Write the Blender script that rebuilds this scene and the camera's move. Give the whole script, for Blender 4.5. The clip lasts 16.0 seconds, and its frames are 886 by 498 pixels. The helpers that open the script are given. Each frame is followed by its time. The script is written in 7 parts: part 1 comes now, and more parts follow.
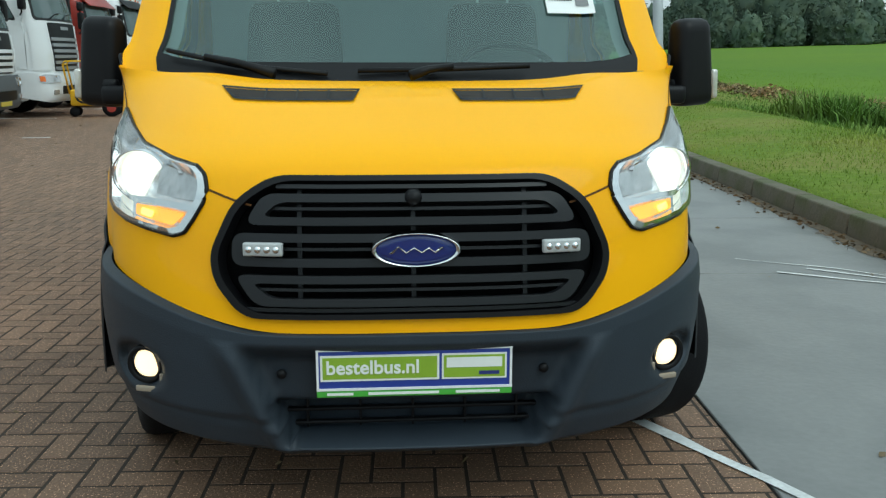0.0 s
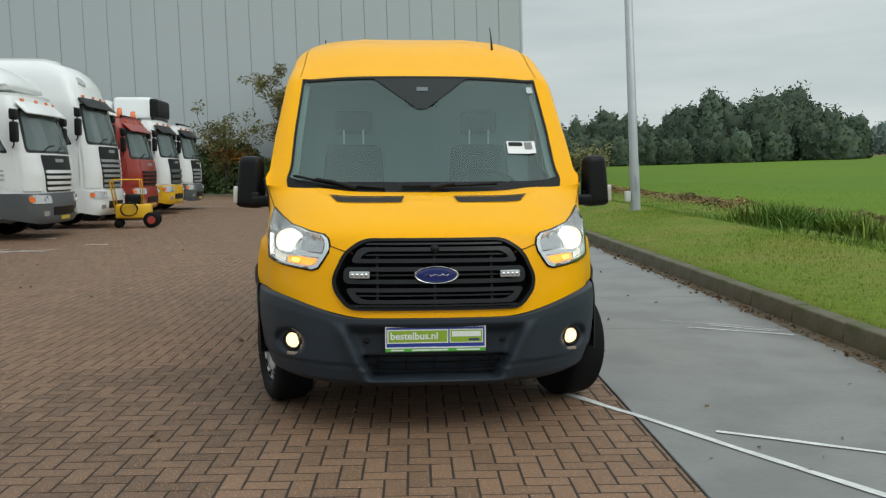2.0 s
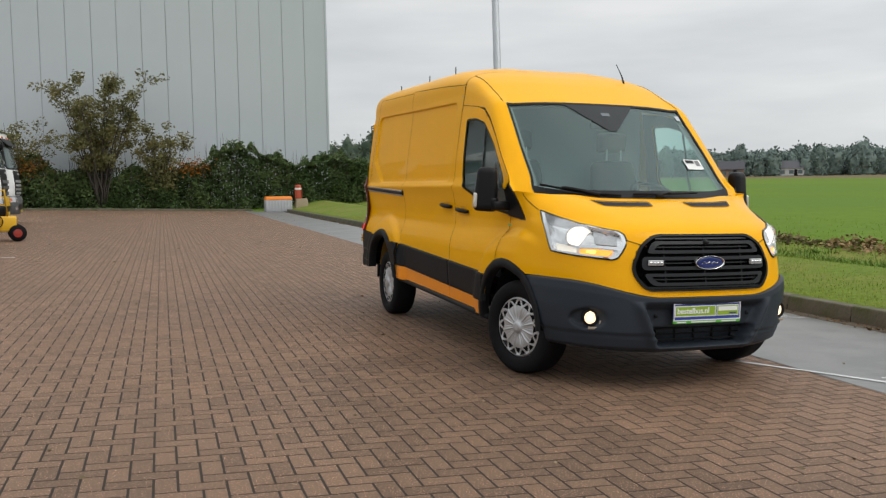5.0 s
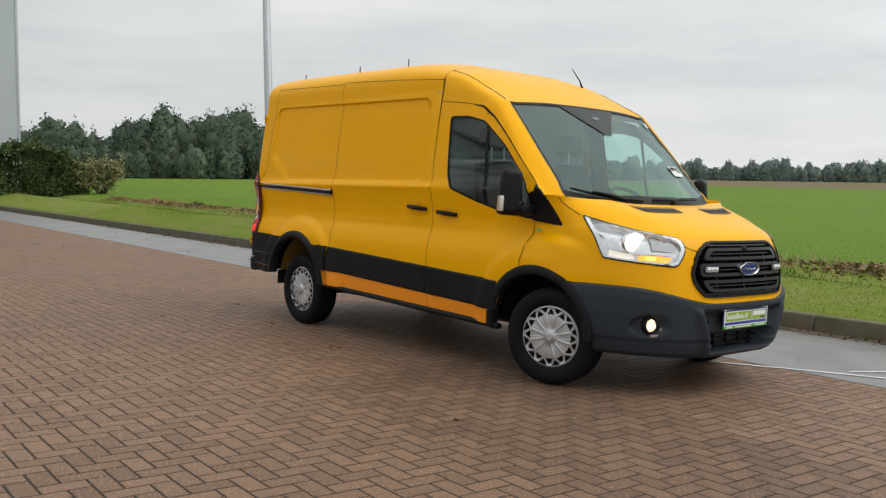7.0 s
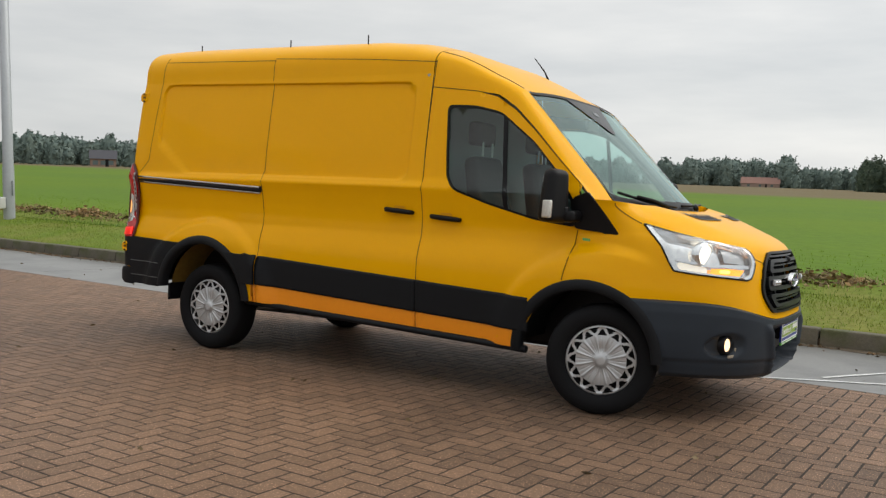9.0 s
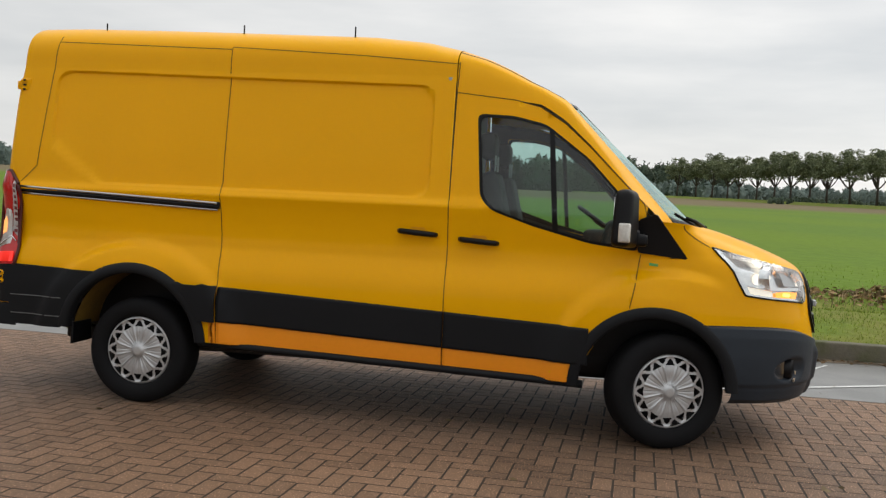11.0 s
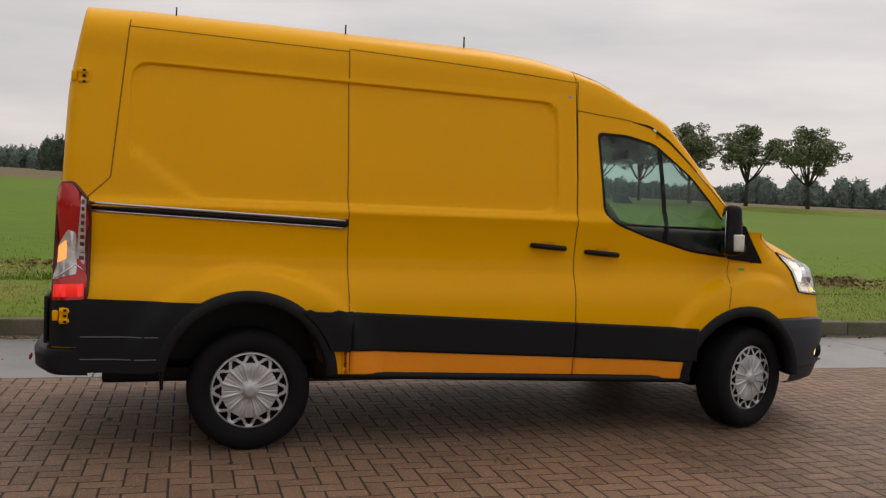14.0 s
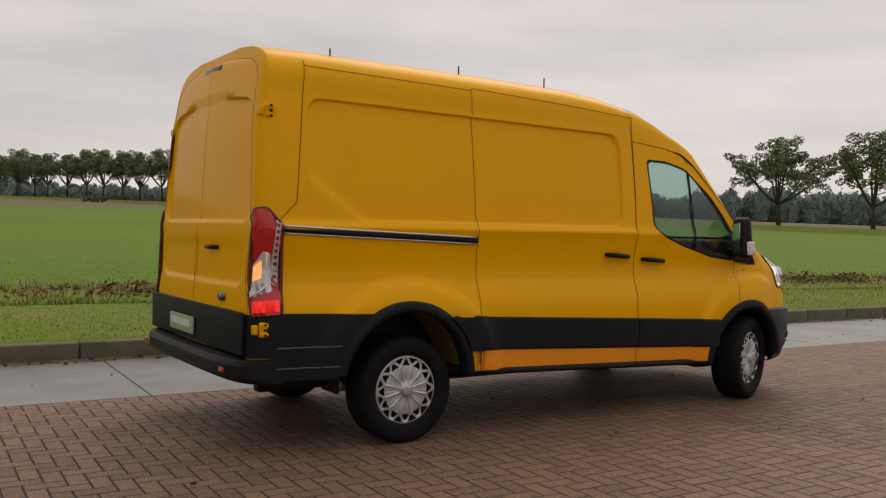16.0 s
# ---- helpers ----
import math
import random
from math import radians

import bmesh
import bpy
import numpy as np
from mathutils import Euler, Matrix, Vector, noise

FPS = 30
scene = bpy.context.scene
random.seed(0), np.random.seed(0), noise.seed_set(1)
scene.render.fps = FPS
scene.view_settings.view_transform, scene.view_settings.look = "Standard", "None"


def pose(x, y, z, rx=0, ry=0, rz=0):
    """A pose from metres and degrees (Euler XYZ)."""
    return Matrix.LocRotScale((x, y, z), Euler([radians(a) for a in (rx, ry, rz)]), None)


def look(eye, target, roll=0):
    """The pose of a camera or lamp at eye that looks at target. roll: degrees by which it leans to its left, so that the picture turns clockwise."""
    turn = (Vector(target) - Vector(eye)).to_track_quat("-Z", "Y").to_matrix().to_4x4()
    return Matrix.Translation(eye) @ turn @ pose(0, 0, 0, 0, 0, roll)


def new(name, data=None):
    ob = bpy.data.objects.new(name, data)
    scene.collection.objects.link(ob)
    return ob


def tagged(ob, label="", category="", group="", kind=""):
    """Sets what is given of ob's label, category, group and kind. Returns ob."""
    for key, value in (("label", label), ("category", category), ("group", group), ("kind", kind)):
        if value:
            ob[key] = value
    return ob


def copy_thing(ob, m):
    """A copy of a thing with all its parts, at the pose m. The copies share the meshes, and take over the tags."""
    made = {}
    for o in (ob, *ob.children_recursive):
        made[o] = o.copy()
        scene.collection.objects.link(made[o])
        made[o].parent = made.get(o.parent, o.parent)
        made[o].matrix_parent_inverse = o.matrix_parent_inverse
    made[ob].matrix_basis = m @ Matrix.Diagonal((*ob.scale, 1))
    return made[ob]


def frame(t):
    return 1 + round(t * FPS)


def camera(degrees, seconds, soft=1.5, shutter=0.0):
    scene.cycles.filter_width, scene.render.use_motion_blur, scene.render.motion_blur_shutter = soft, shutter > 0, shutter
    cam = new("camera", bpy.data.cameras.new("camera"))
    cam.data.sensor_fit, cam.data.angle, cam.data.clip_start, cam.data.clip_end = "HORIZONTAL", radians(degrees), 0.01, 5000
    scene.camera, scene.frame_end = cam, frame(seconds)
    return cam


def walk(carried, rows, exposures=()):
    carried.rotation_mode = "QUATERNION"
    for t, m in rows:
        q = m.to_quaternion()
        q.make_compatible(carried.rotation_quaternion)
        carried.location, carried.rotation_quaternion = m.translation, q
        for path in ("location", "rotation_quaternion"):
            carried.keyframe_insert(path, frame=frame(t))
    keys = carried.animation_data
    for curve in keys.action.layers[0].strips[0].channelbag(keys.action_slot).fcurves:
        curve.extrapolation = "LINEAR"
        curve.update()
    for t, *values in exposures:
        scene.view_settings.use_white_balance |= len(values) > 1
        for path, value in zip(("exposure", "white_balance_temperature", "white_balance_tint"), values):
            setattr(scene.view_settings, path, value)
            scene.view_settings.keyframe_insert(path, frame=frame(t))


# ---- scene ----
from mathutils.geometry import delaunay_2d_cdt

# The yard falls 1.65 degrees towards the gutter; van, paving and camera are laid out in its plane.
SLOPE = pose(0, 0, 0, 0, 1.65, 0)
# The paving's own lines run 2.4 degrees off the van's axis.
YARD = SLOPE @ pose(0, 0, 0, 0, 0, -2.4)

cam = camera(52.2, 16.0, soft=1.3)
PATH = [
    (0, (-0.100, -3.246, 1.359), (0.052, -1.248, 0.93), 0.1),
    (0.5, (-0.144, -3.815, 1.367), (0.006, -1.821, 1.04), 0.1),
    (1, (-0.171, -4.408, 1.396), (-0.023, -2.432, 1.13), 0.0),
    (1.5, (-0.232, -5.013, 1.412), (-0.086, -3.03, 1.199), -0.1),
    (2, (-0.306, -5.587, 1.398), (-0.158, -3.6, 1.227), -0.2),
    (2.5, (-0.559, -5.964, 1.363), (-0.411, -3.976, 1.209), -0.3),
    (3, (-1.09, -6.153, 1.339), (-0.898, -4.168, 1.184), -0.2),
    (3.5, (-1.733, -6.249, 1.353), (-1.461, -4.274, 1.197), 0.0),
    (4, (-2.377, -6.234, 1.339), (-2.017, -4.273, 1.181), 0.1),
    (4.5, (-3.031, -6.138, 1.336), (-2.512, -4.212, 1.189), 0.4),
    (5, (-3.673, -5.976, 1.322), (-3.0, -4.097, 1.193), 0.6),
    (7.5, (-5.808, -3.791, 1.299), (-4.415, -2.36, 1.178), 2.1),
    (8, (-5.996, -3.219, 1.296), (-4.499, -1.899, 1.177), 2.3),
    (8.5, (-6.105, -2.601, 1.282), (-4.484, -1.435, 1.169), 2.5),
    (9, (-6.192, -2.017, 1.284), (-4.481, -0.986, 1.174), 2.6),
    (11.5, (-6.342, 1.024, 1.343), (-4.349, 1.167, 1.256), 2.7),
    (12, (-6.222, 1.601, 1.33), (-4.225, 1.566, 1.237), 2.7),
    (12.5, (-6.17, 2.155, 1.371), (-4.181, 1.978, 1.268), 2.7),
    (13, (-6.096, 2.753, 1.37), (-4.128, 2.409, 1.267), 2.6),
    (13.5, (-6.083, 3.317, 1.387), (-4.139, 2.86, 1.293), 2.4),
    (14, (-6.073, 3.875, 1.385), (-4.175, 3.25, 1.302), 2.2),
    (14.5, (-6.064, 4.436, 1.398), (-4.222, 3.661, 1.321), 1.8),
    (15, (-6.024, 5.065, 1.388), (-4.242, 4.158, 1.329), 1.7),
    (15.5, (-5.924, 5.658, 1.366), (-4.201, 4.644, 1.311), 1.5),
    (16, (-5.856, 6.223, 1.355), (-4.18, 5.133, 1.313), 1.1),
]
walk(cam, [(t, SLOPE @ look(eye, target, roll)) for t, eye, target, roll in PATH],
     exposures=[(0, 0.22, 5750, -7), (1.2, 0.13, 6150, -2), (2.5, 0.11, 6450, 5), (5, 0.26, 6600, 11), (7.5, 0.27, 6700, 10), (9, 0.24, 6750, 11), (12, 0.24, 6800, 13), (13.5, -0.02, 7000, 18), (14.5, -0.12, 7200, 18.5), (16, -0.18, 7300, 19)])

# ---- world and light: a grey overcast afternoon ----
world = bpy.data.worlds.new("overcast_sky")
scene.world = world
world.use_nodes = True
wn, wl = world.node_tree.nodes, world.node_tree.links
wn.clear()
w_out = wn.new("ShaderNodeOutputWorld")
w_bg = wn.new("ShaderNodeBackground")
w_sky = wn.new("ShaderNodeTexSky")
w_sky.sky_type, w_sky.sun_disc = "NISHITA", False
w_sky.sun_elevation, w_sky.sun_rotation = radians(47.7), radians(140)
w_gain = wn.new("ShaderNodeVectorMath")
w_gain.operation = "SCALE"
w_gain.inputs["Scale"].default_value = 0.09
wl.new(w_sky.outputs[0], w_gain.inputs[0])
w_tc = wn.new("ShaderNodeTexCoord")
w_map = wn.new("ShaderNodeMapping")
w_map.inputs["Scale"].default_value = (1.6, 1.6, 9.0)
w_noise = wn.new("ShaderNodeTexNoise")
w_noise.inputs["Scale"].default_value, w_noise.inputs["Detail"].default_value = 1.7, 6
w_noise.inputs["Roughness"].default_value = 0.52
w_ramp = wn.new("ShaderNodeValToRGB")
w_ramp.color_ramp.elements[0].position, w_ramp.color_ramp.elements[0].color = 0.3, (0.54, 0.575, 0.60, 1)
w_ramp.color_ramp.elements[1].position, w_ramp.color_ramp.elements[1].color = 0.68, (0.735, 0.755, 0.76, 1)
wl.new(w_tc.outputs["Generated"], w_map.inputs[0])
wl.new(w_map.outputs[0], w_noise.inputs["Vector"])
wl.new(w_noise.outputs["Fac"], w_ramp.inputs[0])
w_mix = wn.new("ShaderNodeMix")
w_mix.data_type = "RGBA"
w_mix.inputs["Factor"].default_value = 0.93
wl.new(w_gain.outputs[0], w_mix.inputs[6])
wl.new(w_ramp.outputs[0], w_mix.inputs[7])
# an overcast sky is brighter overhead than near the horizon
w_sep, w_up, w_dome = wn.new("ShaderNodeSeparateXYZ"), wn.new("ShaderNodeMapRange"), wn.new("ShaderNodeVectorMath")
w_up.interpolation_type = "SMOOTHSTEP"
for key, value in (("From Min", 0.22), ("From Max", 0.95), ("To Min", 1.0), ("To Max", 1.6)):
    w_up.inputs[key].default_value = value
w_dome.operation = "SCALE"
wl.new(w_tc.outputs["Generated"], w_sep.inputs[0])
wl.new(w_sep.outputs["Z"], w_up.inputs["Value"])
wl.new(w_mix.outputs[2], w_dome.inputs[0])
wl.new(w_up.outputs[0], w_dome.inputs["Scale"])
# and a little brighter on the side where the sun stands behind the cloud
w_dot, w_side, w_glow = wn.new("ShaderNodeVectorMath"), wn.new("ShaderNodeMath"), wn.new("ShaderNodeVectorMath")
w_dot.operation, w_side.operation, w_glow.operation = "DOT_PRODUCT", "MULTIPLY_ADD", "SCALE"
w_dot.inputs[1].default_value = (0.64, -0.77, 0.0)
w_side.inputs[1].default_value, w_side.inputs[2].default_value = 0.15, 1.0
wl.new(w_tc.outputs["Generated"], w_dot.inputs[0])
wl.new(w_dot.outputs["Value"], w_side.inputs[0])
wl.new(w_dome.outputs[0], w_glow.inputs[0])
wl.new(w_side.outputs[0], w_glow.inputs["Scale"])
wl.new(w_glow.outputs[0], w_bg.inputs["Color"])
w_bg.inputs["Strength"].default_value = 0.97
wl.new(w_bg.outputs[0], w_out.inputs[0])

sun = new("sun", bpy.data.lights.new("sun", "SUN"))
sun.data.energy, sun.data.angle, sun.data.color = 0.85, radians(40), (1.0, 0.97, 0.92)
sun.matrix_world = look((0, 0, 50), (-29, 35, 0))

# ---- materials ----
def mat(name, colour, rough=0.5, metal=0.0, grain=0.06, scale=40.0, stain=0.08, stain_scale=1.6, bump=0.0, coat=0.0,
        island=0.0, rnd=0.0, spec=0.5, colour2=None, speck=0.0, gloss=0.08):
    """A surface with fine grain, broad stains and optional bump; island and rnd vary pieces one by one."""
    m = bpy.data.materials.new(name)
    m.use_nodes = True
    n, l = m.node_tree.nodes, m.node_tree.links
    b = n["Principled BSDF"]
    b.inputs["Roughness"].default_value, b.inputs["Metallic"].default_value = rough, metal
    b.inputs["Specular IOR Level"].default_value = spec
    b.inputs["Coat Weight"].default_value, b.inputs["Coat Roughness"].default_value = coat, gloss
    tc = n.new("ShaderNodeTexCoord")
    fine, broad = n.new("ShaderNodeTexNoise"), n.new("ShaderNodeTexNoise")
    fine.inputs["Scale"].default_value, fine.inputs["Detail"].default_value = scale, 4
    broad.inputs["Scale"].default_value, broad.inputs["Detail"].default_value = stain_scale, 5
    l.new(tc.outputs["Object"], fine.inputs["Vector"])
    l.new(tc.outputs["Object"], broad.inputs["Vector"])

    def math_node(op, a, c):
        k = n.new("ShaderNodeMath")
        k.operation = op
        for i, v in enumerate((a, c)):
            if isinstance(v, (int, float)):
                k.inputs[i].default_value = v
            else:
                l.new(v, k.inputs[i])
        return k.outputs[0]

    value = math_node("ADD", math_node("MULTIPLY", math_node("SUBTRACT", fine.outputs["Fac"], 0.5), 2 * grain),
                      math_node("MULTIPLY", math_node("SUBTRACT", broad.outputs["Fac"], 0.5), 2 * stain))
    if island:
        geo = n.new("ShaderNodeNewGeometry")
        value = math_node("ADD", value, math_node("MULTIPLY", math_node("SUBTRACT", geo.outputs["Random Per Island"], 0.5), island))
    if rnd:
        info = n.new("ShaderNodeObjectInfo")
        value = math_node("ADD", value, math_node("MULTIPLY", math_node("SUBTRACT", info.outputs["Random"], 0.5), rnd))
    value = math_node("ADD", value, 1.0)
    if speck:      # scattered pale grit
        grit = n.new("ShaderNodeTexNoise")
        grit.inputs["Scale"].default_value, grit.inputs["Detail"].default_value = 130, 1
        l.new(tc.outputs["Object"], grit.inputs["Vector"])
        value = math_node("ADD", value, math_node("MULTIPLY", math_node("GREATER_THAN", grit.outputs["Fac"], 0.665), speck))
    base = n.new("ShaderNodeVectorMath")
    base.operation = "SCALE"
    base.inputs[0].default_value = colour
    l.new(value, base.inputs["Scale"])
    out = base.outputs[0]
    if colour2:
        mix = n.new("ShaderNodeMix")
        mix.data_type = "RGBA"
        ramp = n.new("ShaderNodeValToRGB")
        ramp.color_ramp.elements[0].position, ramp.color_ramp.elements[1].position = 0.42, 0.62
        l.new(broad.outputs["Fac"], ramp.inputs[0])
        l.new(ramp.outputs[0], mix.inputs["Factor"])
        l.new(out, mix.inputs[6])
        second = n.new("ShaderNodeVectorMath")
        second.operation = "SCALE"
        second.inputs[0].default_value = colour2
        l.new(value, second.inputs["Scale"])
        l.new(second.outputs[0], mix.inputs[7])
        out = mix.outputs[2]
    l.new(out, b.inputs["Base Color"])
    if rough > 0.12:
        l.new(math_node("ADD", math_node("MULTIPLY", math_node("SUBTRACT", broad.outputs["Fac"], 0.5), 0.25 * rough), rough), b.inputs["Roughness"])
    if bump:
        bp = n.new("ShaderNodeBump")
        bp.inputs["Strength"].default_value, bp.inputs["Distance"].default_value = 1.0, bump
        l.new(fine.outputs["Fac"], bp.inputs["Height"])
        l.new(bp.outputs[0], b.inputs["Normal"])
    return m


def glow(name, colour, strength):
    m = bpy.data.materials.new(name)
    m.use_nodes = True
    b = m.node_tree.nodes["Principled BSDF"]
    b.inputs["Base Color"].default_value = (*colour, 1)
    b.inputs["Emission Color"].default_value = (*colour, 1)
    b.inputs["Emission Strength"].default_value = strength
    return m


def glass(name, tint=(0.9, 0.95, 0.93), rough=0.0, floor=0.07, gain_=0.8, sheen=(1, 1, 1)):
    """Thin pane: mostly clear, mirroring more at a glance."""
    m = bpy.data.materials.new(name)
    m.use_nodes = True
    n, l = m.node_tree.nodes, m.node_tree.links
    n.clear()
    out, mix = n.new("ShaderNodeOutputMaterial"), n.new("ShaderNodeMixShader")
    clear, shine, face = n.new("ShaderNodeBsdfTransparent"), n.new("ShaderNodeBsdfGlossy"), n.new("ShaderNodeLayerWeight")
    clear.inputs["Color"].default_value = (*tint, 1)
    shine.inputs["Roughness"].default_value = rough
    shine.inputs["Color"].default_value = (*sheen, 1)
    face.inputs["Blend"].default_value = 0.5
    power, gain = n.new("ShaderNodeMath"), n.new("ShaderNodeMath")
    power.operation, power.inputs[1].default_value = "POWER", 4.0
    gain.operation, gain.inputs[1].default_value, gain.inputs[2].default_value = "MULTIPLY_ADD", gain_, floor
    l.new(face.outputs["Facing"], power.inputs[0])
    l.new(power.outputs[0], gain.inputs[0])
    l.new(gain.outputs[0], mix.inputs[0])
    l.new(clear.outputs[0], mix.inputs[1])
    l.new(shine.outputs[0], mix.inputs[2])
    l.new(mix.outputs[0], out.inputs["Surface"])
    return m


YELLOW = mat("yellow_paint", (0.92, 0.440, 0.002), 0.34, grain=0.012, scale=300, stain=0.05, coat=0.20, spec=0.05, gloss=0.035)
SILL_YELLOW = mat("orange_foil", (0.96, 0.31, 0.01), 0.36, grain=0.04, stain=0.08)
CLADDING = mat("dark_grey_plastic", (0.010, 0.011, 0.013), 0.50, grain=0.12, scale=250, stain=0.15, bump=0.0006, spec=0.17)
BUMPER_GREY = mat("weathered_grey_plastic", (0.027, 0.035, 0.046), 0.5, grain=0.12, scale=220, stain=0.22, stain_scale=4, bump=0.0008, spec=0.25)
BAR = mat("satin_grille_black", (0.013, 0.014, 0.016), 0.34, grain=0.1, stain=0.15, spec=0.3)
TRIM_GREY = mat("mid_grey_pillar_trim", (0.16, 0.165, 0.165), 0.8, grain=0.05)
BLACK = mat("black_plastic", (0.007, 0.007, 0.008), 0.42, grain=0.1, stain=0.15, spec=0.2)
GAP = mat("panel_gap", (0.085, 0.030, 0.002), 0.9, grain=0.0, stain=0.0)
RUBBER = mat("tyre_rubber", (0.009, 0.009, 0.010), 0.7, grain=0.12, scale=120, stain=0.2, bump=0.0015, spec=0.12)
HUBCAP = mat("silver_painted_plastic", (0.50, 0.51, 0.52), 0.30, 0.45, grain=0.05, stain=0.12, stain_scale=8)
CHROME = mat("chrome", (0.75, 0.76, 0.77), 0.09, 1.0, grain=0.02, stain=0.04)
STEEL = mat("brushed_steel", (0.5, 0.5, 0.51), 0.3, 1.0, grain=0.08, stain=0.1)
GALV = mat("galvanised_steel", (0.42, 0.44, 0.46), 0.5, 0.45, grain=0.1, scale=25, stain=0.16, stain_scale=2.2)
GLASS = glass("window_glass", (0.60, 0.76, 0.73), gain_=0.45, floor=0.06)
SCREEN = glass("windscreen_glass", (0.66, 0.84, 0.80), floor=0.10, sheen=(0.80, 1.0, 0.96))
LENS = glass("lamp_lens", (0.97, 0.98, 0.98))
INTERIOR = mat("charcoal_cab_trim", (0.03, 0.031, 0.033), 0.75, grain=0.1, stain=0.15)
LINER = mat("pale_grey_headliner", (0.40, 0.37, 0.37), 0.9, grain=0.05)
RED_LENS = mat("red_lamp_plastic", (0.55, 0.012, 0.01), 0.12, grain=0.02, stain=0.05, coat=0.6)
WHITE_PAINT = mat("white_truck_paint", (0.80, 0.81, 0.81), 0.3, grain=0.02, stain=0.06, coat=0.4)
RED_PAINT = mat("red_truck_paint", (0.32, 0.03, 0.018), 0.35, grain=0.03, stain=0.1, coat=0.3)
YELLOW_TRUCK = mat("yellow_truck_paint", (0.75, 0.42, 0.01), 0.4, grain=0.04, stain=0.12)
# Base colour lightened to stand in for sky reflected in the panes.
DARK_GLASS = mat("sky_toned_truck_glass", (0.10, 0.135, 0.135), 0.06, grain=0.0, stain=0.3, stain_scale=1.2)
PAVER = mat("red_brown_paver", (0.159, 0.097, 0.061), 0.62, grain=0.55, scale=95, stain=0.30, stain_scale=0.35, bump=0.004, island=0.42, rnd=0.42, spec=0.28, speck=3.2)
JOINT = mat("sandy_joint", (0.030, 0.021, 0.014), 0.9, grain=0.2, stain=0.25, stain_scale=0.8)
CONCRETE = mat("wet_grey_concrete", (0.205, 0.205, 0.197), 0.40, grain=0.16, scale=30, stain=0.45, stain_scale=1.5, bump=0.0015, colour2=(0.130, 0.132, 0.127))
KERB = mat("mossy_kerb_concrete", (0.13, 0.115, 0.085), 0.85, grain=0.22, scale=30, stain=0.35, stain_scale=2.5, bump=0.006, colour2=(0.075, 0.08, 0.035))
WHITE_LINE = mat("chalky_white_line", (0.62, 0.63, 0.62), 0.7, grain=0.3, scale=60, stain=0.35, stain_scale=9)
BARK = mat("grey_brown_bark", (0.055, 0.045, 0.036), 0.9, grain=0.25, scale=20, stain=0.2, bump=0.02)


# ---- building helpers ----
def mesh_of(name, verts, faces, smooth=True):
    me = bpy.data.meshes.new(name)
    me.from_pydata([tuple(v) for v in verts], [], [tuple(f) for f in faces])
    me.update()
    if smooth:
        me.shade_smooth()
    return me


def part(name, me, material, parent=None, label="", m=None):
    """One mesh object (from a mesh or a bmesh) under a thing or a part."""
    if isinstance(me, bmesh.types.BMesh):
        data = bpy.data.meshes.new(name)
        me.to_mesh(data)
        me.free()
        me = data
    if not me.materials:
        me.materials.append(material)
    ob = new(name, me)
    if parent is not None:
        ob.parent = parent
    if m is not None:
        ob.matrix_basis = m
    if label:
        ob["label"] = label
    return ob


def thing(name, m, label, category, group="", kind=""):
    ob = new(name)
    ob.empty_display_size = 0.2
    ob.matrix_basis = m
    return tagged(ob, label, category, group, kind)


def box(sx, sy, sz, c=(0, 0, 0), bevel=0.0, seg=2, m=None, taper=(1, 1)):
    """A bevelled box; taper narrows its top in x and y."""
    bm = bmesh.new()
    bmesh.ops.create_cube(bm, size=1.0)
    for v in bm.verts:
        k = taper if v.co.z > 0 else (1, 1)
        v.co = Vector((v.co.x * sx * k[0], v.co.y * sy * k[1], v.co.z * sz))
    if bevel:
        bmesh.ops.bevel(bm, geom=bm.edges[:], offset=bevel, segments=seg, affect="EDGES", profile=0.6)
    bmesh.ops.translate(bm, verts=bm.verts, vec=c)
    if m is not None:
        bmesh.ops.transform(bm, matrix=m, verts=bm.verts)
    for f in bm.faces:
        f.smooth = bevel > 0 and seg > 1
    return bm


def join(*bms):
    out = bms[0]
    for b in bms[1:]:
        me = bpy.data.meshes.new("tmp")
        b.to_mesh(me)
        b.free()
        out.from_mesh(me)
        bpy.data.meshes.remove(me)
    return out


def lathe(profile, seg=48, axis="x", c=(0, 0, 0), closed=False):
    """Turn (radius, offset) points round an axis."""
    verts, faces = [], []
    n = len(profile)
    for i in range(seg):
        a = 2 * math.pi * i / seg
        for r, h in profile:
            p = {"x": (h, r * math.cos(a), r * math.sin(a)), "y": (r * math.cos(a), h, r * math.sin(a)), "z": (r * math.cos(a), r * math.sin(a), h)}[axis]
            verts.append((p[0] + c[0], p[1] + c[1], p[2] + c[2]))
    for i in range(seg):
        j = (i + 1) % seg
        for k in range(n - 1):
            faces.append((i * n + k, i * n + k + 1, j * n + k + 1, j * n + k))
    return mesh_of("turned", verts, faces)


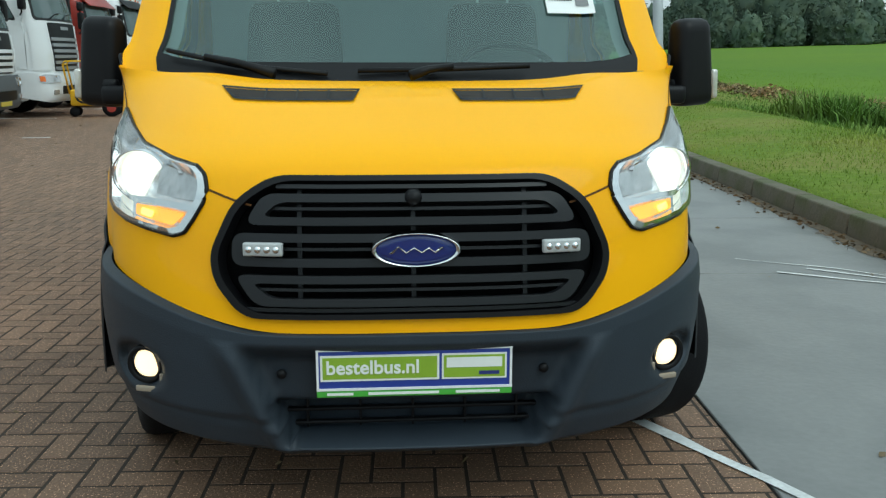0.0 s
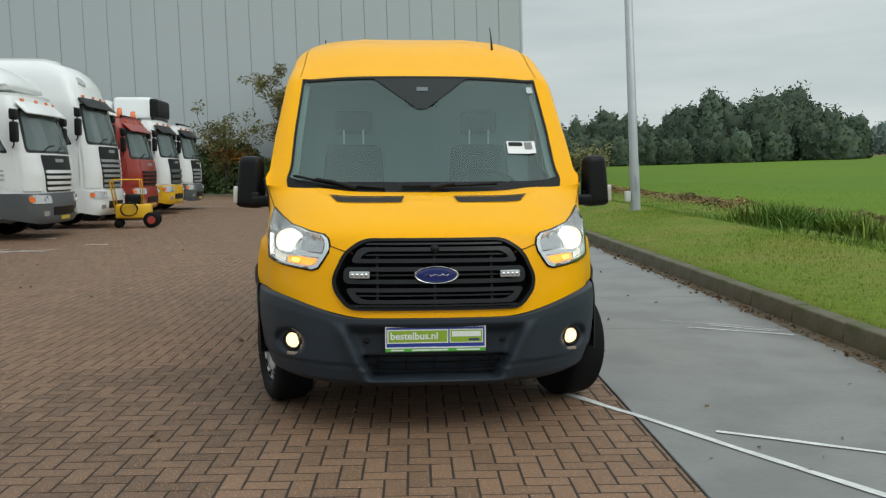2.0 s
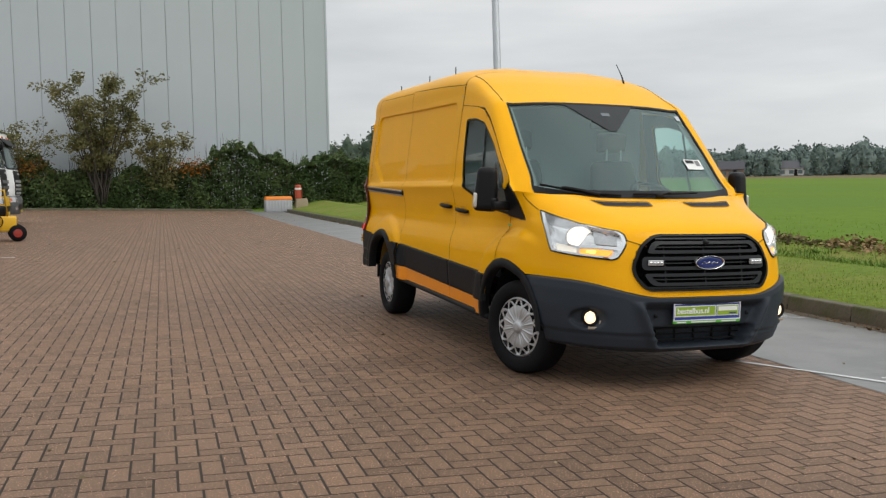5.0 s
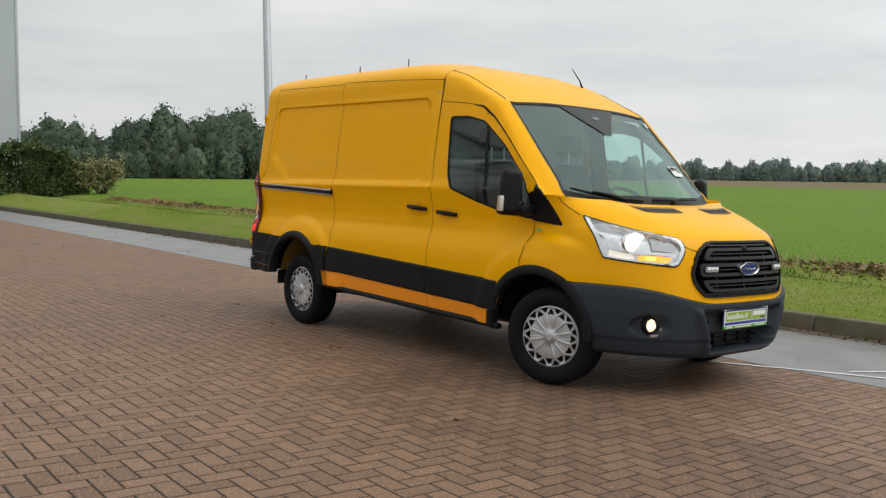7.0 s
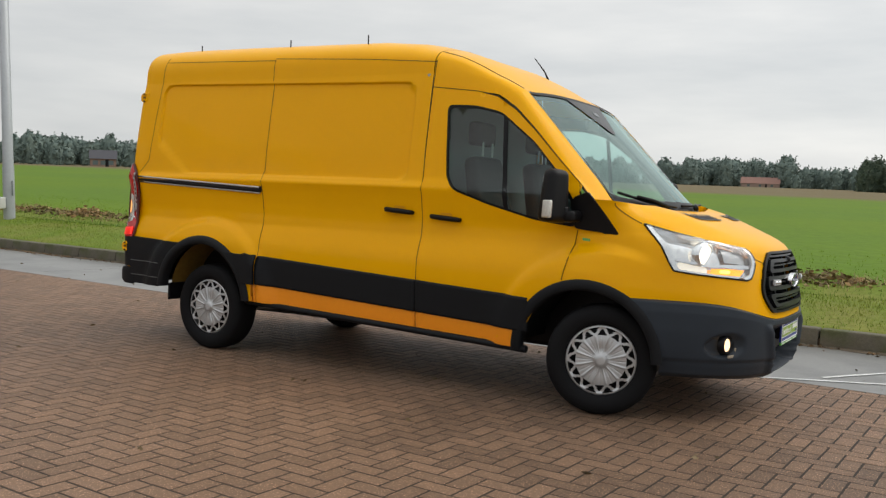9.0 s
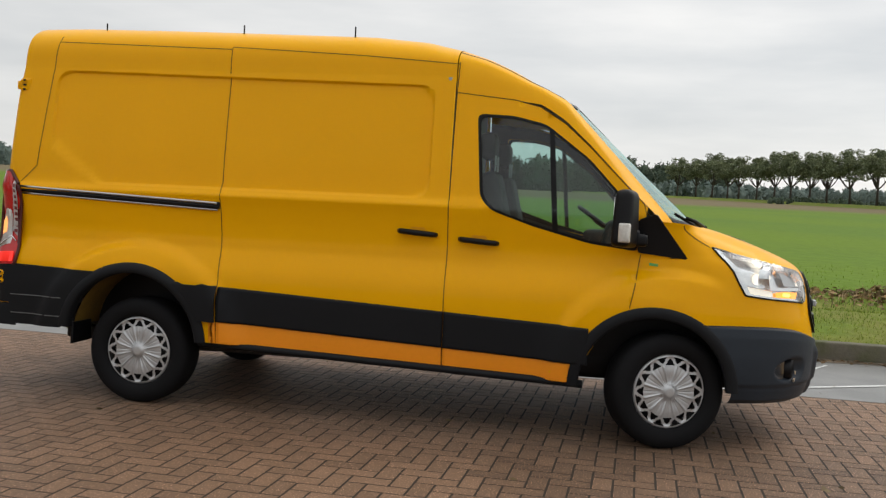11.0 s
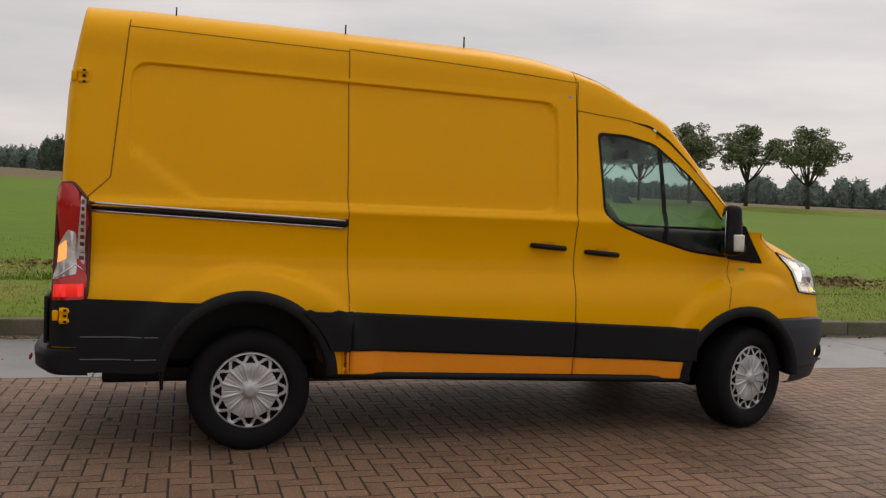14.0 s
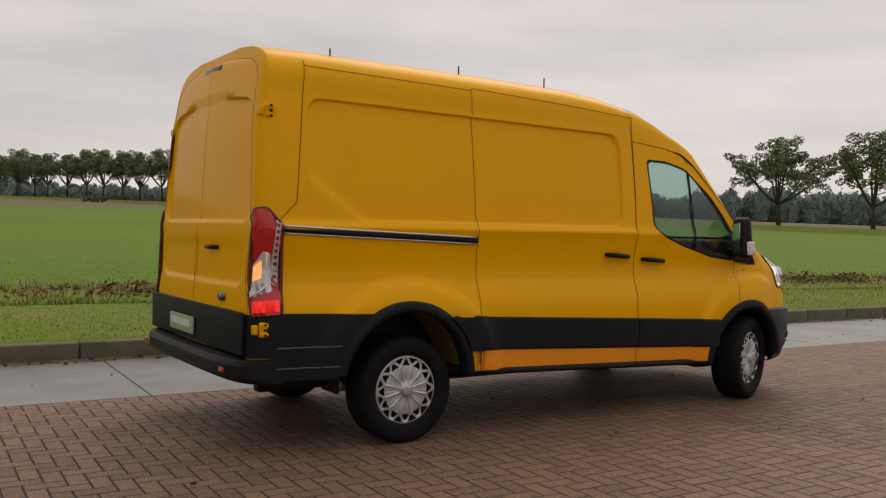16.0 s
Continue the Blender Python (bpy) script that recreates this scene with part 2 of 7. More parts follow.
def tube(points, radius, seg=8, closed=False, flat=1.0):
    """A round bar along points; radius may be one number or one for each point."""
    pts = [Vector(p) for p in points]
    n = len(pts)
    rad = radius if isinstance(radius, (list, tuple)) else [radius] * n
    verts, faces = [], []
    up = Vector((0, 0, 1))
    for i, p in enumerate(pts):
        a, b = pts[(i - 1) % n if closed else max(i - 1, 0)], pts[(i + 1) % n if closed else min(i + 1, n - 1)]
        d = (b - a).normalized()
        ref = up if abs(d.z) < 0.93 else Vector((0, 1, 0))
        u = d.cross(ref).normalized()
        w_ = u.cross(d).normalized()
        for k in range(seg):
            t = 2 * math.pi * k / seg
            verts.append(p + rad[i] * (math.cos(t) * u + flat * math.sin(t) * w_))
    for i in range(n if closed else n - 1):
        j = (i + 1) % n
        for k in range(seg):
            q = (k + 1) % seg
            faces.append((i * seg + k, i * seg + q, j * seg + q, j * seg + k))
    if not closed:
        faces.append(tuple(range(seg))[::-1])
        faces.append(tuple((n - 1) * seg + k for k in range(seg)))
    return mesh_of("bar", verts, faces)


def grid_mesh(rows, flip=False, close=False):
    """Faces between rows of points."""
    n, verts, faces = len(rows[0]), [p for r in rows for p in r], []
    for i in range(len(rows) - 1):
        for j in range(n - 1):
            q = (i * n + j, i * n + j + 1, (i + 1) * n + j + 1, (i + 1) * n + j)
            faces.append(q[::-1] if flip else q)
    return mesh_of("sheet", verts, faces)


def inside(p, poly):
    x, y, c, n = p[0], p[1], False, len(poly)
    for i in range(n):
        (x0, y0), (x1, y1) = poly[i], poly[i - 1]
        if (y0 > y) != (y1 > y) and x < (x1 - x0) * (y - y0) / (y1 - y0) + x0:
            c = not c
    return c


def rounded(poly, r, seg=5):
    """Round a polygon's corners by about r."""
    out, n = [], len(poly)
    for i in range(n):
        a, p, b = Vector(poly[i - 1]), Vector(poly[i]), Vector(poly[(i + 1) % n])
        k = min(r, (a - p).length * 0.48, (b - p).length * 0.48)
        s, e = p + (a - p).normalized() * k, p + (b - p).normalized() * k
        for j in range(seg + 1):
            t = j / seg
            out.append(tuple((1 - t) ** 2 * s + 2 * t * (1 - t) * p + t * t * e))
    return out


def dense(poly, step):
    out, n = [], len(poly)
    for i in range(n):
        a, b = Vector(poly[i]), Vector(poly[(i + 1) % n])
        k = max(1, int((b - a).length / step))
        out += [tuple(a + (b - a) * j / k) for j in range(k)]
    return out


def thicken(me, depth):
    """Give a sheet a back and edges; depth goes against its normals."""
    n = len(me.vertices)
    co = [v.co.copy() for v in me.vertices]
    no = [v.normal.copy() for v in me.vertices]
    faces = [tuple(p.vertices) for p in me.polygons]
    use = {}
    for f in faces:
        for a, b in zip(f, f[1:] + f[:1]):
            use[(a, b)] = True
    rim = [(a, b) for a, b in use if (b, a) not in use]
    verts = co + [c - k * abs(depth) for c, k in zip(co, no)]
    me.clear_geometry()
    me.from_pydata([tuple(v) for v in verts], [], faces + [tuple(i + n for i in f[::-1]) for f in faces] + [(b, a, a + n, b + n) for a, b in rim])
    me.update()
    me.shade_smooth()
    me.set_sharp_from_angle(angle=radians(40))


def patch(outline, holes, step, where, flip=False, thick=0.0):
    """A panel with a clean outline and holes, filled with small faces and laid on a surface by where(u, v)."""
    outline = dense(outline, step)
    holes = [dense(h, step) for h in holes]
    pts, edges = [], []
    for loop in [outline] + holes:
        k = len(pts)
        pts += loop
        edges += [(k + i, k + (i + 1) % len(loop)) for i in range(len(loop))]
    us, vs = [p[0] for p in outline], [p[1] for p in outline]
    loops = [outline] + holes

    def near(p):
        return any((p[0] - q[0]) ** 2 + (p[1] - q[1]) ** 2 < (0.45 * step) ** 2 for l in loops for q in l)

    u = min(us) + step / 2
    while u < max(us):
        v = min(vs) + step / 2
        while v < max(vs):
            if inside((u, v), outline) and not any(inside((u, v), h) for h in holes) and not near((u, v)):
                pts.append((u, v))
            v += step
        u += step
    co, _, fa, *_ = delaunay_2d_cdt([Vector(p) for p in pts], edges, [], 0, 1e-5)
    keep = []
    for f in fa:
        c = sum((co[i] for i in f), Vector((0, 0))) / len(f)
        if inside(c, outline) and not any(inside(c, h) for h in holes):
            keep.append(f[::-1] if flip else f)
    me = mesh_of("panel", [where(*p) for p in co], keep)
    if thick:
        thicken(me, thick)
    return me


def word(name, text, size, material, parent, m, label="", extrude=0.001, bold=0.0):
    """Raised or printed lettering in the built-in font, turned into a mesh."""
    cu = bpy.data.curves.new(name, "FONT")
    cu.body, cu.size, cu.extrude, cu.align_x, cu.align_y = text, size, extrude, "CENTER", "CENTER"
    cu.offset = bold
    ob = bpy.data.objects.new("tmp_text", cu)
    scene.collection.objects.link(ob)
    bpy.context.view_layer.update()
    me = bpy.data.meshes.new_from_object(ob.evaluated_get(bpy.context.evaluated_depsgraph_get()))
    bpy.data.objects.remove(ob)
    me.name = name
    me.materials.clear()
    return part(name, me, material, parent, label, m)


# ---- the setting: paving, gutter, kerb, verge, ditch and fields ----
FLAT = pose(0, 0, 0, 0, 0, -2.4)          # level ground along the yard's lines
GUTTER0, GUTTER1, YARD_END = 1.19, 3.36, 48.0
PROFILE = [(3.57, 0.015), (3.9, 0.05), (4.6, 0.10), (5.6, 0.13), (6.1, 0.11), (6.7, 0.0), (7.4, -0.14), (8.0, -0.12), (8.9, 0.02), (9.8, 0.08), (12, 0.08), (3000, 0.10)]


def rise(x, y):
    """The land beyond the kerb climbs very gently along the yard."""
    t = np.clip((np.asarray(x, float) - 3.6) / 3.0, 0, 1)
    return 0.0065 * np.clip(y, 0, 300) * t * t * (3 - 2 * t)


def ground_z(x, y):
    """Height of the land at x, y in the yard's lines."""
    z = float(np.interp(x, [p[0] for p in PROFILE], [p[1] for p in PROFILE])) + float(rise(x, y))
    if y > YARD_END or y < -60 or x > 3.57:
        return z if x > 3.57 else -0.045
    return -0.6 if x < 3.54 else z


def field_material():
    m = mat("fresh_field_grass", (0.096, 0.176, 0.009), 0.85, grain=0.28, scale=3.0, stain=0.22, stain_scale=0.05, bump=0.03, colour2=(0.108, 0.178, 0.010))
    n, l = m.node_tree.nodes, m.node_tree.links
    b = n["Principled BSDF"]
    old = b.inputs["Base Color"].links[0].from_socket
    tc, sep = n.new("ShaderNodeTexCoord"), n.new("ShaderNodeSeparateXYZ")
    l.new(tc.outputs["Object"], sep.inputs[0])
    ramp, mix = n.new("ShaderNodeValToRGB"), n.new("ShaderNodeMix")
    mp = n.new("ShaderNodeMapRange")
    mp.inputs["From Min"].default_value, mp.inputs["From Max"].default_value = 100, 130
    l.new(sep.outputs["X"], mp.inputs["Value"])
    mix.data_type = "RGBA"
    l.new(mp.outputs[0], mix.inputs["Factor"])
    l.new(old, mix.inputs[6])
    mix.inputs[7].default_value = (0.150, 0.118, 0.060, 1)      # harvested strip beyond the crop
    l.new(mix.outputs[2], b.inputs["Base Color"])
    b.inputs["Specular IOR Level"].default_value = 0.15
    return m


FIELD = field_material()
VERGE = mat("mown_verge_grass", (0.132, 0.192, 0.022), 0.9, grain=0.35, scale=9, stain=0.3, stain_scale=0.7, bump=0.03, spec=0.15, colour2=(0.165, 0.175, 0.040))


def build_ground():
    xs = [-3000, -400, -60, 3.5, 3.53] + [p[0] for p in PROFILE[:-1]] + [20, 60, 200, 600, 3000]
    ys = [-3000, -300, -60.01, -60] + list(range(-56, 48, 4)) + [48, 48.01, 60, 120, 400, 1200, 3000]
    rows = []
    for y in ys:
        rows.append([(x, y, ground_z(x, y) + (0.02 * math.sin(y * 0.7 + x) if 5.5 < x < 10 and -60 < y < 60 else 0)) for x in xs])
    me = grid_mesh(rows)
    me.materials.append(FIELD)
    me.materials.append(VERGE)
    for p in me.polygons:
        x = p.center.x
        if 3.5 < x < 9.0 and -70 < p.center.y < 55:
            p.material_index = 1
    ob = part("ground", me, FIELD, None, "level green crop field with a grass verge and a ditch", FLAT)
    tagged(ob, kind="structure", category="field")


build_ground()


def slab(name, x0, x1, y0, y1, top, depth, material, label, m=YARD):
    ob = part(name, box(x1 - x0, y1 - y0, depth, ((x0 + x1) / 2, (y0 + y1) / 2, top - depth / 2)), material, None, label, m)
    return tagged(ob, kind="structure")


pavement = slab("pavement", -60, GUTTER0 - 0.012, -60, YARD_END, -0.0010, 0.3, JOINT, "red-brown herringbone brick paving, damp in places")
gutter = slab("gutter", GUTTER0 - 0.012, GUTTER1 + 0.01, -60, YARD_END, -0.014, 0.3, JOINT, "wet grey concrete gutter strip")
cuts = [-60, -50, -40, -30, -22, -15, -9.2, -4.0, 2.30, 4.30, 9.5, 15, 21, 27, 33, 39, 48]
for y0, y1 in zip(cuts, cuts[1:]):
    part("concrete_slab", box(GUTTER1 - GUTTER0 - 0.004, y1 - y0 - 0.012, 0.1, ((GUTTER0 + GUTTER1) / 2, (y0 + y1) / 2, -0.05), 0.004, 1), CONCRETE, gutter)
kerb = tagged(part("kerb", box(0.16, YARD_END + 60, 0.3, (GUTTER1 + 0.11, (YARD_END - 60) / 2, -0.08)), JOINT, None, "mossy brown concrete kerb", YARD), kind="structure")
stone = bpy.data.meshes.new("kerb_stone")
bm = box(0.20, 0.985, 0.34, (0, 0, 0), 0.018, 2)
for v in bm.verts:
    if v.co.z > 0.1 and v.co.x < 0:
        v.co.x += 0.025
bm.to_mesh(stone)
bm.free()
stone.materials.append(KERB)
y = -22.0
while y < YARD_END:
    part("kerb_stone", stone, KERB, kerb, "", pose(GUTTER1 + 0.105 + random.uniform(-0.004, 0.004), y, 0.005 + random.uniform(-0.004, 0.004), 0, random.uniform(-1, 1), random.uniform(-0.25, 0.25)))
    y += 1.0
far_kerb = tagged(part("far_kerb", box(62, 0.2, 0.4, (-29.3, YARD_END + 0.1, -0.08), 0.02), KERB, None, "low kerb in front of the hedge", YARD), kind="structure")

# soil band between kerb foot and gutter, worn lines of chalk and paint
def strip(points, width, material, name, parent=None, z=0.003, label=""):
    pts = [Vector((x, y, z)) for x, y in points]
    rows = []
    for i, p in enumerate(pts):
        d = (pts[min(i + 1, len(pts) - 1)] - pts[max(i - 1, 0)]).normalized()
        s = Vector((-d.y, d.x, 0)) * width / 2 * (0.75 + 0.5 * noise.noise(p * 3))
        rows.append([tuple(p - s), tuple(p + s)])
    return grid_mesh(rows)


def wiggle(points, step=0.12, amp=0.012):
    out = []
    for (x0, y0), (x1, y1) in zip(points, points[1:]):
        k = max(1, int(math.hypot(x1 - x0, y1 - y0) / step))
        for i in range(k):
            x, y = x0 + (x1 - x0) * i / k, y0 + (y1 - y0) * i / k
            out.append((x + amp * noise.noise((x * 3, y * 3, 0)), y + amp * noise.noise((x * 3, y * 3, 7))))
    return out + [points[-1]]


LINES = [([(0.80, 0.05), (0.908, -0.137), (1.169, -0.596), (1.50, -1.25), (1.849, -1.924), (2.3, -2.75)], 0.065),
         ([(1.504, -0.952), (1.83, -1.16), (2.173, -1.37), (2.9, -1.82)], 0.05),
         ([(2.47, 2.23), (2.8, 2.02), (3.23, 1.77)], 0.04), ([(2.35, 2.62), (2.9, 2.28), (3.2, 2.0)], 0.02), ([(2.7, 2.3), (3.15, 1.95)], 0.03),
         ([(-7.6, 11.1), (-7.0, 11.0), (-6.2, 10.95)], 0.07), ([(-8.6, 10.2), (-7.4, 10.7), (-6.1, 11.3)], 0.06), ([(-7.9, 10.4), (-7.3, 10.9), (-7.0, 11.5)], 0.06), ([(-6.9, 10.6), (-6.6, 11.2)], 0.06),
         ([(-5.95, 12.35), (-5.5, 12.4)], 0.10), ([(-7.1, 14.2), (-9.5, 14.0)], 0.09), ([(-7.0, 17.2), (-9.5, 17.1)], 0.09), ([(-6.9, 20.8), (-9.5, 20.7)], 0.09), ([(-6.8, 24.4), (-9.5, 24.3)], 0.09), ([(-6.5, 31.5), (-9.5, 31.4)], 0.09)]
for pts, wd in LINES:
    tagged(part("painted_line", strip(wiggle(pts), wd, WHITE_LINE, ""), WHITE_LINE, None, "thin worn white line on the ground", SLOPE @ pose(0, 0, 0.002)), kind="structure")


# dirt that has gathered along the kerb foot
rows = []
for k in range(440):
    y = -14 + k * 0.14
    w = 0.13 + 0.10 * noise.noise((0.0, y * 0.9, 3.0)) + 0.05 * noise.noise((2.0, y * 4.0, 1.0))
    rows.append([(GUTTER1 - max(w, 0.02), y, 0.0025), (GUTTER1 - max(w, 0.02) * 0.5, y, 0.008), (GUTTER1 + 0.004, y, 0.014)])
tagged(part("dirt_strip", grid_mesh(rows, flip=True), mat("brown_kerb_dirt", (0.10, 0.078, 0.052), 0.95, grain=0.35, scale=35, stain=0.35, stain_scale=3, bump=0.01), None, "brown dirt gathered along the kerb foot", YARD), kind="structure")


# ---- building behind the hedge ----
PANEL = mat("grey_metal_cladding", (0.455, 0.495, 0.52), 0.5, 0.0, grain=0.03, scale=60, stain=0.07, stain_scale=0.25)
PANEL_GAP = mat("cladding_joint", (0.33, 0.355, 0.365), 0.7)


def build_hall():
    hall = thing("warehouse", pose(9.4, 52.5, 0, 0, 0, 1.5), "tall windowless warehouse clad in pale grey metal panels", "building")
    part("wall", box(70, 40, 17.6, (-35, 20.1, 8.8)), PANEL_GAP, hall)
    part("roof", box(70.4, 40.4, 0.3, (-35, 20.1, 17.8), 0.05), PANEL_GAP, hall)
    pm = bpy.data.meshes.new("wall_panel")
    b = bmesh.new()
    vs = [(-0.695, 0, 0), (-0.685, -0.03, 0), (0.685, -0.03, 0), (0.695, 0, 0)]
    lo, hi = [b.verts.new((x, y, 0.2)) for x, y, _ in vs], [b.verts.new((x, y, 17.6)) for x, y, _ in vs]
    for i in range(3):
        b.faces.new((lo[i], lo[i + 1], hi[i + 1], hi[i]))
    b.to_mesh(pm)
    b.free()
    for i in range(46):
        part("wall_panel", pm, PANEL, hall, "", pose(-0.75 - 1.42 * i, 0.098, 0))
    part("corner_trim", box(0.14, 0.14, 17.6, (-0.02, 0.10, 8.8), 0.01), PANEL, hall)


build_hall()


# ---- the yellow panel van ----
WHEELS = ((0.0, 0.335), (3.30, 0.335))   # y and height of the two axles
SIDE_Z = [0.20, 0.45, 0.60, 0.74, 0.80, 0.88, 0.96, 1.03, 1.12, 1.30, 1.365, 1.390, 1.42, 1.60, 1.90, 2.10, 2.25, 2.40]
SIDE_W = [0.955, 0.985, 0.994, 1.002, 1.002, 0.998, 0.974, 0.944, 0.937, 0.970, 0.993, 0.968, 0.961, 0.949, 0.912, 0.884, 0.858, 0.82]

SIDE_TABLE = sum(np.interp(np.arange(1310) / 500 + d, SIDE_Z, SIDE_W) for d in (-0.014, -0.007, 0, 0.007, 0.014)) / 5
SIDE_TABLE = SIDE_TABLE.tolist()


def smooth01(t):
    t = min(max(t, 0.0), 1.0)
    return t * t * (3 - 2 * t)


def half_width(z):
    """The van's side, seen from the front; averaged a little so that creases stay soft."""
    k = min(max(z, 0.0), 2.599) * 500
    i = int(k)
    return SIDE_TABLE[i] + (SIDE_TABLE[i + 1] - SIDE_TABLE[i]) * (k - i)


def rounded_box_distance(y, z, y0, y1, z0, z1, r):
    dy, dz = max(y0 + r - y, y - y1 + r, 0), max(z0 + r - z, z - z1 + r, 0)
    return r - math.hypot(dy, dz) if (dy or dz) else min(y - y0, y1 - y, z - z0, z1 - z)


def flank(y, z):
    """Half width of the body side at y, z with its pressed panel, wheel flares and waist."""
    x = half_width(z)
    for yw, zw in WHEELS:
        r = math.hypot(y - yw, z - zw)
        x += 0.040 * smooth01((0.735 - r) / 0.075)
    if y > 1.3:
        d = rounded_box_distance(y, z, 1.45, 3.97, 1.405, 2.085 + 0.0175 * (y - 1.45), 0.10)
        cut = (y - 3.62) / 0.33 - (z - 1.41) / 0.24     # slanted lower rear corner of the pressing
        d = min(d, -cut * 0.16)
        x -= 0.020 * smooth01((d + 0.004) / 0.008)
    # soft crease along the flank under the rail
    x += 0.005 * (smooth01((1.185 - 0.02 * (2.8 - y) - z) / 0.022) - smooth01((1.08 - z) / 0.12)) * smooth01((y - 0.7) / 0.5) * smooth01((4.0 - y) / 0.3)
    x -= 0.02 * smooth01((y - 3.9) / 0.6) + 0.012 * smooth01((0.3 - y) / 0.6)
    return x


def crown(y):
    return float(np.interp(y, [0.02, 0.66, 0.80, 1.0, 1.15, 1.31, 1.55, 1.9, 2.4, 3.2, 3.9, 4.3],
                           [1.285, 2.035, 2.115, 2.230, 2.302, 2.360, 2.416, 2.448, 2.458, 2.472, 2.478, 2.47]))


DOOR_TOP_Y = [0.06, 0.15, 0.30, 0.497, 0.65, 0.80, 0.95, 1.31]
DOOR_TOP_Z = [1.325, 1.405, 1.55, 1.745, 1.88, 1.974, 2.012, 2.05]


def cab_row(y):
    """One line across the cab over windscreen or roof, from door top to door top."""
    zd = float(np.interp(y, DOOR_TOP_Y, DOOR_TOP_Z))
    big = flank(y, zd)
    bow = float(np.interp(y, [0.06, 0.66, 1.31], [-0.31, -0.07, 0.0]))
    n, zc = 3.5, crown(y) if y > 0.66 else float(np.interp(y, [0.06, 0.66], [1.275, 2.035]))
    row = []
    sec = cargo_section(y, 0.4)
    sec_x, sec_z = [p[0] for p in sec[::-1]], [p[1] for p in sec[::-1]]
    keep = [i for i in range(len(sec_x)) if i == 0 or sec_z[i] > 1.9]
    sec_x, sec_z = [sec_x[i] for i in keep], [sec_z[i] for i in keep]
    for c in COLUMNS:
        f = (1 - abs(c) ** n) ** (1 / n)
        x = big * c
        lift = 0.034 * math.exp(-((abs(x) - 0.85) / 0.08) ** 2) * smooth01((1.0 - y) / 0.3) * smooth01((y + 0.1) / 0.3)
        z = zd + (zc - zd) * f + lift
        mix = smooth01((y - 0.72) / 0.5)
        if mix > 0:
            z += mix * (float(np.interp(abs(x), sec_x, sec_z)) - z)
        row.append((x, y + bow * (1 - c * c), z))
    return row


COLUMNS = [-1, -0.985, -0.965, -0.94, -0.91, -0.88, -0.86, -0.83, -0.79, -0.7, -0.6, -0.45, -0.3, -0.15, 0]
COLUMNS += [-c for c in COLUMNS[-2::-1]]
EDGE_COL = 6
REAR_R = 0.09


def rear_y(z):
    return 4.335 - 0.045 * max(z - 0.8, 0) - 0.05 * smooth01((z - 1.9) / 0.6)


HEIGHTS = sorted([round(1.345 + 0.008 * i, 4) for i in range(11)] + [round(0.90 + 0.011 * i, 4) for i in range(16)] + [round(0.40 + 0.034 * i, 4) for i in range(51)] + [round(1.392 + 0.006 * i, 4) for i in range(8)] + [round(2.070 + 0.005 * i, 4) for i in range(17)])
HEIGHTS = [z for i, z in enumerate(HEIGHTS) if z <= 2.150 and (i == 0 or z - HEIGHTS[i - 1] > 0.0035)]


def cargo_section(y, z0, pull=0.0, drop=0.0):
    """Half section of the load body at y from z0 up to the roof's middle, as (x, z)."""
    zc = crown(y) - drop
    ze = HEIGHTS[-1]
    pts = []
    for z in HEIGHTS:
        pts.append((flank(y, z) - pull, z))
    top = flank(y, ze) - pull
    for i in range(1, 25):
        c = math.cos(i / 24 * math.pi / 2)
        s = math.sin(i / 24 * math.pi / 2)
        x = top * c ** (2 / 4.0)
        pts.append((x, ze + (zc - ze) * s ** (2 / 3.4) + 0.007 * math.exp(-((x - 0.36) / 0.05) ** 2)))
    return pts


def front_face(shell, x, z):
    """Where the front shell stands at x and height z."""
    lo, hi = 0.0, 0.999
    a = 0.5
    v = 2.0
    for _ in range(24):
        v0, v1 = 0.0, 11.5
        for _ in range(22):
            v = (v0 + v1) / 2
            if shell(a, v)[2] < z:
                v0 = v
            else:
                v1 = v
        if shell(a, v)[0] < abs(x):
            lo = a
        else:
            hi = a
        a = (lo + hi) / 2
    p = shell(a, v)
    return Vector((math.copysign(p[0], x) if x else 0.0, p[1], p[2])), a, v


def at_side(shell, y, z):
    """a and v of the front shell where it passes y at height z, on the flank."""
    lo, hi, v = 0.2, 1.0, 4.0
    a = 0.8
    for _ in range(24):
        v0, v1 = 0.0, 11.9
        for _ in range(22):
            v = (v0 + v1) / 2
            if shell(a, v)[2] < z:
                v0 = v
            else:
                v1 = v
        if shell(a, v)[1] < y:
            lo = a
        else:
            hi = a
        a = (lo + hi) / 2
    return a, v


def shell_normal(shell, a, v):
    p = Vector(shell(a, v))
    da, dv = Vector(shell(min(a + 0.004, 0.9999), v)) - Vector(shell(a - 0.004, v)), Vector(shell(a, v + 0.03)) - Vector(shell(a, v - 0.03))
    n = da.cross(dv).normalized()
    return n if n.dot(p - Vector((0, 1.2, 0.75))) > 0 else -n


def lamp_outline(shell, k=1.0):
    """The headlight's outline in the shell's own lines, shrunk by k."""
    edge = [(0.702, 8.34), (0.61, 7.10), (0.512, 6.0), (0.394, 5.30), (0.325, 5.02), (0.300, 4.68), (0.289, 4.20), (0.292, 3.70), (0.312, 3.12), (0.332, 2.70), (0.362, 2.52),
            (0.454, 2.50), (0.545, 2.50), (0.64, 2.60), (0.712, 2.76), (0.728, 3.6), (0.738, 4.69), (0.732, 6.4)]
    corners = [(a * 1.6, v * 0.1) for a, v in edge]
    o = rounded(corners, 0.010, 3)
    cx, cz = sum(p[0] for p in o) / len(o), sum(p[1] for p in o) / len(o)
    return [(cx + (p[0] - cx) * k, cz + (p[1] - cz) * k) for p in o]


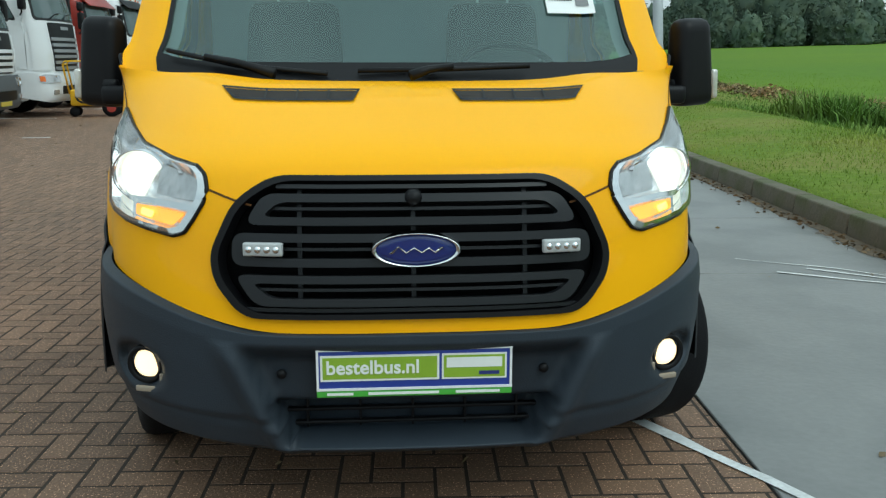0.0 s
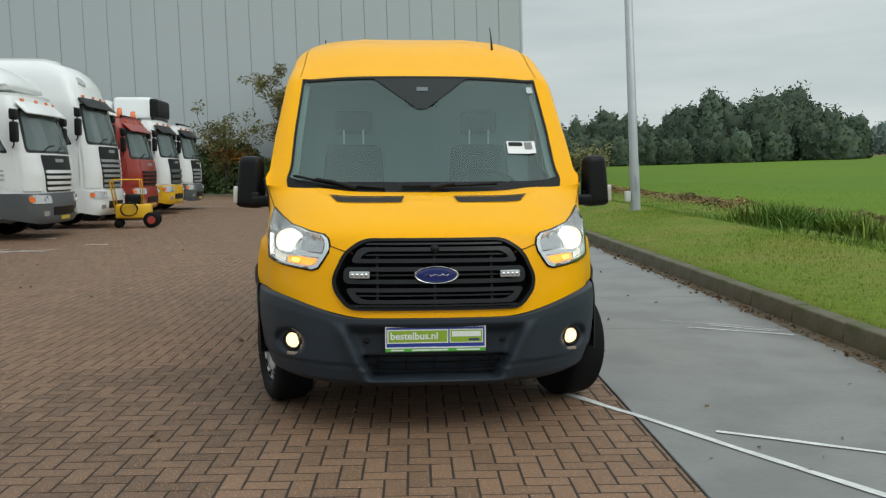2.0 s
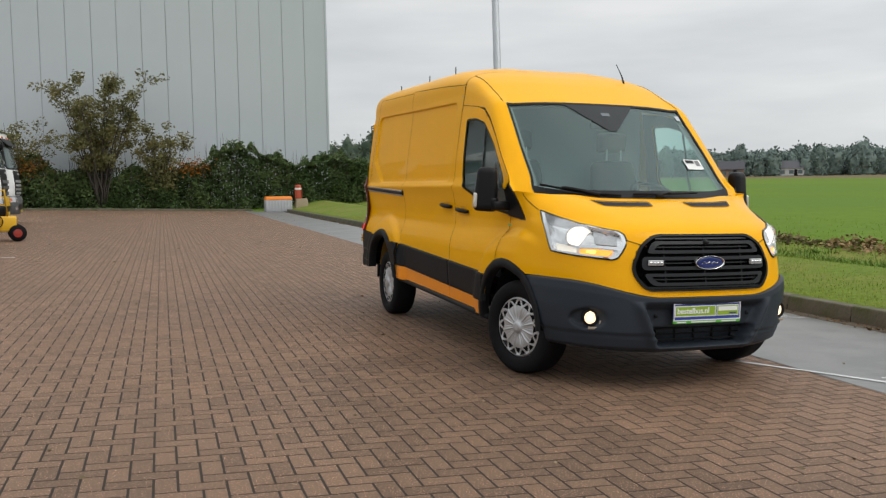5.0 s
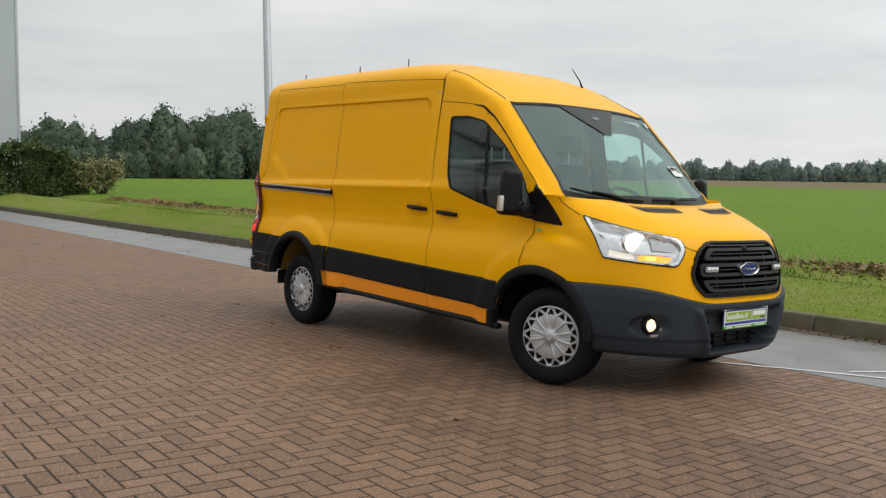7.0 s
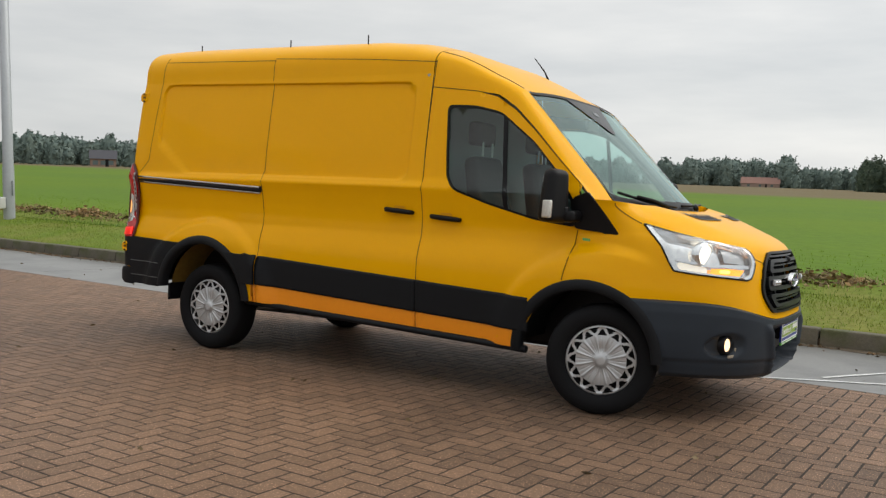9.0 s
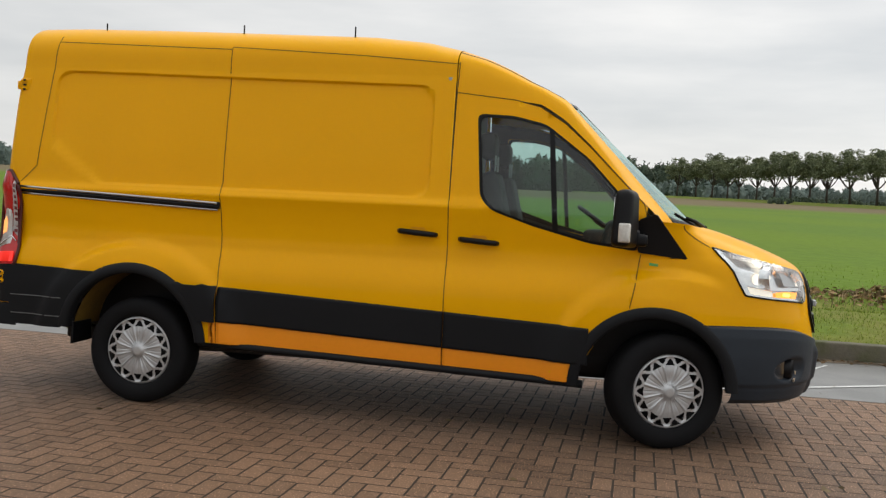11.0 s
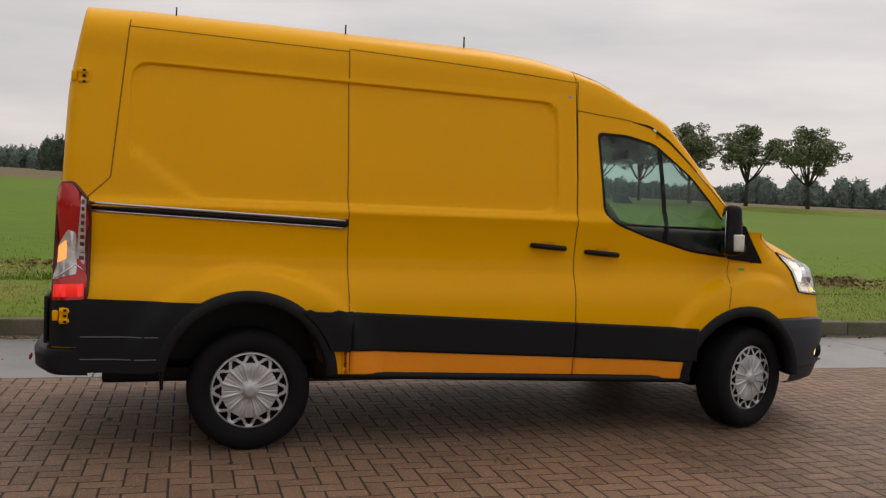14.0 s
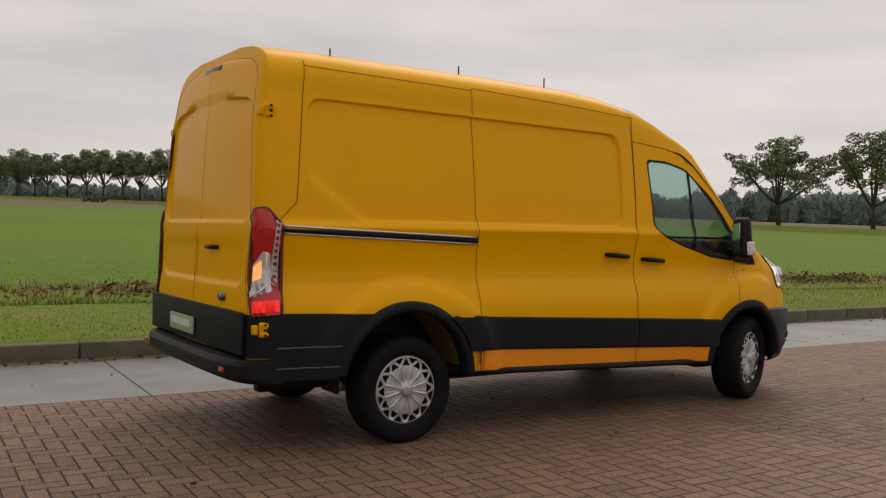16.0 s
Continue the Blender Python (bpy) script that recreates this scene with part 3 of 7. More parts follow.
GRILLE = rounded([(-0.37, 1.052), (0.37, 1.052), (0.475, 0.985), (0.540, 0.845), (0.530, 0.775), (0.455, 0.682), (-0.455, 0.682), (-0.530, 0.775), (-0.540, 0.845), (-0.475, 0.985)], 0.05)


def build_van():
    van = thing("panel_van", SLOPE, "yellow mid-roof panel van with dark plastic cladding and lit headlights", "van")

    # load body: both flanks and the roof, with rounded rear corners
    rows = []
    ys = sorted(set([1.322, 4.205] + [round(y, 4) for y in np.arange(1.345, 4.195, 0.024)] + [round(1.435 + 0.006 * i, 4) for i in range(9)] + [round(3.93 + 0.006 * i, 4) for i in range(9)]))
    for y in ys:
        half = cargo_section(y, 0.40)
        rows.append([(-x, y, z) for x, z in half] + [(x, y, z) for x, z in half[-2::-1]])
    for k in range(1, 9):
        q = k / 8 * math.pi / 2
        half = cargo_section(4.205, 0.40, REAR_R * (1 - math.cos(q)), 0.8 * REAR_R * (1 - math.cos(q)))
        full = [(-x, z) for x, z in half] + [(x, z) for x, z in half[-2::-1]]
        rows.append([(x, 4.205 + (rear_y(z) - 4.205) * math.sin(q), z) for x, z in full])
    me = grid_mesh(rows, flip=True)
    bm = bmesh.new()
    bm.from_mesh(me)
    dead = [f for f in bm.faces if abs(f.calc_center_median().x) > 0.7 and (
        math.hypot(f.calc_center_median().y - 3.325, f.calc_center_median().z - 0.40) < 0.475 or (f.calc_center_median().z < 0.56 and f.calc_center_median().y > 3.3) or f.calc_center_median().z < 0.45)]
    bmesh.ops.delete(bm, geom=dead, context="FACES")
    body = part("body", bm, YELLOW, van)
    last = rows[-1]
    n = len(last)
    half = [p for p in last[: n // 2 + 1] if p[2] > 0.57]
    for side, nm in ((1, "rear_door"), (-1, "rear_door")):
        door_rows = []
        for x, y, z in half:
            line = []
            for j in range(43):
                u = j / 42
                d = rounded_box_distance(abs(x) * (1 - u), z, -0.60, 0.84 - 0.10 * smooth01((z - 1.9) / 0.3), 1.38, 2.17 - 0.10 * (abs(x) * (1 - u)) ** 2, 0.1)
                d2 = rounded_box_distance(abs(x) * (1 - u), z, -0.60, 0.80, 0.99, 1.27, 0.1)
                line.append((side * x * (1 - u) - side * 0.002, y + 0.03 * math.sin(u * math.pi / 2) - 0.022 * smooth01(d / 0.014) - 0.012 * smooth01(d2 / 0.035), z))
            door_rows.append(line)
        part(nm, grid_mesh(door_rows, flip=side > 0), YELLOW, van)
        part("door_seam", tube([(side * x, y - 0.001, z) for x, y, z in half if z > 0.84], 0.0026, 5), GAP, van)

    # cab: windscreen, pillars and front of the roof
    ys = list(np.linspace(0.06, 0.66, 22)) + list(np.linspace(0.69, 1.316, 24))
    cab = [cab_row(y) for y in ys]
    glass_rows = [r[EDGE_COL:len(r) - EDGE_COL] for r in cab[:22]]
    pane = part("windscreen", grid_mesh(glass_rows, flip=True), SCREEN, van, "tinted windscreen glass")
    pane.visible_shadow = False
    verts, faces = [p for r in cab for p in r], []
    n = len(COLUMNS)
    for i in range(len(cab) - 1):
        for j in range(n - 1):
            if i < 21 and EDGE_COL <= j < n - 1 - EDGE_COL:
                continue
            faces.append((i * n + j, (i + 1) * n + j, (i + 1) * n + j + 1, i * n + j + 1))
    part("cab_roof", mesh_of("cab_roof", verts, faces), YELLOW, van)

    def frit(a, b, c, d, proud=0.004, waist=None):
        """Black border on the glass between fractions of height a-b and of width c-d."""
        out = []
        for i in range(15):
            v = (a + (b - a) * i / 14) * 21
            k = min(int(v), 20)
            line = []
            for j in range(31):
                c0, d0 = (c, d) if waist is None else (c + (waist[0] - c) * (1 - i / 14), d + (waist[1] - d) * (1 - i / 14))
                u = (c0 + (d0 - c0) * j / 30) * (len(glass_rows[0]) - 1)
                m_ = min(int(u), len(glass_rows[0]) - 2)
                p = [Vector(glass_rows[k + di][m_ + dj]) for di in (0, 1) for dj in (0, 1)]
                fv, fu = v - k, u - m_
                q = (p[0] * (1 - fu) + p[1] * fu) * (1 - fv) + (p[2] * (1 - fu) + p[3] * fu) * fv
                line.append(tuple(q + Vector((0, -proud, proud))))
            out.append(line)
        return grid_mesh(out, flip=True)

    part("windscreen_border", frit(0.0, 0.075, 0, 1), BLACK, van, "black printed glass edge")
    part("windscreen_border", frit(0.975, 1.0, 0, 1), BLACK, van)
    part("windscreen_border", frit(0.075, 0.975, 0, 0.034), BLACK, van)
    part("windscreen_border", frit(0.075, 0.975, 0.966, 1), BLACK, van)
    housing = part("sensor_housing", frit(0.69, 0.975, 0.36, 0.64, 0.004, waist=(0.486, 0.514)), mat("sensor_print", (0.010, 0.013, 0.014), 0.3, spec=0.3), van, "dark camera housing at the top of the glass")
    part("camera_window", frit(0.855, 0.89, 0.488, 0.522, 0.006), mat("grey_camera_window", (0.14, 0.16, 0.17), 0.2), housing)
    sticker = part("sticker", frit(0.300, 0.405, 0.730, 0.848, 0.006), mat("white_paper", (0.78, 0.78, 0.76), 0.7, grain=0.03), van, "white paper sheet with a printed code")
    part("bar", frit(0.362, 0.395, 0.735, 0.788, 0.008), BLACK, sticker)
    part("bar", frit(0.335, 0.395, 0.796, 0.832, 0.008), mat("grey_print", (0.2, 0.2, 0.2), 0.7), sticker)
    part("toll_sticker", frit(0.86, 0.92, 0.87, 0.93, 0.006), mat("pale_sticker", (0.5, 0.53, 0.55), 0.6), van)

    # bonnet, wings and front panel as one pressed shell
    #          yc     zc     ys    zs     W      n
    prof = [(-0.955, 0.642, 0.25, 0.745, 0.975, 3.0), (-0.945, 0.715, 0.25, 0.80, 0.976, 3.0), (-0.930, 0.80, 0.245, 0.87, 0.972, 3.0),
            (-0.912, 0.90, 0.23, 0.94, 0.968, 3.0), (-0.890, 0.99, 0.215, 1.01, 0.968, 2.9), (-0.855, 1.06, 0.20, 1.07, 0.968, 2.8),
            (-0.80, 1.105, 0.20, 1.11, 0.969, 2.7), (-0.72, 1.145, 0.20, 1.14, 0.969, 2.6), (-0.62, 1.185, 0.195, 1.175, 0.969, 2.6),
            (-0.52, 1.222, 0.18, 1.21, 0.968, 2.6), (-0.42, 1.252, 0.16, 1.25, 0.966, 2.6), (-0.33, 1.27, 0.13, 1.29, 0.965, 2.6),
            (-0.25, 1.277, 0.06, 1.325, 0.965, 2.6)]

    def shell(a, v):
        """The front shell at a (-1 right side .. 1 left side) and height step v."""
        k = min(int(v), len(prof) - 2)
        f = v - k
        p0, p1, p2, p3 = (prof[min(max(k + d, 0), len(prof) - 1)] for d in (-1, 0, 1, 2))
        yc, zc, ys_, zs, wd, nn = (0.5 * (2 * b + (c - a_) * f + (2 * a_ - 5 * b + 4 * c - d) * f * f + (3 * b - a_ - 3 * c + d) * f ** 3)
                                   for a_, b, c, d in zip(p0, p1, p2, p3))
        th = abs(a) * math.pi / 2
        sx, g = math.sin(th) ** (2 / nn), 1 - math.cos(th) ** (2 / nn) if th < 1.5707 else 1.0
        rise = smooth01((sx - 0.35) / 0.6) if v < 5 else sx ** 3
        y = yc + (ys_ - yc) * g
        z = zc + (zs - zc) * rise
        # two pressed ridges along the bonnet
        z += 0.012 * smooth01((v - 6) / 2) * math.exp(-((sx * wd - 0.62) / 0.12) ** 2)
        x = wd * sx
        r = math.hypot(y - WHEELS[0][0], z - WHEELS[0][1])
        x += 0.040 * smooth01((0.735 - r) / 0.075) * smooth01((g - 0.45) / 0.3)
        meet = smooth01((y + 0.30) / 0.40) * smooth01((sx - 0.85) / 0.12)      # runs into the door's surface
        if meet > 0:
            x += (flank(y, z) - 0.003 - x) * meet
        return (math.copysign(x, a), y, z)

    opening = lamp_outline(shell, 0.93)
    mouth = [(x * 0.987, 0.867 + (z - 0.867) * 0.975) for x, z in GRILLE]
    cols = [math.sin(i / 96 * math.pi / 2) for i in range(97)]
    cols = [-c for c in cols[:0:-1]] + cols
    steps = list(np.linspace(0, len(prof) - 1, 97))
    bm = bmesh.new()
    verts, faces, k = [shell(c, v) for v in steps for c in cols], [], len(cols)
    for i in range(len(steps) - 1):
        for j in range(k - 1):
            mid = (abs(cols[j] + cols[j + 1]) / 2 * 1.6, (steps[i] + steps[i + 1]) / 2 * 0.1)
            cx, cy, cz = (sum(verts[q][d] for q in (i * k + j, i * k + j + 1, (i + 1) * k + j, (i + 1) * k + j + 1)) / 4 for d in range(3))
            if not inside(mid, opening) and not (cy < -0.5 and inside((cx, cz), mouth)):
                faces.append((i * k + j, i * k + j + 1, (i + 1) * k + j + 1, (i + 1) * k + j))
    me = mesh_of("bonnet", verts, faces)
    bm.from_mesh(me)
    dead = [f for f in bm.faces if abs(f.calc_center_median().x) > 0.7 and math.hypot(f.calc_center_median().y - 0.075, f.calc_center_median().z - 0.345) < 0.455]
    bmesh.ops.delete(bm, geom=dead, context="FACES")
    part("bonnet", bm, YELLOW, van)

    # lower front bumper in grey plastic
    #           yc     zc    ys     zs    W
    low = [(-0.77, 0.262, 0.10, 0.285, 0.90), (-0.865, 0.265, 0.15, 0.285, 0.93), (-0.925, 0.30, 0.20, 0.31, 0.965), (-0.945, 0.36, 0.20, 0.37, 0.985),
           (-0.952, 0.45, 0.20, 0.46, 1.000), (-0.962, 0.545, 0.20, 0.57, 1.010), (-0.968, 0.612, 0.20, 0.68, 1.010), (-0.966, 0.638, 0.20, 0.735, 1.002), (-0.945, 0.643, 0.20, 0.746, 0.974)]

    def bumper_at(a, v):
        k = min(int(v), len(low) - 2)
        f = v - k
        yc, zc, ys_, zs, wd = (p + (q - p) * f for p, q in zip(low[k], low[k + 1]))
        th = abs(a) * math.pi / 2
        sx, g = math.sin(th) ** (2 / 3.05), 1 - math.cos(th) ** (2 / 3.05) if th < 1.5707 else 1.0
        y = yc + (ys_ - yc) * g
        x, z = wd * sx, zc + (zs - zc) * smooth01((sx - 0.38) / 0.55)
        # intake recessed between two slanting ribs
        rib = 0.345 + (z - 0.30) * 0.46
        if z < 0.615:
            deep = smooth01((rib - x) / 0.034) * smooth01((z - 0.300) / 0.012)
            y += 0.060 * deep * smooth01((0.615 - z) / 0.07) + 0.10 * deep * smooth01((0.435 - z) / 0.015)
            y -= 0.026 * math.exp(-((x - rib - 0.022) / 0.030) ** 2) * smooth01((0.64 - z) / 0.08)
        # lower valance set back under a crease
        if x > rib:
            tuck = 0.014 * smooth01((0.402 - z) / 0.010)
            x, y = x - tuck * min(1.0, g * 1.5), y + tuck
        # pocket round each fog lamp
        d = math.hypot((x - 0.775) / 1.25, z - 0.495)
        y += 0.05 * smooth01((0.075 - d) / 0.025)
        return (math.copysign(x, a), y, z)

    bsteps = list(np.linspace(0, len(low) - 1, 64))
    fine = [i / 110 for i in range(111)]
    fine = [math.sin(c * math.pi / 2) ** 1.2 for c in fine]
    fine = [-c for c in fine[:0:-1]] + fine
    bm = bmesh.new()
    bm.from_mesh(grid_mesh([[bumper_at(c, v) for c in fine] for v in bsteps]))
    dead = [f for f in bm.faces if f.calc_center_median().y > -0.20 or math.hypot(f.calc_center_median().y - 0.075, f.calc_center_median().z - 0.345) < 0.455]
    bmesh.ops.delete(bm, geom=dead, context="FACES")
    front_bumper = part("front_bumper", bm, BUMPER_GREY, van, "scuffed grey plastic front bumper")
    part("intake_grille", join(*[box(0.92, 0.02, 0.010, (0, -0.80, z), 0.003) for z in (0.335, 0.375, 0.412)], *[box(0.008, 0.02, 0.10, (x, -0.795, 0.37), 0.003) for x in (-0.3, -0.15, 0, 0.15, 0.3)]), BLACK, van)
    BEIGE_TRIM = mat("dull_beige_plastic", (0.30, 0.25, 0.19), 0.45)
    for s in (-1, 1):
        fog = part("fog_lamp", lathe([(0.0, -0.004), (0.025, -0.003), (0.038, 0.0), (0.042, 0.01)], 28, "y", (0, 0, 0)), glow("lit_fog_lamp", (1.0, 0.70, 0.40), 1.5), van, "lit round fog lamp",
                   pose(s * 0.757, -0.732, 0.497, 0, 0, s * 16))
        part("bezel", lathe([(0.042, -0.006), (0.052, -0.014), (0.058, -0.004), (0.060, 0.03)], 28, "y"), BLACK, fog, "black lamp ring")
        part("corner_trim", box(0.085, 0.010, 0.016, (-s * 0.020, -0.024, -0.066), 0.003), BEIGE_TRIM, fog, "pale trim under the lamp")
        part("corner_trim", box(0.014, 0.010, 0.055, (-s * 0.060, -0.024, -0.045), 0.003), BEIGE_TRIM, fog)
    for x in (-0.36, 0.36):
        part("parking_sensor", lathe([(0, -0.004), (0.012, -0.003), (0.014, 0.004)], 18, "y", (x, -0.893, 0.512)), BLACK, van)

    # number plate panel with its two adverts
    plate = part("front_plate", box(0.525, 0.012, 0.115, (0, -0.970, 0.530), 0.004), mat("blue_plate", (0.025, 0.05, 0.30), 0.4), van, "dealer plate in blue, green and white", pose(0, 0.030, 0.010))
    part("plate_bracket", box(0.46, 0.05, 0.08, (0, -0.935, 0.530), 0.006), BLACK, plate)
    part("plate_rim", join(*[box(0.525, 0.004, 0.006, (0, -0.978, z)) for z in (0.475, 0.585)], *[box(0.006, 0.004, 0.104, (x, -0.978, 0.530)) for x in (-0.259, 0.259)]), mat("white_print", (0.8, 0.8, 0.8), 0.5), plate)
    green, white = mat("green_print", (0.27, 0.42, 0.03), 0.45), mat("white_letter", (0.8, 0.82, 0.78), 0.5)
    part("field_border", box(0.317, 0.003, 0.072, (-0.093, -0.9765, 0.534)), white, plate)
    part("field_border", box(0.175, 0.003, 0.072, (0.160, -0.9765, 0.534)), white, plate)
    part("green_field", box(0.305, 0.003, 0.060, (-0.093, -0.9775, 0.534)), green, plate)
    part("green_field", box(0.165, 0.003, 0.062, (0.160, -0.9775, 0.534)), green, plate)
    part("badge_bar", box(0.150, 0.003, 0.028, (0.160, -0.9785, 0.545)), white, plate)
    part("green_strip", box(0.525, 0.012, 0.020, (0, -0.971, 0.462), 0.003), mat("bright_green_strip", (0.10, 0.42, 0.05), 0.45), plate)
    part("small_print", join(*[box(l, 0.002, 0.007, (x, -0.9785, 0.462)) for x, l in ((-0.20, 0.07), (-0.03, 0.19), (0.17, 0.12))]), white, plate)
    word("plate_word", "bestelbus.nl", 0.053, white, plate, pose(-0.112, -0.9805, 0.535, 90, 0, 0), bold=0.001)
    part("bar", box(0.055, 0.002, 0.010, (0.20, -0.9795, 0.515)), mat("navy_print", (0.02, 0.03, 0.16), 0.5), plate)
    return van, shell, prof, bumper_at


def ribbon(points, normals, width, proud=0.0015):
    """A narrow flat strip that lies on a surface along points."""
    rows = []
    for i, p in enumerate(points):
        d = (Vector(points[min(i + 1, len(points) - 1)]) - Vector(points[max(i - 1, 0)])).normalized()
        n = Vector(normals[i])
        s = d.cross(n).normalized() * width / 2
        rows.append([tuple(Vector(p) + n * proud - s), tuple(Vector(p) + n * (proud + 0.0006)), tuple(Vector(p) + n * proud + s)])
    return grid_mesh(rows)


def build_front(van, shell):
    # grille surround
    def on_front(proud):
        cache = {}

        def where(x, z):
            key = (round(abs(x), 4), round(z, 4))
            if key not in cache:
                cache[key] = front_face(shell, abs(x) + 1e-4, z)[0]
            p = cache[key]
            return (x, p[1] - proud, z)
        return where

    outline = GRILLE
    inner = [(x * 0.962, 0.867 + (z - 0.867) * 0.925) for x, z in outline]
    grille = part("grille", patch(outline, [inner], 0.03, on_front(0.016), thick=0.045), BLACK, van, "black horizontal-bar grille")
    # Plain near-black sheet, coloured as the shade in the hollow behind the bars.
    part("grille_back", patch(outline, [], 0.05, on_front(-0.060)), mat("grille_shade_black", (0.003, 0.003, 0.0035), 0.9, spec=0.1), van)
    # three long rounded loops, each round a thin slat
    for zc, h, wd, up, down in ((0.966, 0.080, 0.885, 0.050, 0.0), (0.862, 0.086, 0.980, 0.016, 0.012), (0.757, 0.080, 0.945, 0.0, 0.055)):
        o = rounded([(-wd / 2 + down, zc - h / 2), (-wd / 2 + up, zc + h / 2), (wd / 2 - up, zc + h / 2), (wd / 2 - down, zc - h / 2)], 0.034)
        i_ = [(x * (1 - 0.046 / wd * 2), zc + (z - zc) * 0.48) for x, z in o]
        part("loop_bar", patch(o, [i_], 0.03, on_front(0.020), thick=0.028), BAR, grille)
        wd -= 0.07 + up + down
        part("slat", patch([(-wd / 2, zc - 0.004), (-wd / 2, zc + 0.004), (wd / 2, zc + 0.004), (wd / 2, zc - 0.004)], [], 0.04, on_front(0.004), thick=0.012), BAR, grille)
    for z, wd in ((1.022, 0.72), (0.704, 0.90)):
        part("slat", patch([(-wd / 2, z - 0.005), (-wd / 2, z + 0.005), (wd / 2, z + 0.005), (wd / 2, z - 0.005)], [], 0.04, on_front(0.004), thick=0.012), BAR, grille)
    for x in (-0.30, 0.0, 0.30):
        part("upright", patch([(x - 0.006, 0.70), (x - 0.006, 1.035), (x + 0.006, 1.035), (x + 0.006, 0.70)], [], 0.04, on_front(-0.020), thick=0.01), BAR, grille)
    yb = front_face(shell, 0.001, 0.868)[0][1] - 0.020
    badge = part("oval_badge", lathe([(0.0, -0.016), (0.6, -0.0155), (0.9, -0.013), (0.93, -0.010)], 40, "y"), mat("deep_blue_enamel", (0.012, 0.025, 0.16), 0.15, coat=0.5), van, "blue oval badge with a chrome rim",
                 pose(0.005, yb, 0.866, 3, 0, 0) @ Matrix.Diagonal((0.118, 1, 0.046, 1)))
    part("rim", lathe([(0.88, -0.014), (0.93, -0.022), (0.99, -0.018), (1.0, 0.01)], 40, "y"), CHROME, badge)
    script = tube([(-0.55, 0, -0.18), (-0.40, 0, 0.22), (-0.22, 0, -0.16), (-0.05, 0, 0.14), (0.12, 0, -0.14), (0.28, 0, 0.12), (0.42, 0, -0.14), (0.56, 0, 0.16)], 0.055, 6)
    for v in script.vertices:
        v.co.y = v.co.y * 0.05 - 0.0175
    part("script_mark", script, CHROME, badge)
    part("camera_eye", lathe([(0, -0.012), (0.014, -0.010), (0.022, 0.0), (0.024, 0.02)], 20, "y", (0.0, front_face(shell, 0.001, 1.0)[0][1] - 0.025, 0.995)), BLACK, van)
    for s in (-1, 1):
        x = s * 0.392
        y = front_face(shell, abs(x), 0.868)[0][1] - 0.03
        led = part("led_flasher", box(0.105, 0.02, 0.036, (0, 0, 0), 0.006), mat("clear_led_block", (0.45, 0.46, 0.46), 0.2, grain=0.2, scale=90), van, "small clear emergency light", pose(x, y, 0.866, 0, 0, s * 9))
        for k in range(4):
            part("diode", lathe([(0, -0.004), (0.007, -0.003), (0.010, 0.002)], 12, "y", (-0.036 + k * 0.024, -0.0105, 0)), CHROME, led)

    # headlights: wrap from the front panel round to the wing, with a deep reflector behind the lens
    reflector = mat("lamp_reflector", (0.80, 0.81, 0.82), 0.18, 0.85, grain=0.2, scale=26, stain=0.2, stain_scale=9)
    for s in (-1, 1):
        o, small = lamp_outline(shell), lamp_outline(shell, 0.90)

        def lamp(out, s=s):
            def where(a, v):
                a, v = a / 1.6, v / 0.1
                n = shell_normal(shell, a, v)
                p = Vector(shell(a, v)) + n * out
                return (s * p.x, p.y, p.z)
            return where
        head = part("headlight", patch(o, [small], 0.035, lamp(0.006), flip=s < 0), CHROME, van, "lit clear-glass headlight unit")
        part("housing", patch(small, [], 0.04, lamp(-0.055), flip=s < 0), reflector, head)
        wall = [[lamp(0.005)(*p) for p in small + small[:1]], [lamp(-0.055)(*p) for p in small + small[:1]]]
        part("reflector_wall", grid_mesh(wall), reflector, head)
        for x, z, r in ((0.800, 1.035, 0.074),):
            px, pa, pv = front_face(shell, x, z)
            q = px + shell_normal(shell, pa, pv) * -0.045
            m = pose(s * q.x, q.y, q.z, 0, 0, s * 22) @ Matrix.Diagonal((1.12, 1, 0.92, 1))
            part("main_beam", lathe([(0, -0.012), (r * 0.5, -0.010), (r * 0.85, -0.003), (r, 0.004)], 36, "y"), glow("lit_headlamp", (1.0, 0.93, 0.80), 1.0), head, "glowing main lens", m)
            part("bowl", lathe([(r, 0.004), (r * 1.02, -0.03), (r * 1.08, -0.034), (r * 1.06, 0.03)], 36, "y"), CHROME, head, "", m)
        band = lambda pts, out: patch(rounded([(a * 1.6, v * 0.1) for a, v in pts], 0.012), [], 0.03, lamp(out), flip=s < 0)
        part("side_chamber", band([(0.335, 3.75), (0.330, 4.55), (0.375, 4.98), (0.455, 5.25), (0.462, 3.75)], -0.030), mat("grey_lamp_chamber", (0.46, 0.47, 0.48), 0.25, 0.5, grain=0.5, scale=70, stain=0.3, stain_scale=20), head, "grey pearled inner chamber")
        part("indicator", band([(0.385, 2.78), (0.350, 3.28), (0.45, 3.28), (0.545, 3.15), (0.545, 2.72)], -0.022), glow("amber_indicator", (1.0, 0.36, 0.03), 0.95), head, "amber indicator glowing")
        part("indicator_bulb", band([(0.455, 2.84), (0.445, 3.12), (0.50, 3.12), (0.505, 2.86)], -0.014), glow("bright_indicator_bulb", (1.0, 0.62, 0.12), 1.6), head)
        part("position_lamp", band([(0.565, 2.74), (0.565, 3.2), (0.69, 3.5), (0.69, 2.86)], -0.022), glow("position_lamp_white", (1.0, 0.93, 0.80), 0.3), head)
        part("divider", band([(0.325, 3.40), (0.330, 3.60), (0.46, 3.58), (0.56, 3.42), (0.705, 3.85), (0.705, 3.65), (0.56, 3.22), (0.46, 3.36)], -0.010), CHROME, head)
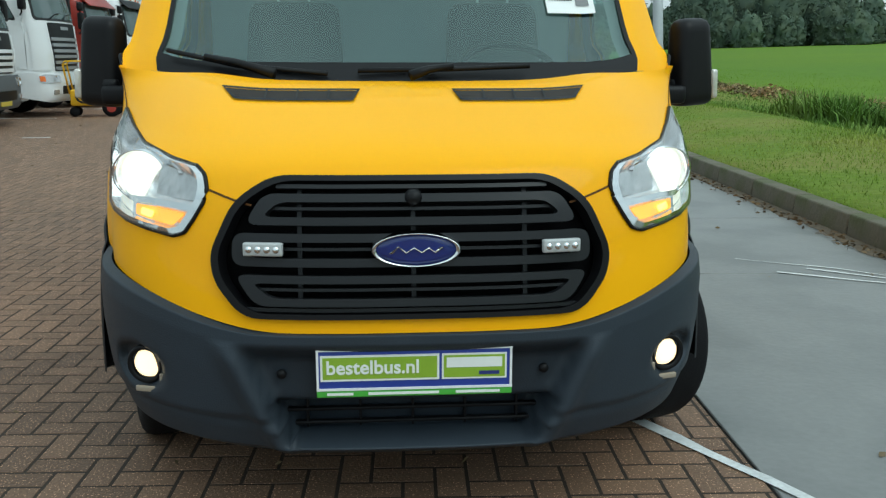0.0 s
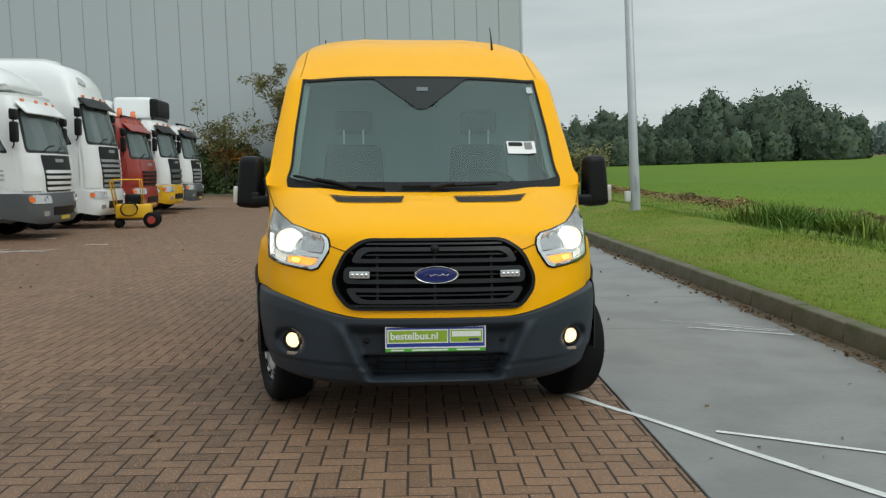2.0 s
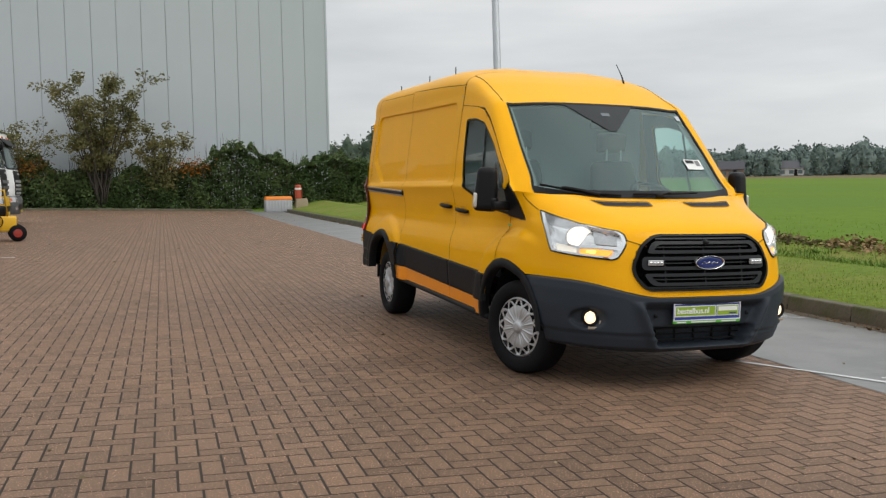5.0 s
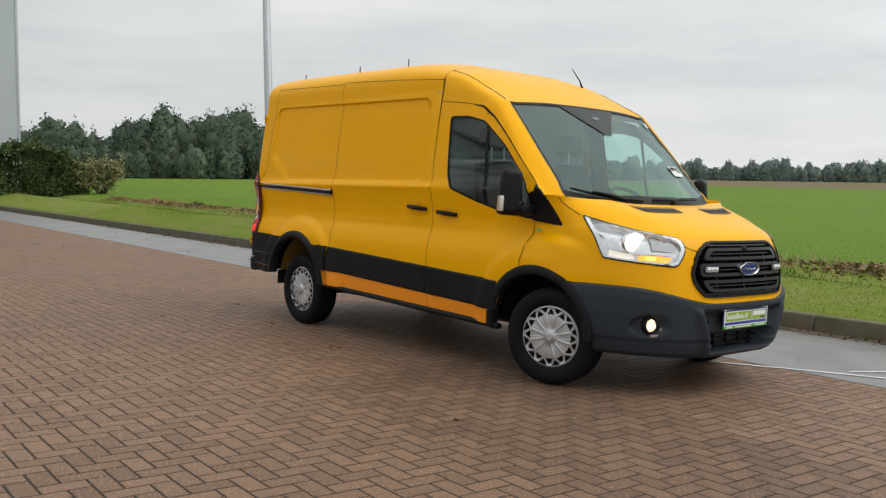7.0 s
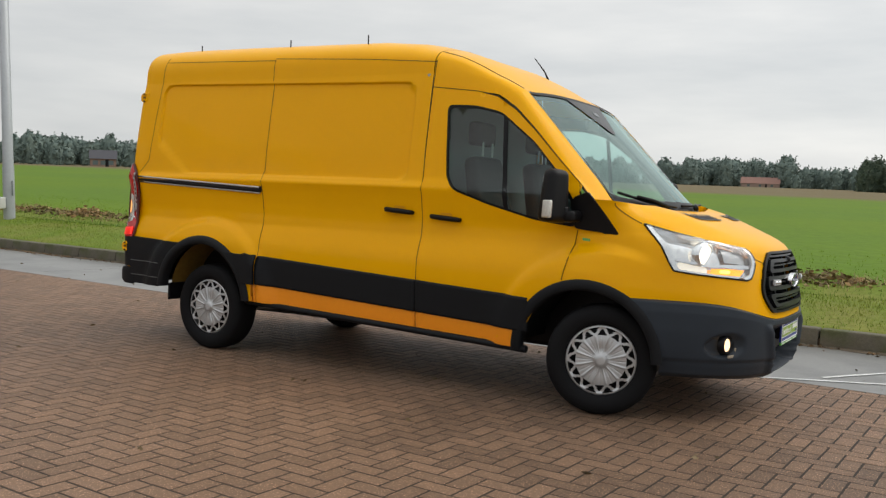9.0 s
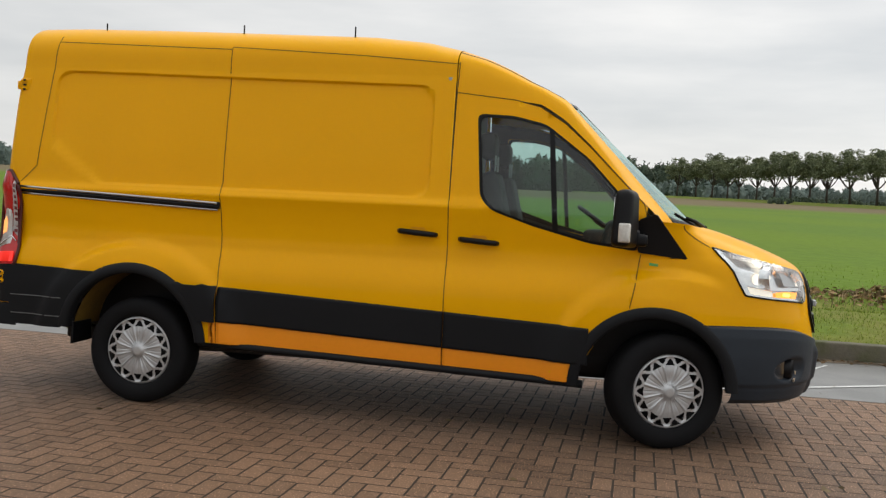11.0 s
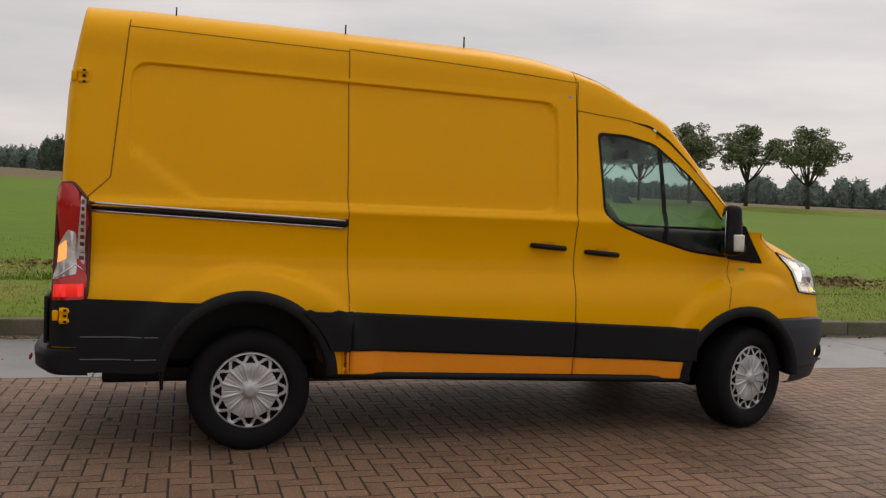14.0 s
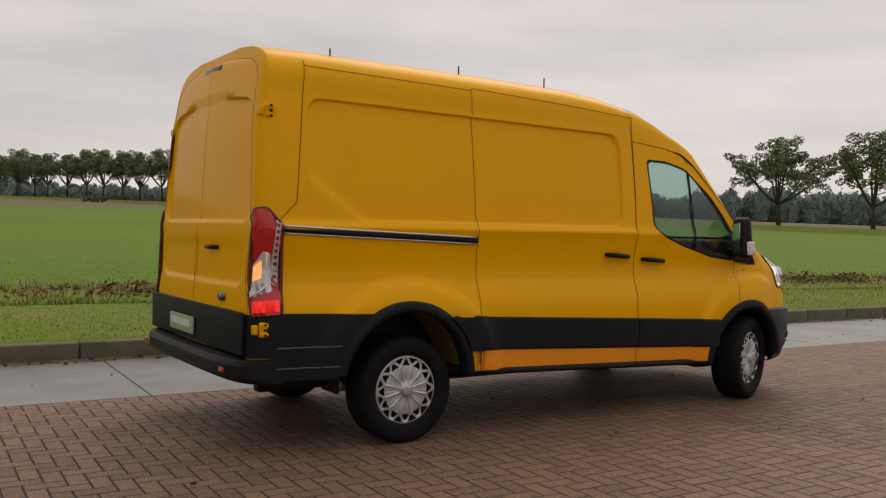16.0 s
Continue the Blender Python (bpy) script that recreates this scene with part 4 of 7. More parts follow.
        cover = part("lens", patch(o, [], 0.04, lamp(0.012), flip=s < 0), LENS, head)
        cover.visible_shadow = False
        part("seal", tube([lamp(0.004)(*p) for p in o], 0.006, 6, closed=True), BLACK, head)

    # bonnet shut line and air intakes below the windscreen
    pts, nrm = [], []
    for i in range(61):
        a = -0.29 + 0.58 * i / 60
        v = 3.75 + 0.42 * ((abs(a) - 0.19) / 0.10) ** 1.2 if abs(a) >= 0.19 else 3.75
        if abs(a) < 0.19:
            continue
        pts.append(shell(a, v))
        nrm.append(shell_normal(shell, abs(a), v) if a > 0 else Vector((-shell_normal(shell, abs(a), v).x, *shell_normal(shell, abs(a), v)[1:])))
    for k in (-1, 1):
        run = [(0.712 + 0.088 * i / 12, 8.40 + 3.2 * i / 12) for i in range(13)]
        p3 = [Vector(shell(a, v)) for a, v in run]
        nr = [shell_normal(shell, a, v) for a, v in run]
        part("bonnet_gap", ribbon([(k * p.x, p.y, p.z) for p in p3], [Vector((k * n_.x, n_.y, n_.z)) for n_ in nr], 0.006), GAP, van)
    half = len(pts) // 2
    part("bonnet_gap", ribbon(pts[:half], nrm[:half], 0.006), GAP, van)
    part("bonnet_gap", ribbon(pts[half:], nrm[half:], 0.006), GAP, van)
    for s in (-1, 1):
        o = rounded([(0.140, 10.06), (0.160, 9.02), (0.52, 9.02), (0.570, 10.06)], 0.03)

        def bonnet(out, s=s):
            def where(x, v):
                lo, hi = 0.0, 0.9
                for _ in range(24):
                    a = (lo + hi) / 2
                    if shell(a, v)[0] < x:
                        lo = a
                    else:
                        hi = a
                p = shell(a, v)
                return (s * p[0], p[1], p[2] + out)
            return where
        o2 = [(0.35 + (p[0] - 0.35) * 0.95, 9.54 + (p[1] - 9.54) * 0.66) for p in o]
        vent = part("bonnet_vent", patch(o, [o2], 0.05, bonnet(0.006), flip=s > 0), BLACK, van, "black slotted bonnet vent")
        part("vent_mesh", patch(o2, [], 0.05, bonnet(0.003), flip=s > 0), mat("vent_dark_mesh", (0.02, 0.014, 0.01), 0.8, grain=0.4, scale=160), vent)
        for x in (0.235, 0.33, 0.425):
            part("divider", patch([(x - 0.003, 9.16), (x + 0.003, 9.16), (x + 0.003, 9.92), (x - 0.003, 9.92)], [], 0.04, bonnet(0.007), flip=s > 0), BLACK, vent)

    # wipers
    for pts_, arm in (([(-0.80, -0.02, 1.375), (-0.55, -0.135, 1.325), (-0.25, -0.23, 1.30)], [(-0.42, -0.225, 1.30), (-0.55, -0.165, 1.335), (-0.66, -0.10, 1.355)]),
                      ([(-0.15, -0.235, 1.31), (0.15, -0.235, 1.315), (0.42, -0.20, 1.325)], [(0.02, -0.285, 1.295), (0.08, -0.26, 1.315), (0.16, -0.24, 1.325)])):
        w_ = part("wiper", tube(pts_, 0.009, 6), BLACK, van, "black wiper blade")
        part("arm", tube(arm, [0.018, 0.013, 0.010], 8), BLACK, w_)


def pad(s, y0, y1, low, high, proud):
    """A strip that stands proud of the flank between two heights, with turned-in edges."""
    rows = []
    for y in [y0, y0 + 0.004] + list(np.linspace(y0 + 0.03, y1 - 0.03, max(2, int((y1 - y0) / 0.06)))) + [y1 - 0.004, y1]:
        end = y in (y0, y1)
        a, b = low(y), high(y)
        zs = [a, a + 0.003] + [a + (b - a) * t for t in (0.08, 0.3, 0.5, 0.7, 0.92)] + [b - 0.003, b]
        row = []
        for i, z in enumerate(zs):
            p = -0.012 if end or i in (0, len(zs) - 1) else proud
            row.append((s * (flank(y, z) + p), y, z))
        rows.append(row)
    return grid_mesh(rows, flip=s < 0)


# Dirty body yellow, darkened further for the shade inside the rear wheel arch.
DIRTY_SHADED_YELLOW = mat("dirty_shaded_well_paint", (0.20, 0.115, 0.015), 0.8, grain=0.3, stain=0.4, stain_scale=5)
TRUCK_LINE = mat("grey_plastic_line", (0.12, 0.125, 0.13), 0.5)


def build_sides(van, shell):
    for s in (-1, 1):
        def on_flank(proud, s=s):
            return lambda y, z: (s * (flank(y, z) + proud), y, z)

        fl = s < 0
        window = rounded([(1.178, 1.925), (0.96, 1.918), (0.76, 1.872), (0.497, 1.675), (0.322, 1.49), (0.20, 1.33), (0.185, 1.145), (0.474, 1.178), (0.808, 1.262), (1.06, 1.345), (1.135, 1.42)], 0.045)
        outline = [(1.317, 0.41), (1.320, 1.23), (1.312, 2.05)] + [(y, z) for y, z in list(zip(DOOR_TOP_Y, DOOR_TOP_Z))[-2:0:-1]] + [(0.165, 1.28), (0.178, 1.13), (0.20, 0.95), (0.225, 0.82), (0.40, 0.62), (0.52, 0.41)]
        door = part("cab_door", patch(outline, [window], 0.035, on_flank(0.0), flip=fl), YELLOW, van, "yellow cab door with a dipped window")
        inner = [(0.72 + (y - 0.72) * 0.955, 1.52 + (z - 1.52) * 0.95) for y, z in window]
        part("window_rubber", patch(window, [inner], 0.04, on_flank(-0.003), flip=fl), BLACK, door)
        pane = part("window_pane", patch(window, [], 0.06, on_flank(-0.010), flip=fl), GLASS, door, "tinted side window")
        pane.visible_shadow = False
        part("window_post", patch([(0.745, 1.868), (0.712, 1.852), (0.660, 1.224), (0.692, 1.232)], [], 0.05, on_flank(-0.004), flip=fl), BLACK, door)
        # black corner piece that carries the mirror
        tri = part("mirror_base", patch(rounded([(0.195, 1.14), (0.20, 1.33), (0.10, 1.37), (-0.10, 1.112)], 0.02), [], 0.04, on_flank(0.010), flip=fl, thick=0.012), BLACK, van)
        arm = part("mirror_arm", join(box(0.17, 0.11, 0.07, (s * 1.00, 0.20, 1.215), 0.02), box(0.06, 0.08, 0.08, (s * 1.06, 0.23, 1.235), 0.02)), BLACK, van)
        head = box(0.185, 0.125, 0.33, (0, 0, 0), 0.052, 5, taper=(0.80, 0.85))
        for v in head.verts:
            if v.co.y > 0.05:
                v.co.y = 0.05
        mirror = part("door_mirror", head, BLACK, van, "large black door mirror", pose(-1.095, 0.275, 1.335, 0, 3, -24) if s < 0 else pose(1.118, 0.24, 1.335, 0, -3, 24))
        part("mirror_glass", box(0.120, 0.004, 0.235, (0, 0.050, 0.0), 0.0), mat("mirror_silver", (0.85, 0.86, 0.87), 0.02, 1.0, grain=0, stain=0), mirror)
        part("side_indicator", box(0.030, 0.07, 0.11, (s * 0.078, -0.03, -0.085), 0.013, 3), mat("clear_indicator", (0.62, 0.6, 0.55), 0.12, 0.3, grain=0.3, scale=60, coat=0.5), mirror, "clear indicator in the mirror shell")
        # handles
        for y0, z0, owner in ((1.505, 1.190, van), (1.130, 1.157, door)):
            part("handle_cup", patch(rounded([(y0 - 0.055, z0 + 0.005), (y0 - 0.045, z0 + 0.035), (y0 + 0.045, z0 + 0.035), (y0 + 0.055, z0 + 0.005)], 0.02), [], 0.03, on_flank(0.002), flip=fl), mat("shaded_cup_paint", (0.80, 0.34, 0.004), 0.35, coat=0.5), owner)
            part("door_handle", tube([(s * (flank(y, z0) + o), y, z0 + (y - y0) * 0.07) for y, o in ((y0 - 0.115, 0.006), (y0 - 0.10, 0.028), (y0, 0.038), (y0 + 0.10, 0.028), (y0 + 0.115, 0.006))], [0.014, 0.017, 0.018, 0.017, 0.014], 10), BLACK, owner)
        part("wing_label", patch([(0.075, 1.066), (0.125, 1.070), (0.125, 1.086), (0.075, 1.082)], [], 0.03, lambda y, z, s=s: (s * 0.9775, y, z), flip=fl), mat("green_label", (0.12, 0.42, 0.10), 0.5), van, "small green label")
        # shut lines
        lines = {"door_gap": [[(1.318, 0.38), (1.320, 1.23), (1.312, 2.05), (1.305, 2.235)], [(1.312, 2.05), (0.95, 2.012), (0.80, 1.974), (0.65, 1.88), (0.497, 1.745), (0.30, 1.55), (0.17, 1.425), (0.155, 1.36)], [(0.175, 1.13), (0.20, 0.95), (0.225, 0.82)]],
                 "sliding_door_gap": [[(2.775, 2.30), (2.774, 1.40), (2.758, 0.83), (2.748, 0.44)]] if s < 0 else [],
                 "rear_corner_gap": [[(3.978, 2.36), (3.985, 2.30), (4.06, 1.50), (4.17, 1.39)]],
                 "roof_gap": [[(1.305, 2.225), (1.9, 2.265), (2.775, 2.305)], [(2.775, 2.29), (3.985, 2.32)]]}
        for nm, runs in lines.items():
            for run in runs:
                pts = []
                for (y0, z0), (y1, z1) in zip(run, run[1:]):
                    k = max(2, int(math.hypot(y1 - y0, z1 - z0) / 0.04))
                    pts += [(y0 + (y1 - y0) * i / k, z0 + (z1 - z0) * i / k) for i in range(k)]
                pts.append(run[-1])

                def surf(y, z):
                    if z < 2.10 or y < 1.3:
                        return flank(y, z)
                    sec = cargo_section(y, 0.4)
                    return float(np.interp(z, [p[1] for p in sec], [p[0] for p in sec]))
                p3, nr = [], []
                for y, z in pts:
                    x = surf(y, z)
                    slope = (surf(y, z + 0.01) - surf(y, z - 0.01)) / 0.02
                    p3.append((s * x, y, z))
                    nr.append(Vector((s, 0, -slope)).normalized())
                part(nm, ribbon(p3, nr, 0.0052), GAP, van)
        # plastic band along the flank, arches and sill
        seam = [cab_row(y)[5 if s < 0 else -6] for y in np.linspace(0.68, 1.314, 18)]
        part("roof_seam", ribbon(seam, [Vector((s * 0.75, -0.25, 0.6)).normalized()] * len(seam), 0.006, 0.003), GAP, van)
        band = lambda y: 0.668 + 0.0445 * y
        for y0, y1 in ((0.45, 1.3165), (1.3195, 2.7500)):
            part("side_cladding", pad(s, y0, y1, lambda y: band(y) - 0.222, band, 0.018), CLADDING, van, "dark plastic rubbing strip")
        bow = [(3.325 + 0.492 * math.cos(a), 0.40 + 0.492 * math.sin(a)) for a in np.linspace(0.127, 1.10, 12)]
        part("side_cladding", patch([(4.207, 0.462), (4.207, 0.857)] + bow[::-1], [], 0.05, on_flank(0.018), flip=fl, thick=0.02), CLADDING, van)
        bow = [(3.325 + 0.492 * math.cos(a), 0.40 + 0.492 * math.sin(a)) for a in np.linspace(math.pi - 0.94, math.pi - 0.36, 8)]
        start = 2.7530
        part("side_cladding", patch([(start, band(start)), (start, band(start) - 0.222)] + bow[::-1], [], 0.04, on_flank(0.018), flip=not fl, thick=0.02), CLADDING, van)
        for z in (0.655, 0.535):
            part("cladding_line", ribbon([(s * (flank(y, z) + 0.019), y, z) for y in np.linspace(3.80, 4.19, 8)], [Vector((s, 0, 0))] * 8, 0.006), TRUCK_LINE, van)
        for y0, y1 in ((0.545, 1.3165), (1.3195, 2.7500), (2.7525, 2.80)):
            part("sill_panel", pad(s, y0, y1, lambda y: band(y) - 0.335 - 0.011 * (y - 0.5), lambda y: band(y) - 0.219, 0.008), SILL_YELLOW, van, "orange sill panel")
        part("side_sill", tube([(s * 0.978, y, 0.350 + 0.0325 * (y - 0.5)) for y in np.linspace(0.47, 2.88, 14)], 0.030, 10, flat=0.8), CLADDING, van)
        for (yw, zw), nm in zip(WHEELS, ("front_arch", "rear_arch")):
            rows = []
            rim = 0.016 if yw == 0 else 0.026
            cy, cz, ro = (0.075, 0.345, 0.49) if yw == 0 else (3.325, 0.40, 0.51)
            for i in range(37):
                a = radians((0 + 178 * i / 36) if yw == 0 else (9 + 167 * i / 36))
                line = []
                for r, o in ((ro, 0.006), (ro - 0.012, rim), (ro - 0.055, rim + 0.003), (ro - 0.068, rim - 0.006), (ro - 0.068, -0.05)):
                    y, z = cy + r * math.cos(a) * 1.0, cz + r * math.sin(a)
                    yy, zz = cy + ro * math.cos(a), cz + ro * math.sin(a)
                    base = flank(yy, zz)
                    if yw == 0 and yy < 0.10:
                        lo, hi = 0.4, 1.0
                        for _ in range(20):
                            mid = (lo + hi) / 2
                            if bumper_surface(mid, 5.0)[1] < yy:
                                lo = mid
                            else:
                                hi = mid
                        base = min(base, bumper_surface(mid, 5.0)[0]) if zz < 0.74 else min(base, shell(*at_side(shell, yy, zz))[0])
                    line.append((s * (base + o), y, z))
                rows.append(line)
            part(nm, grid_mesh(rows, flip=s > 0), CLADDING, van, "black plastic wheel-arch trim")
            liner = [[(s * x, cy + (ro - 0.05) * math.cos(radians(8 + 164 * i / 24)), cz + (ro - 0.05) * math.sin(radians(8 + 164 * i / 24))) for x in (0.93, 0.88, 0.62)] for i in range(25)]
            part("arch_liner", grid_mesh(liner), CLADDING if yw == 0 else DIRTY_SHADED_YELLOW, van)
            part("arch_wall", box(0.02, 0.95, 0.42, (s * 0.62, yw, 0.68)), BLACK, van)
        # wheels
        for (yw, zw) in WHEELS:
            steer = 18 if yw == 0 else 0
            hub = new("wheel")
            hub.parent = van
            hub.matrix_basis = pose(s * 0.868, yw, zw + 0.006, 0, 0, steer) @ Matrix.Diagonal((s, 1, 1, 1))
            tyre = [(0.215, 0.075), (0.222, 0.100), (0.25, 0.116), (0.285, 0.119), (0.312, 0.112), (0.330, 0.098), (0.338, 0.080), (0.341, 0.04), (0.341, 0.0), (0.341, -0.04), (0.338, -0.08), (0.312, -0.112), (0.25, -0.116), (0.215, -0.09)]
            part("tyre", lathe(tyre, 56), RUBBER, hub, "black rubber tyre")
            part("rim", lathe([(0.222, 0.085), (0.214, 0.082), (0.205, 0.03), (0.20, -0.06)], 40), mat("dark_steel_rim", (0.02, 0.02, 0.02), 0.6), hub)
            part("rim_face", lathe([(0.205, 0.02), (0.12, 0.05), (0.0, 0.05)], 40), BLACK, hub)
            part("hubcap", hubcap_mesh(), HUBCAP, hub, "silver plastic wheel trim with twelve spokes")


def hubcap_mesh():
    """Silver trim pressed in one piece: hub boss, twelve petals, forked spokes with open wedges, outer ring."""
    rings = [0.0, 0.018, 0.030, 0.036, 0.044, 0.06, 0.08, 0.10, 0.12, 0.140, 0.155, 0.158, 0.161, 0.164, 0.169, 0.174, 0.180, 0.186, 0.192, 0.198, 0.204, 0.211, 0.217, 0.221]
    seg = 192
    base = lambda r: float(np.interp(r, [0, 0.030, 0.036, 0.044, 0.06, 0.12, 0.19, 0.203, 0.211, 0.221], [0.116, 0.115, 0.108, 0.100, 0.101, 0.104, 0.094, 0.095, 0.094, 0.080]))
    verts, faces = [], []
    for r in rings:
        for k in range(seg):
            a = 2 * math.pi * k / seg
            ph = (k / seg * 12) % 1.0
            x = base(r)
            if 0.044 < r < 0.157:      # petals sunk between narrow raised ridges
                x -= 0.007 * smooth01((min(abs(ph - 0.5), 0.5) - 0.05) / 0.07)
                x -= 0.004 * smooth01((0.05 - abs(abs(ph - 0.5) - 0.5)) / 0.03)
            elif 0.157 <= r < 0.204:
                x -= 0.006
            verts.append((x, r * math.cos(a), r * math.sin(a)))
    for i in range(len(rings) - 1):
        rm = (rings[i] + rings[i + 1]) / 2
        for k in range(seg):
            ph = ((k + 0.5) / seg * 12) % 1.0
            if 0.155 < rm < 0.204:
                f = (rm - 0.155) / 0.049
                off = abs(abs(ph - 0.5) - 0.40 * f - 0.04)      # a zigzag of struts from the disc to the ring
                if off > 0.115 - 0.015 * f:
                    continue
            q = (k + 1) % seg
            faces.append((i * seg + k, i * seg + q, (i + 1) * seg + q, (i + 1) * seg + k))
    return mesh_of("hubcap", verts, faces)


def build_rear(van):
    # step bumper and lower trims
    def bump(a, v):
        th = abs(a) * math.pi / 2
        prof = [(4.23, 0.45), (4.40, 0.452), (4.45, 0.48), (4.455, 0.555), (4.435, 0.585), (4.37, 0.592), (4.31, 0.60), (4.31, 0.86)]
        k = min(int(v), len(prof) - 2)
        f = v - k
        y1, z = prof[k][0] + (prof[k + 1][0] - prof[k][0]) * f, prof[k][1] + (prof[k + 1][1] - prof[k][1]) * f
        sx, g = math.sin(th) ** (2 / 4.5), 1 - math.cos(th) ** (2 / 4.5) if th < 1.5707 else 1.0
        y0 = 4.15
        wd = 1.0 if v < 4 else 1.0 - 0.012 * (v - 4)
        return (math.copysign(wd * sx, a), y1 + (y0 - y1) * g, z + 0.0 * g)
    cols = [math.sin(i / 30 * math.pi / 2) for i in range(31)]
    cols = [-c for c in cols[:0:-1]] + cols
    part("rear_bumper", grid_mesh([[bump(c, v) for c in cols] for v in np.linspace(0, 7, 36)], flip=True), CLADDING, van, "black plastic rear step bumper")
    part("rear_trim", box(1.84, 0.02, 0.25, (0, rear_y(0.75) + 0.03, 0.735), 0.006), CLADDING, van)
    plate = part("rear_plate", box(0.50, 0.012, 0.11, (0.16, rear_y(0.7) + 0.052, 0.705), 0.003), mat("pale_green_plate", (0.30, 0.42, 0.24), 0.45), van, "pale green dealer plate")
    part("bar", box(0.40, 0.004, 0.045, (0.16, rear_y(0.7) + 0.06, 0.712)), mat("plate_print", (0.62, 0.68, 0.58), 0.5), plate)
    part("rear_gap", tube([(0, rear_y(z) + 0.0295, z) for z in np.linspace(0.86, 1.36, 8)], 0.0018, 5), GAP, van)
    part("rear_gap", tube([(0, rear_y(z) + 0.0075, z) for z in np.linspace(1.40, 2.15, 8)], 0.0018, 5), GAP, van)
    part("rear_handle", tube([(-0.38, rear_y(1.2) + 0.01, 1.222), (-0.37, rear_y(1.2) + 0.045, 1.222), (-0.25, rear_y(1.2) + 0.045, 1.222), (-0.24, rear_y(1.2) + 0.01, 1.222)], 0.014, 8), BLACK, van)
    part("rear_badge", lathe([(0, 0.014), (0.85, 0.012), (1.0, 0.0)], 30, "y"), mat("dark_badge", (0.02, 0.03, 0.06), 0.2, coat=0.5), van, "small oval badge", pose(-0.52, rear_y(0.92) + 0.022, 0.925) @ Matrix.Diagonal((0.06, 1, 0.026, 1)))
    part("brake_lamp", box(0.34, 0.05, 0.045, (0, rear_y(2.36) + 0.004, 2.372), 0.012), mat("dark_red_lamp", (0.03, 0.006, 0.006), 0.2), van, "dark third brake lamp above the doors")
    for s in (-1, 1):
        # tall corner lamps
        def on_corner(proud, s=s):
            def where(u, z):
                q = min(max(u, 0), 1) * math.pi / 2
                x = flank(4.205, z) - REAR_R * (1 - math.cos(q))
                y = 4.205 + (rear_y(z) - 4.205) * math.sin(q)
                if u < 0:
                    x, y = flank(4.205 + u * 0.17, z), 4.205 + u * 0.17
                return (s * (x + proud * math.cos(q)), y + proud * math.sin(q), z)
            return where
        fl = s < 0
        lamp_face = lambda proud: (lambda u, z: on_corner(proud)(-0.30 + (u + 0.5) * 0.72, z))
        part("corner_cladding", patch([(-0.06, 0.60), (-0.06, 0.855), (1.0, 0.848), (1.0, 0.60)], [], 0.1, on_corner(0.017), flip=fl), CLADDING, van)
        o = rounded([(-0.44, 0.855), (-0.48, 1.36), (0.22, 1.462), (0.80, 1.455), (0.98, 1.40), (0.90, 0.84)], 0.12)
        lamp = part("tail_lamp", patch(o, [], 0.08, lamp_face(0.022), flip=fl), RED_LENS, van, "tall red and clear tail lamp, lit")
        part("lamp_edge", tube([lamp_face(0.012)(*p) for p in o], 0.012, 6, closed=True), mat("dark_red_edge", (0.08, 0.008, 0.008), 0.3), lamp)
        clear = mat("clear_ribbed_lens", (0.66, 0.64, 0.62), 0.15, 0.3, grain=0.5, scale=30, coat=0.5)
        part("clear_window", patch(rounded([(-0.30, 1.03), (-0.34, 1.385), (-0.14, 1.40), (0.02, 1.07)], 0.03), [], 0.07, lamp_face(0.026), flip=fl), clear, lamp)
        part("clear_window", patch(rounded([(-0.02, 0.985), (0.02, 1.20), (0.30, 1.215), (0.62, 1.14), (0.84, 1.10), (0.84, 0.945)], 0.04), [], 0.07, lamp_face(0.026), flip=fl), clear, lamp)
        for k in range(9):
            z = 1.055 + 0.037 * k
            part("rung", patch([(-0.27, z), (-0.07 - 0.012 * k, z + 0.003), (-0.07 - 0.012 * k, z + 0.024), (-0.27, z + 0.021)], [], 0.1, lamp_face(0.028), flip=fl), mat("dark_lamp_cell", (0.16, 0.02, 0.02), 0.3), lamp)
        part("chrome_edge", tube([lamp_face(0.030)(*p) for p in ((-0.30, 1.00), (0.02, 1.035), (0.40, 0.985), (0.84, 0.945))], 0.005, 6), CHROME, lamp)
        part("lit_lamp", patch(rounded([(0.30, 1.06), (0.32, 1.165), (0.60, 1.13), (0.78, 1.10), (0.78, 1.03)], 0.05), [], 0.06, lamp_face(0.029), flip=fl), glow("lit_tail_lamp", (1.0, 0.45, 0.14), 0.75), lamp, "glowing amber bulb")
        part("lit_lamp", patch(rounded([(-0.3, 0.87), (-0.3, 0.935), (0.75, 0.925), (0.75, 0.86)], 0.05), [], 0.07, lamp_face(0.026), flip=fl), glow("lit_red_lamp", (0.9, 0.03, 0.02), 0.5), lamp)
        for z in (2.03, 0.765):
            h = part("door_hinge", join(box(0.035, 0.07, 0.085, (s * 0.872 if z > 1 else s * 0.985, rear_y(z) - 0.075, z), 0.008), box(0.07, 0.03, 0.055, (s * 0.845 if z > 1 else s * 0.955, rear_y(z) - 0.02, z), 0.008), *[box(0.012, 0.05, 0.018, (s * (0.892 if z > 1 else 1.005), rear_y(z) - 0.065, z + d), 0.003) for d in (-0.025, 0.025)]), YELLOW, van, "yellow external door hinge")
            for d in (-0.03, 0.0, 0.03):
                part("pin", box(0.02, 0.016, 0.012, (s * (0.893 if z > 1 else 1.006), rear_y(z) - 0.070, z + d), 0.002), BLACK, h)
        part("reflector", box(0.075, 0.01, 0.028, (s * 0.80, 4.447, 0.525), 0.004), RED_LENS, van, "small red reflector", Matrix.Identity(4))
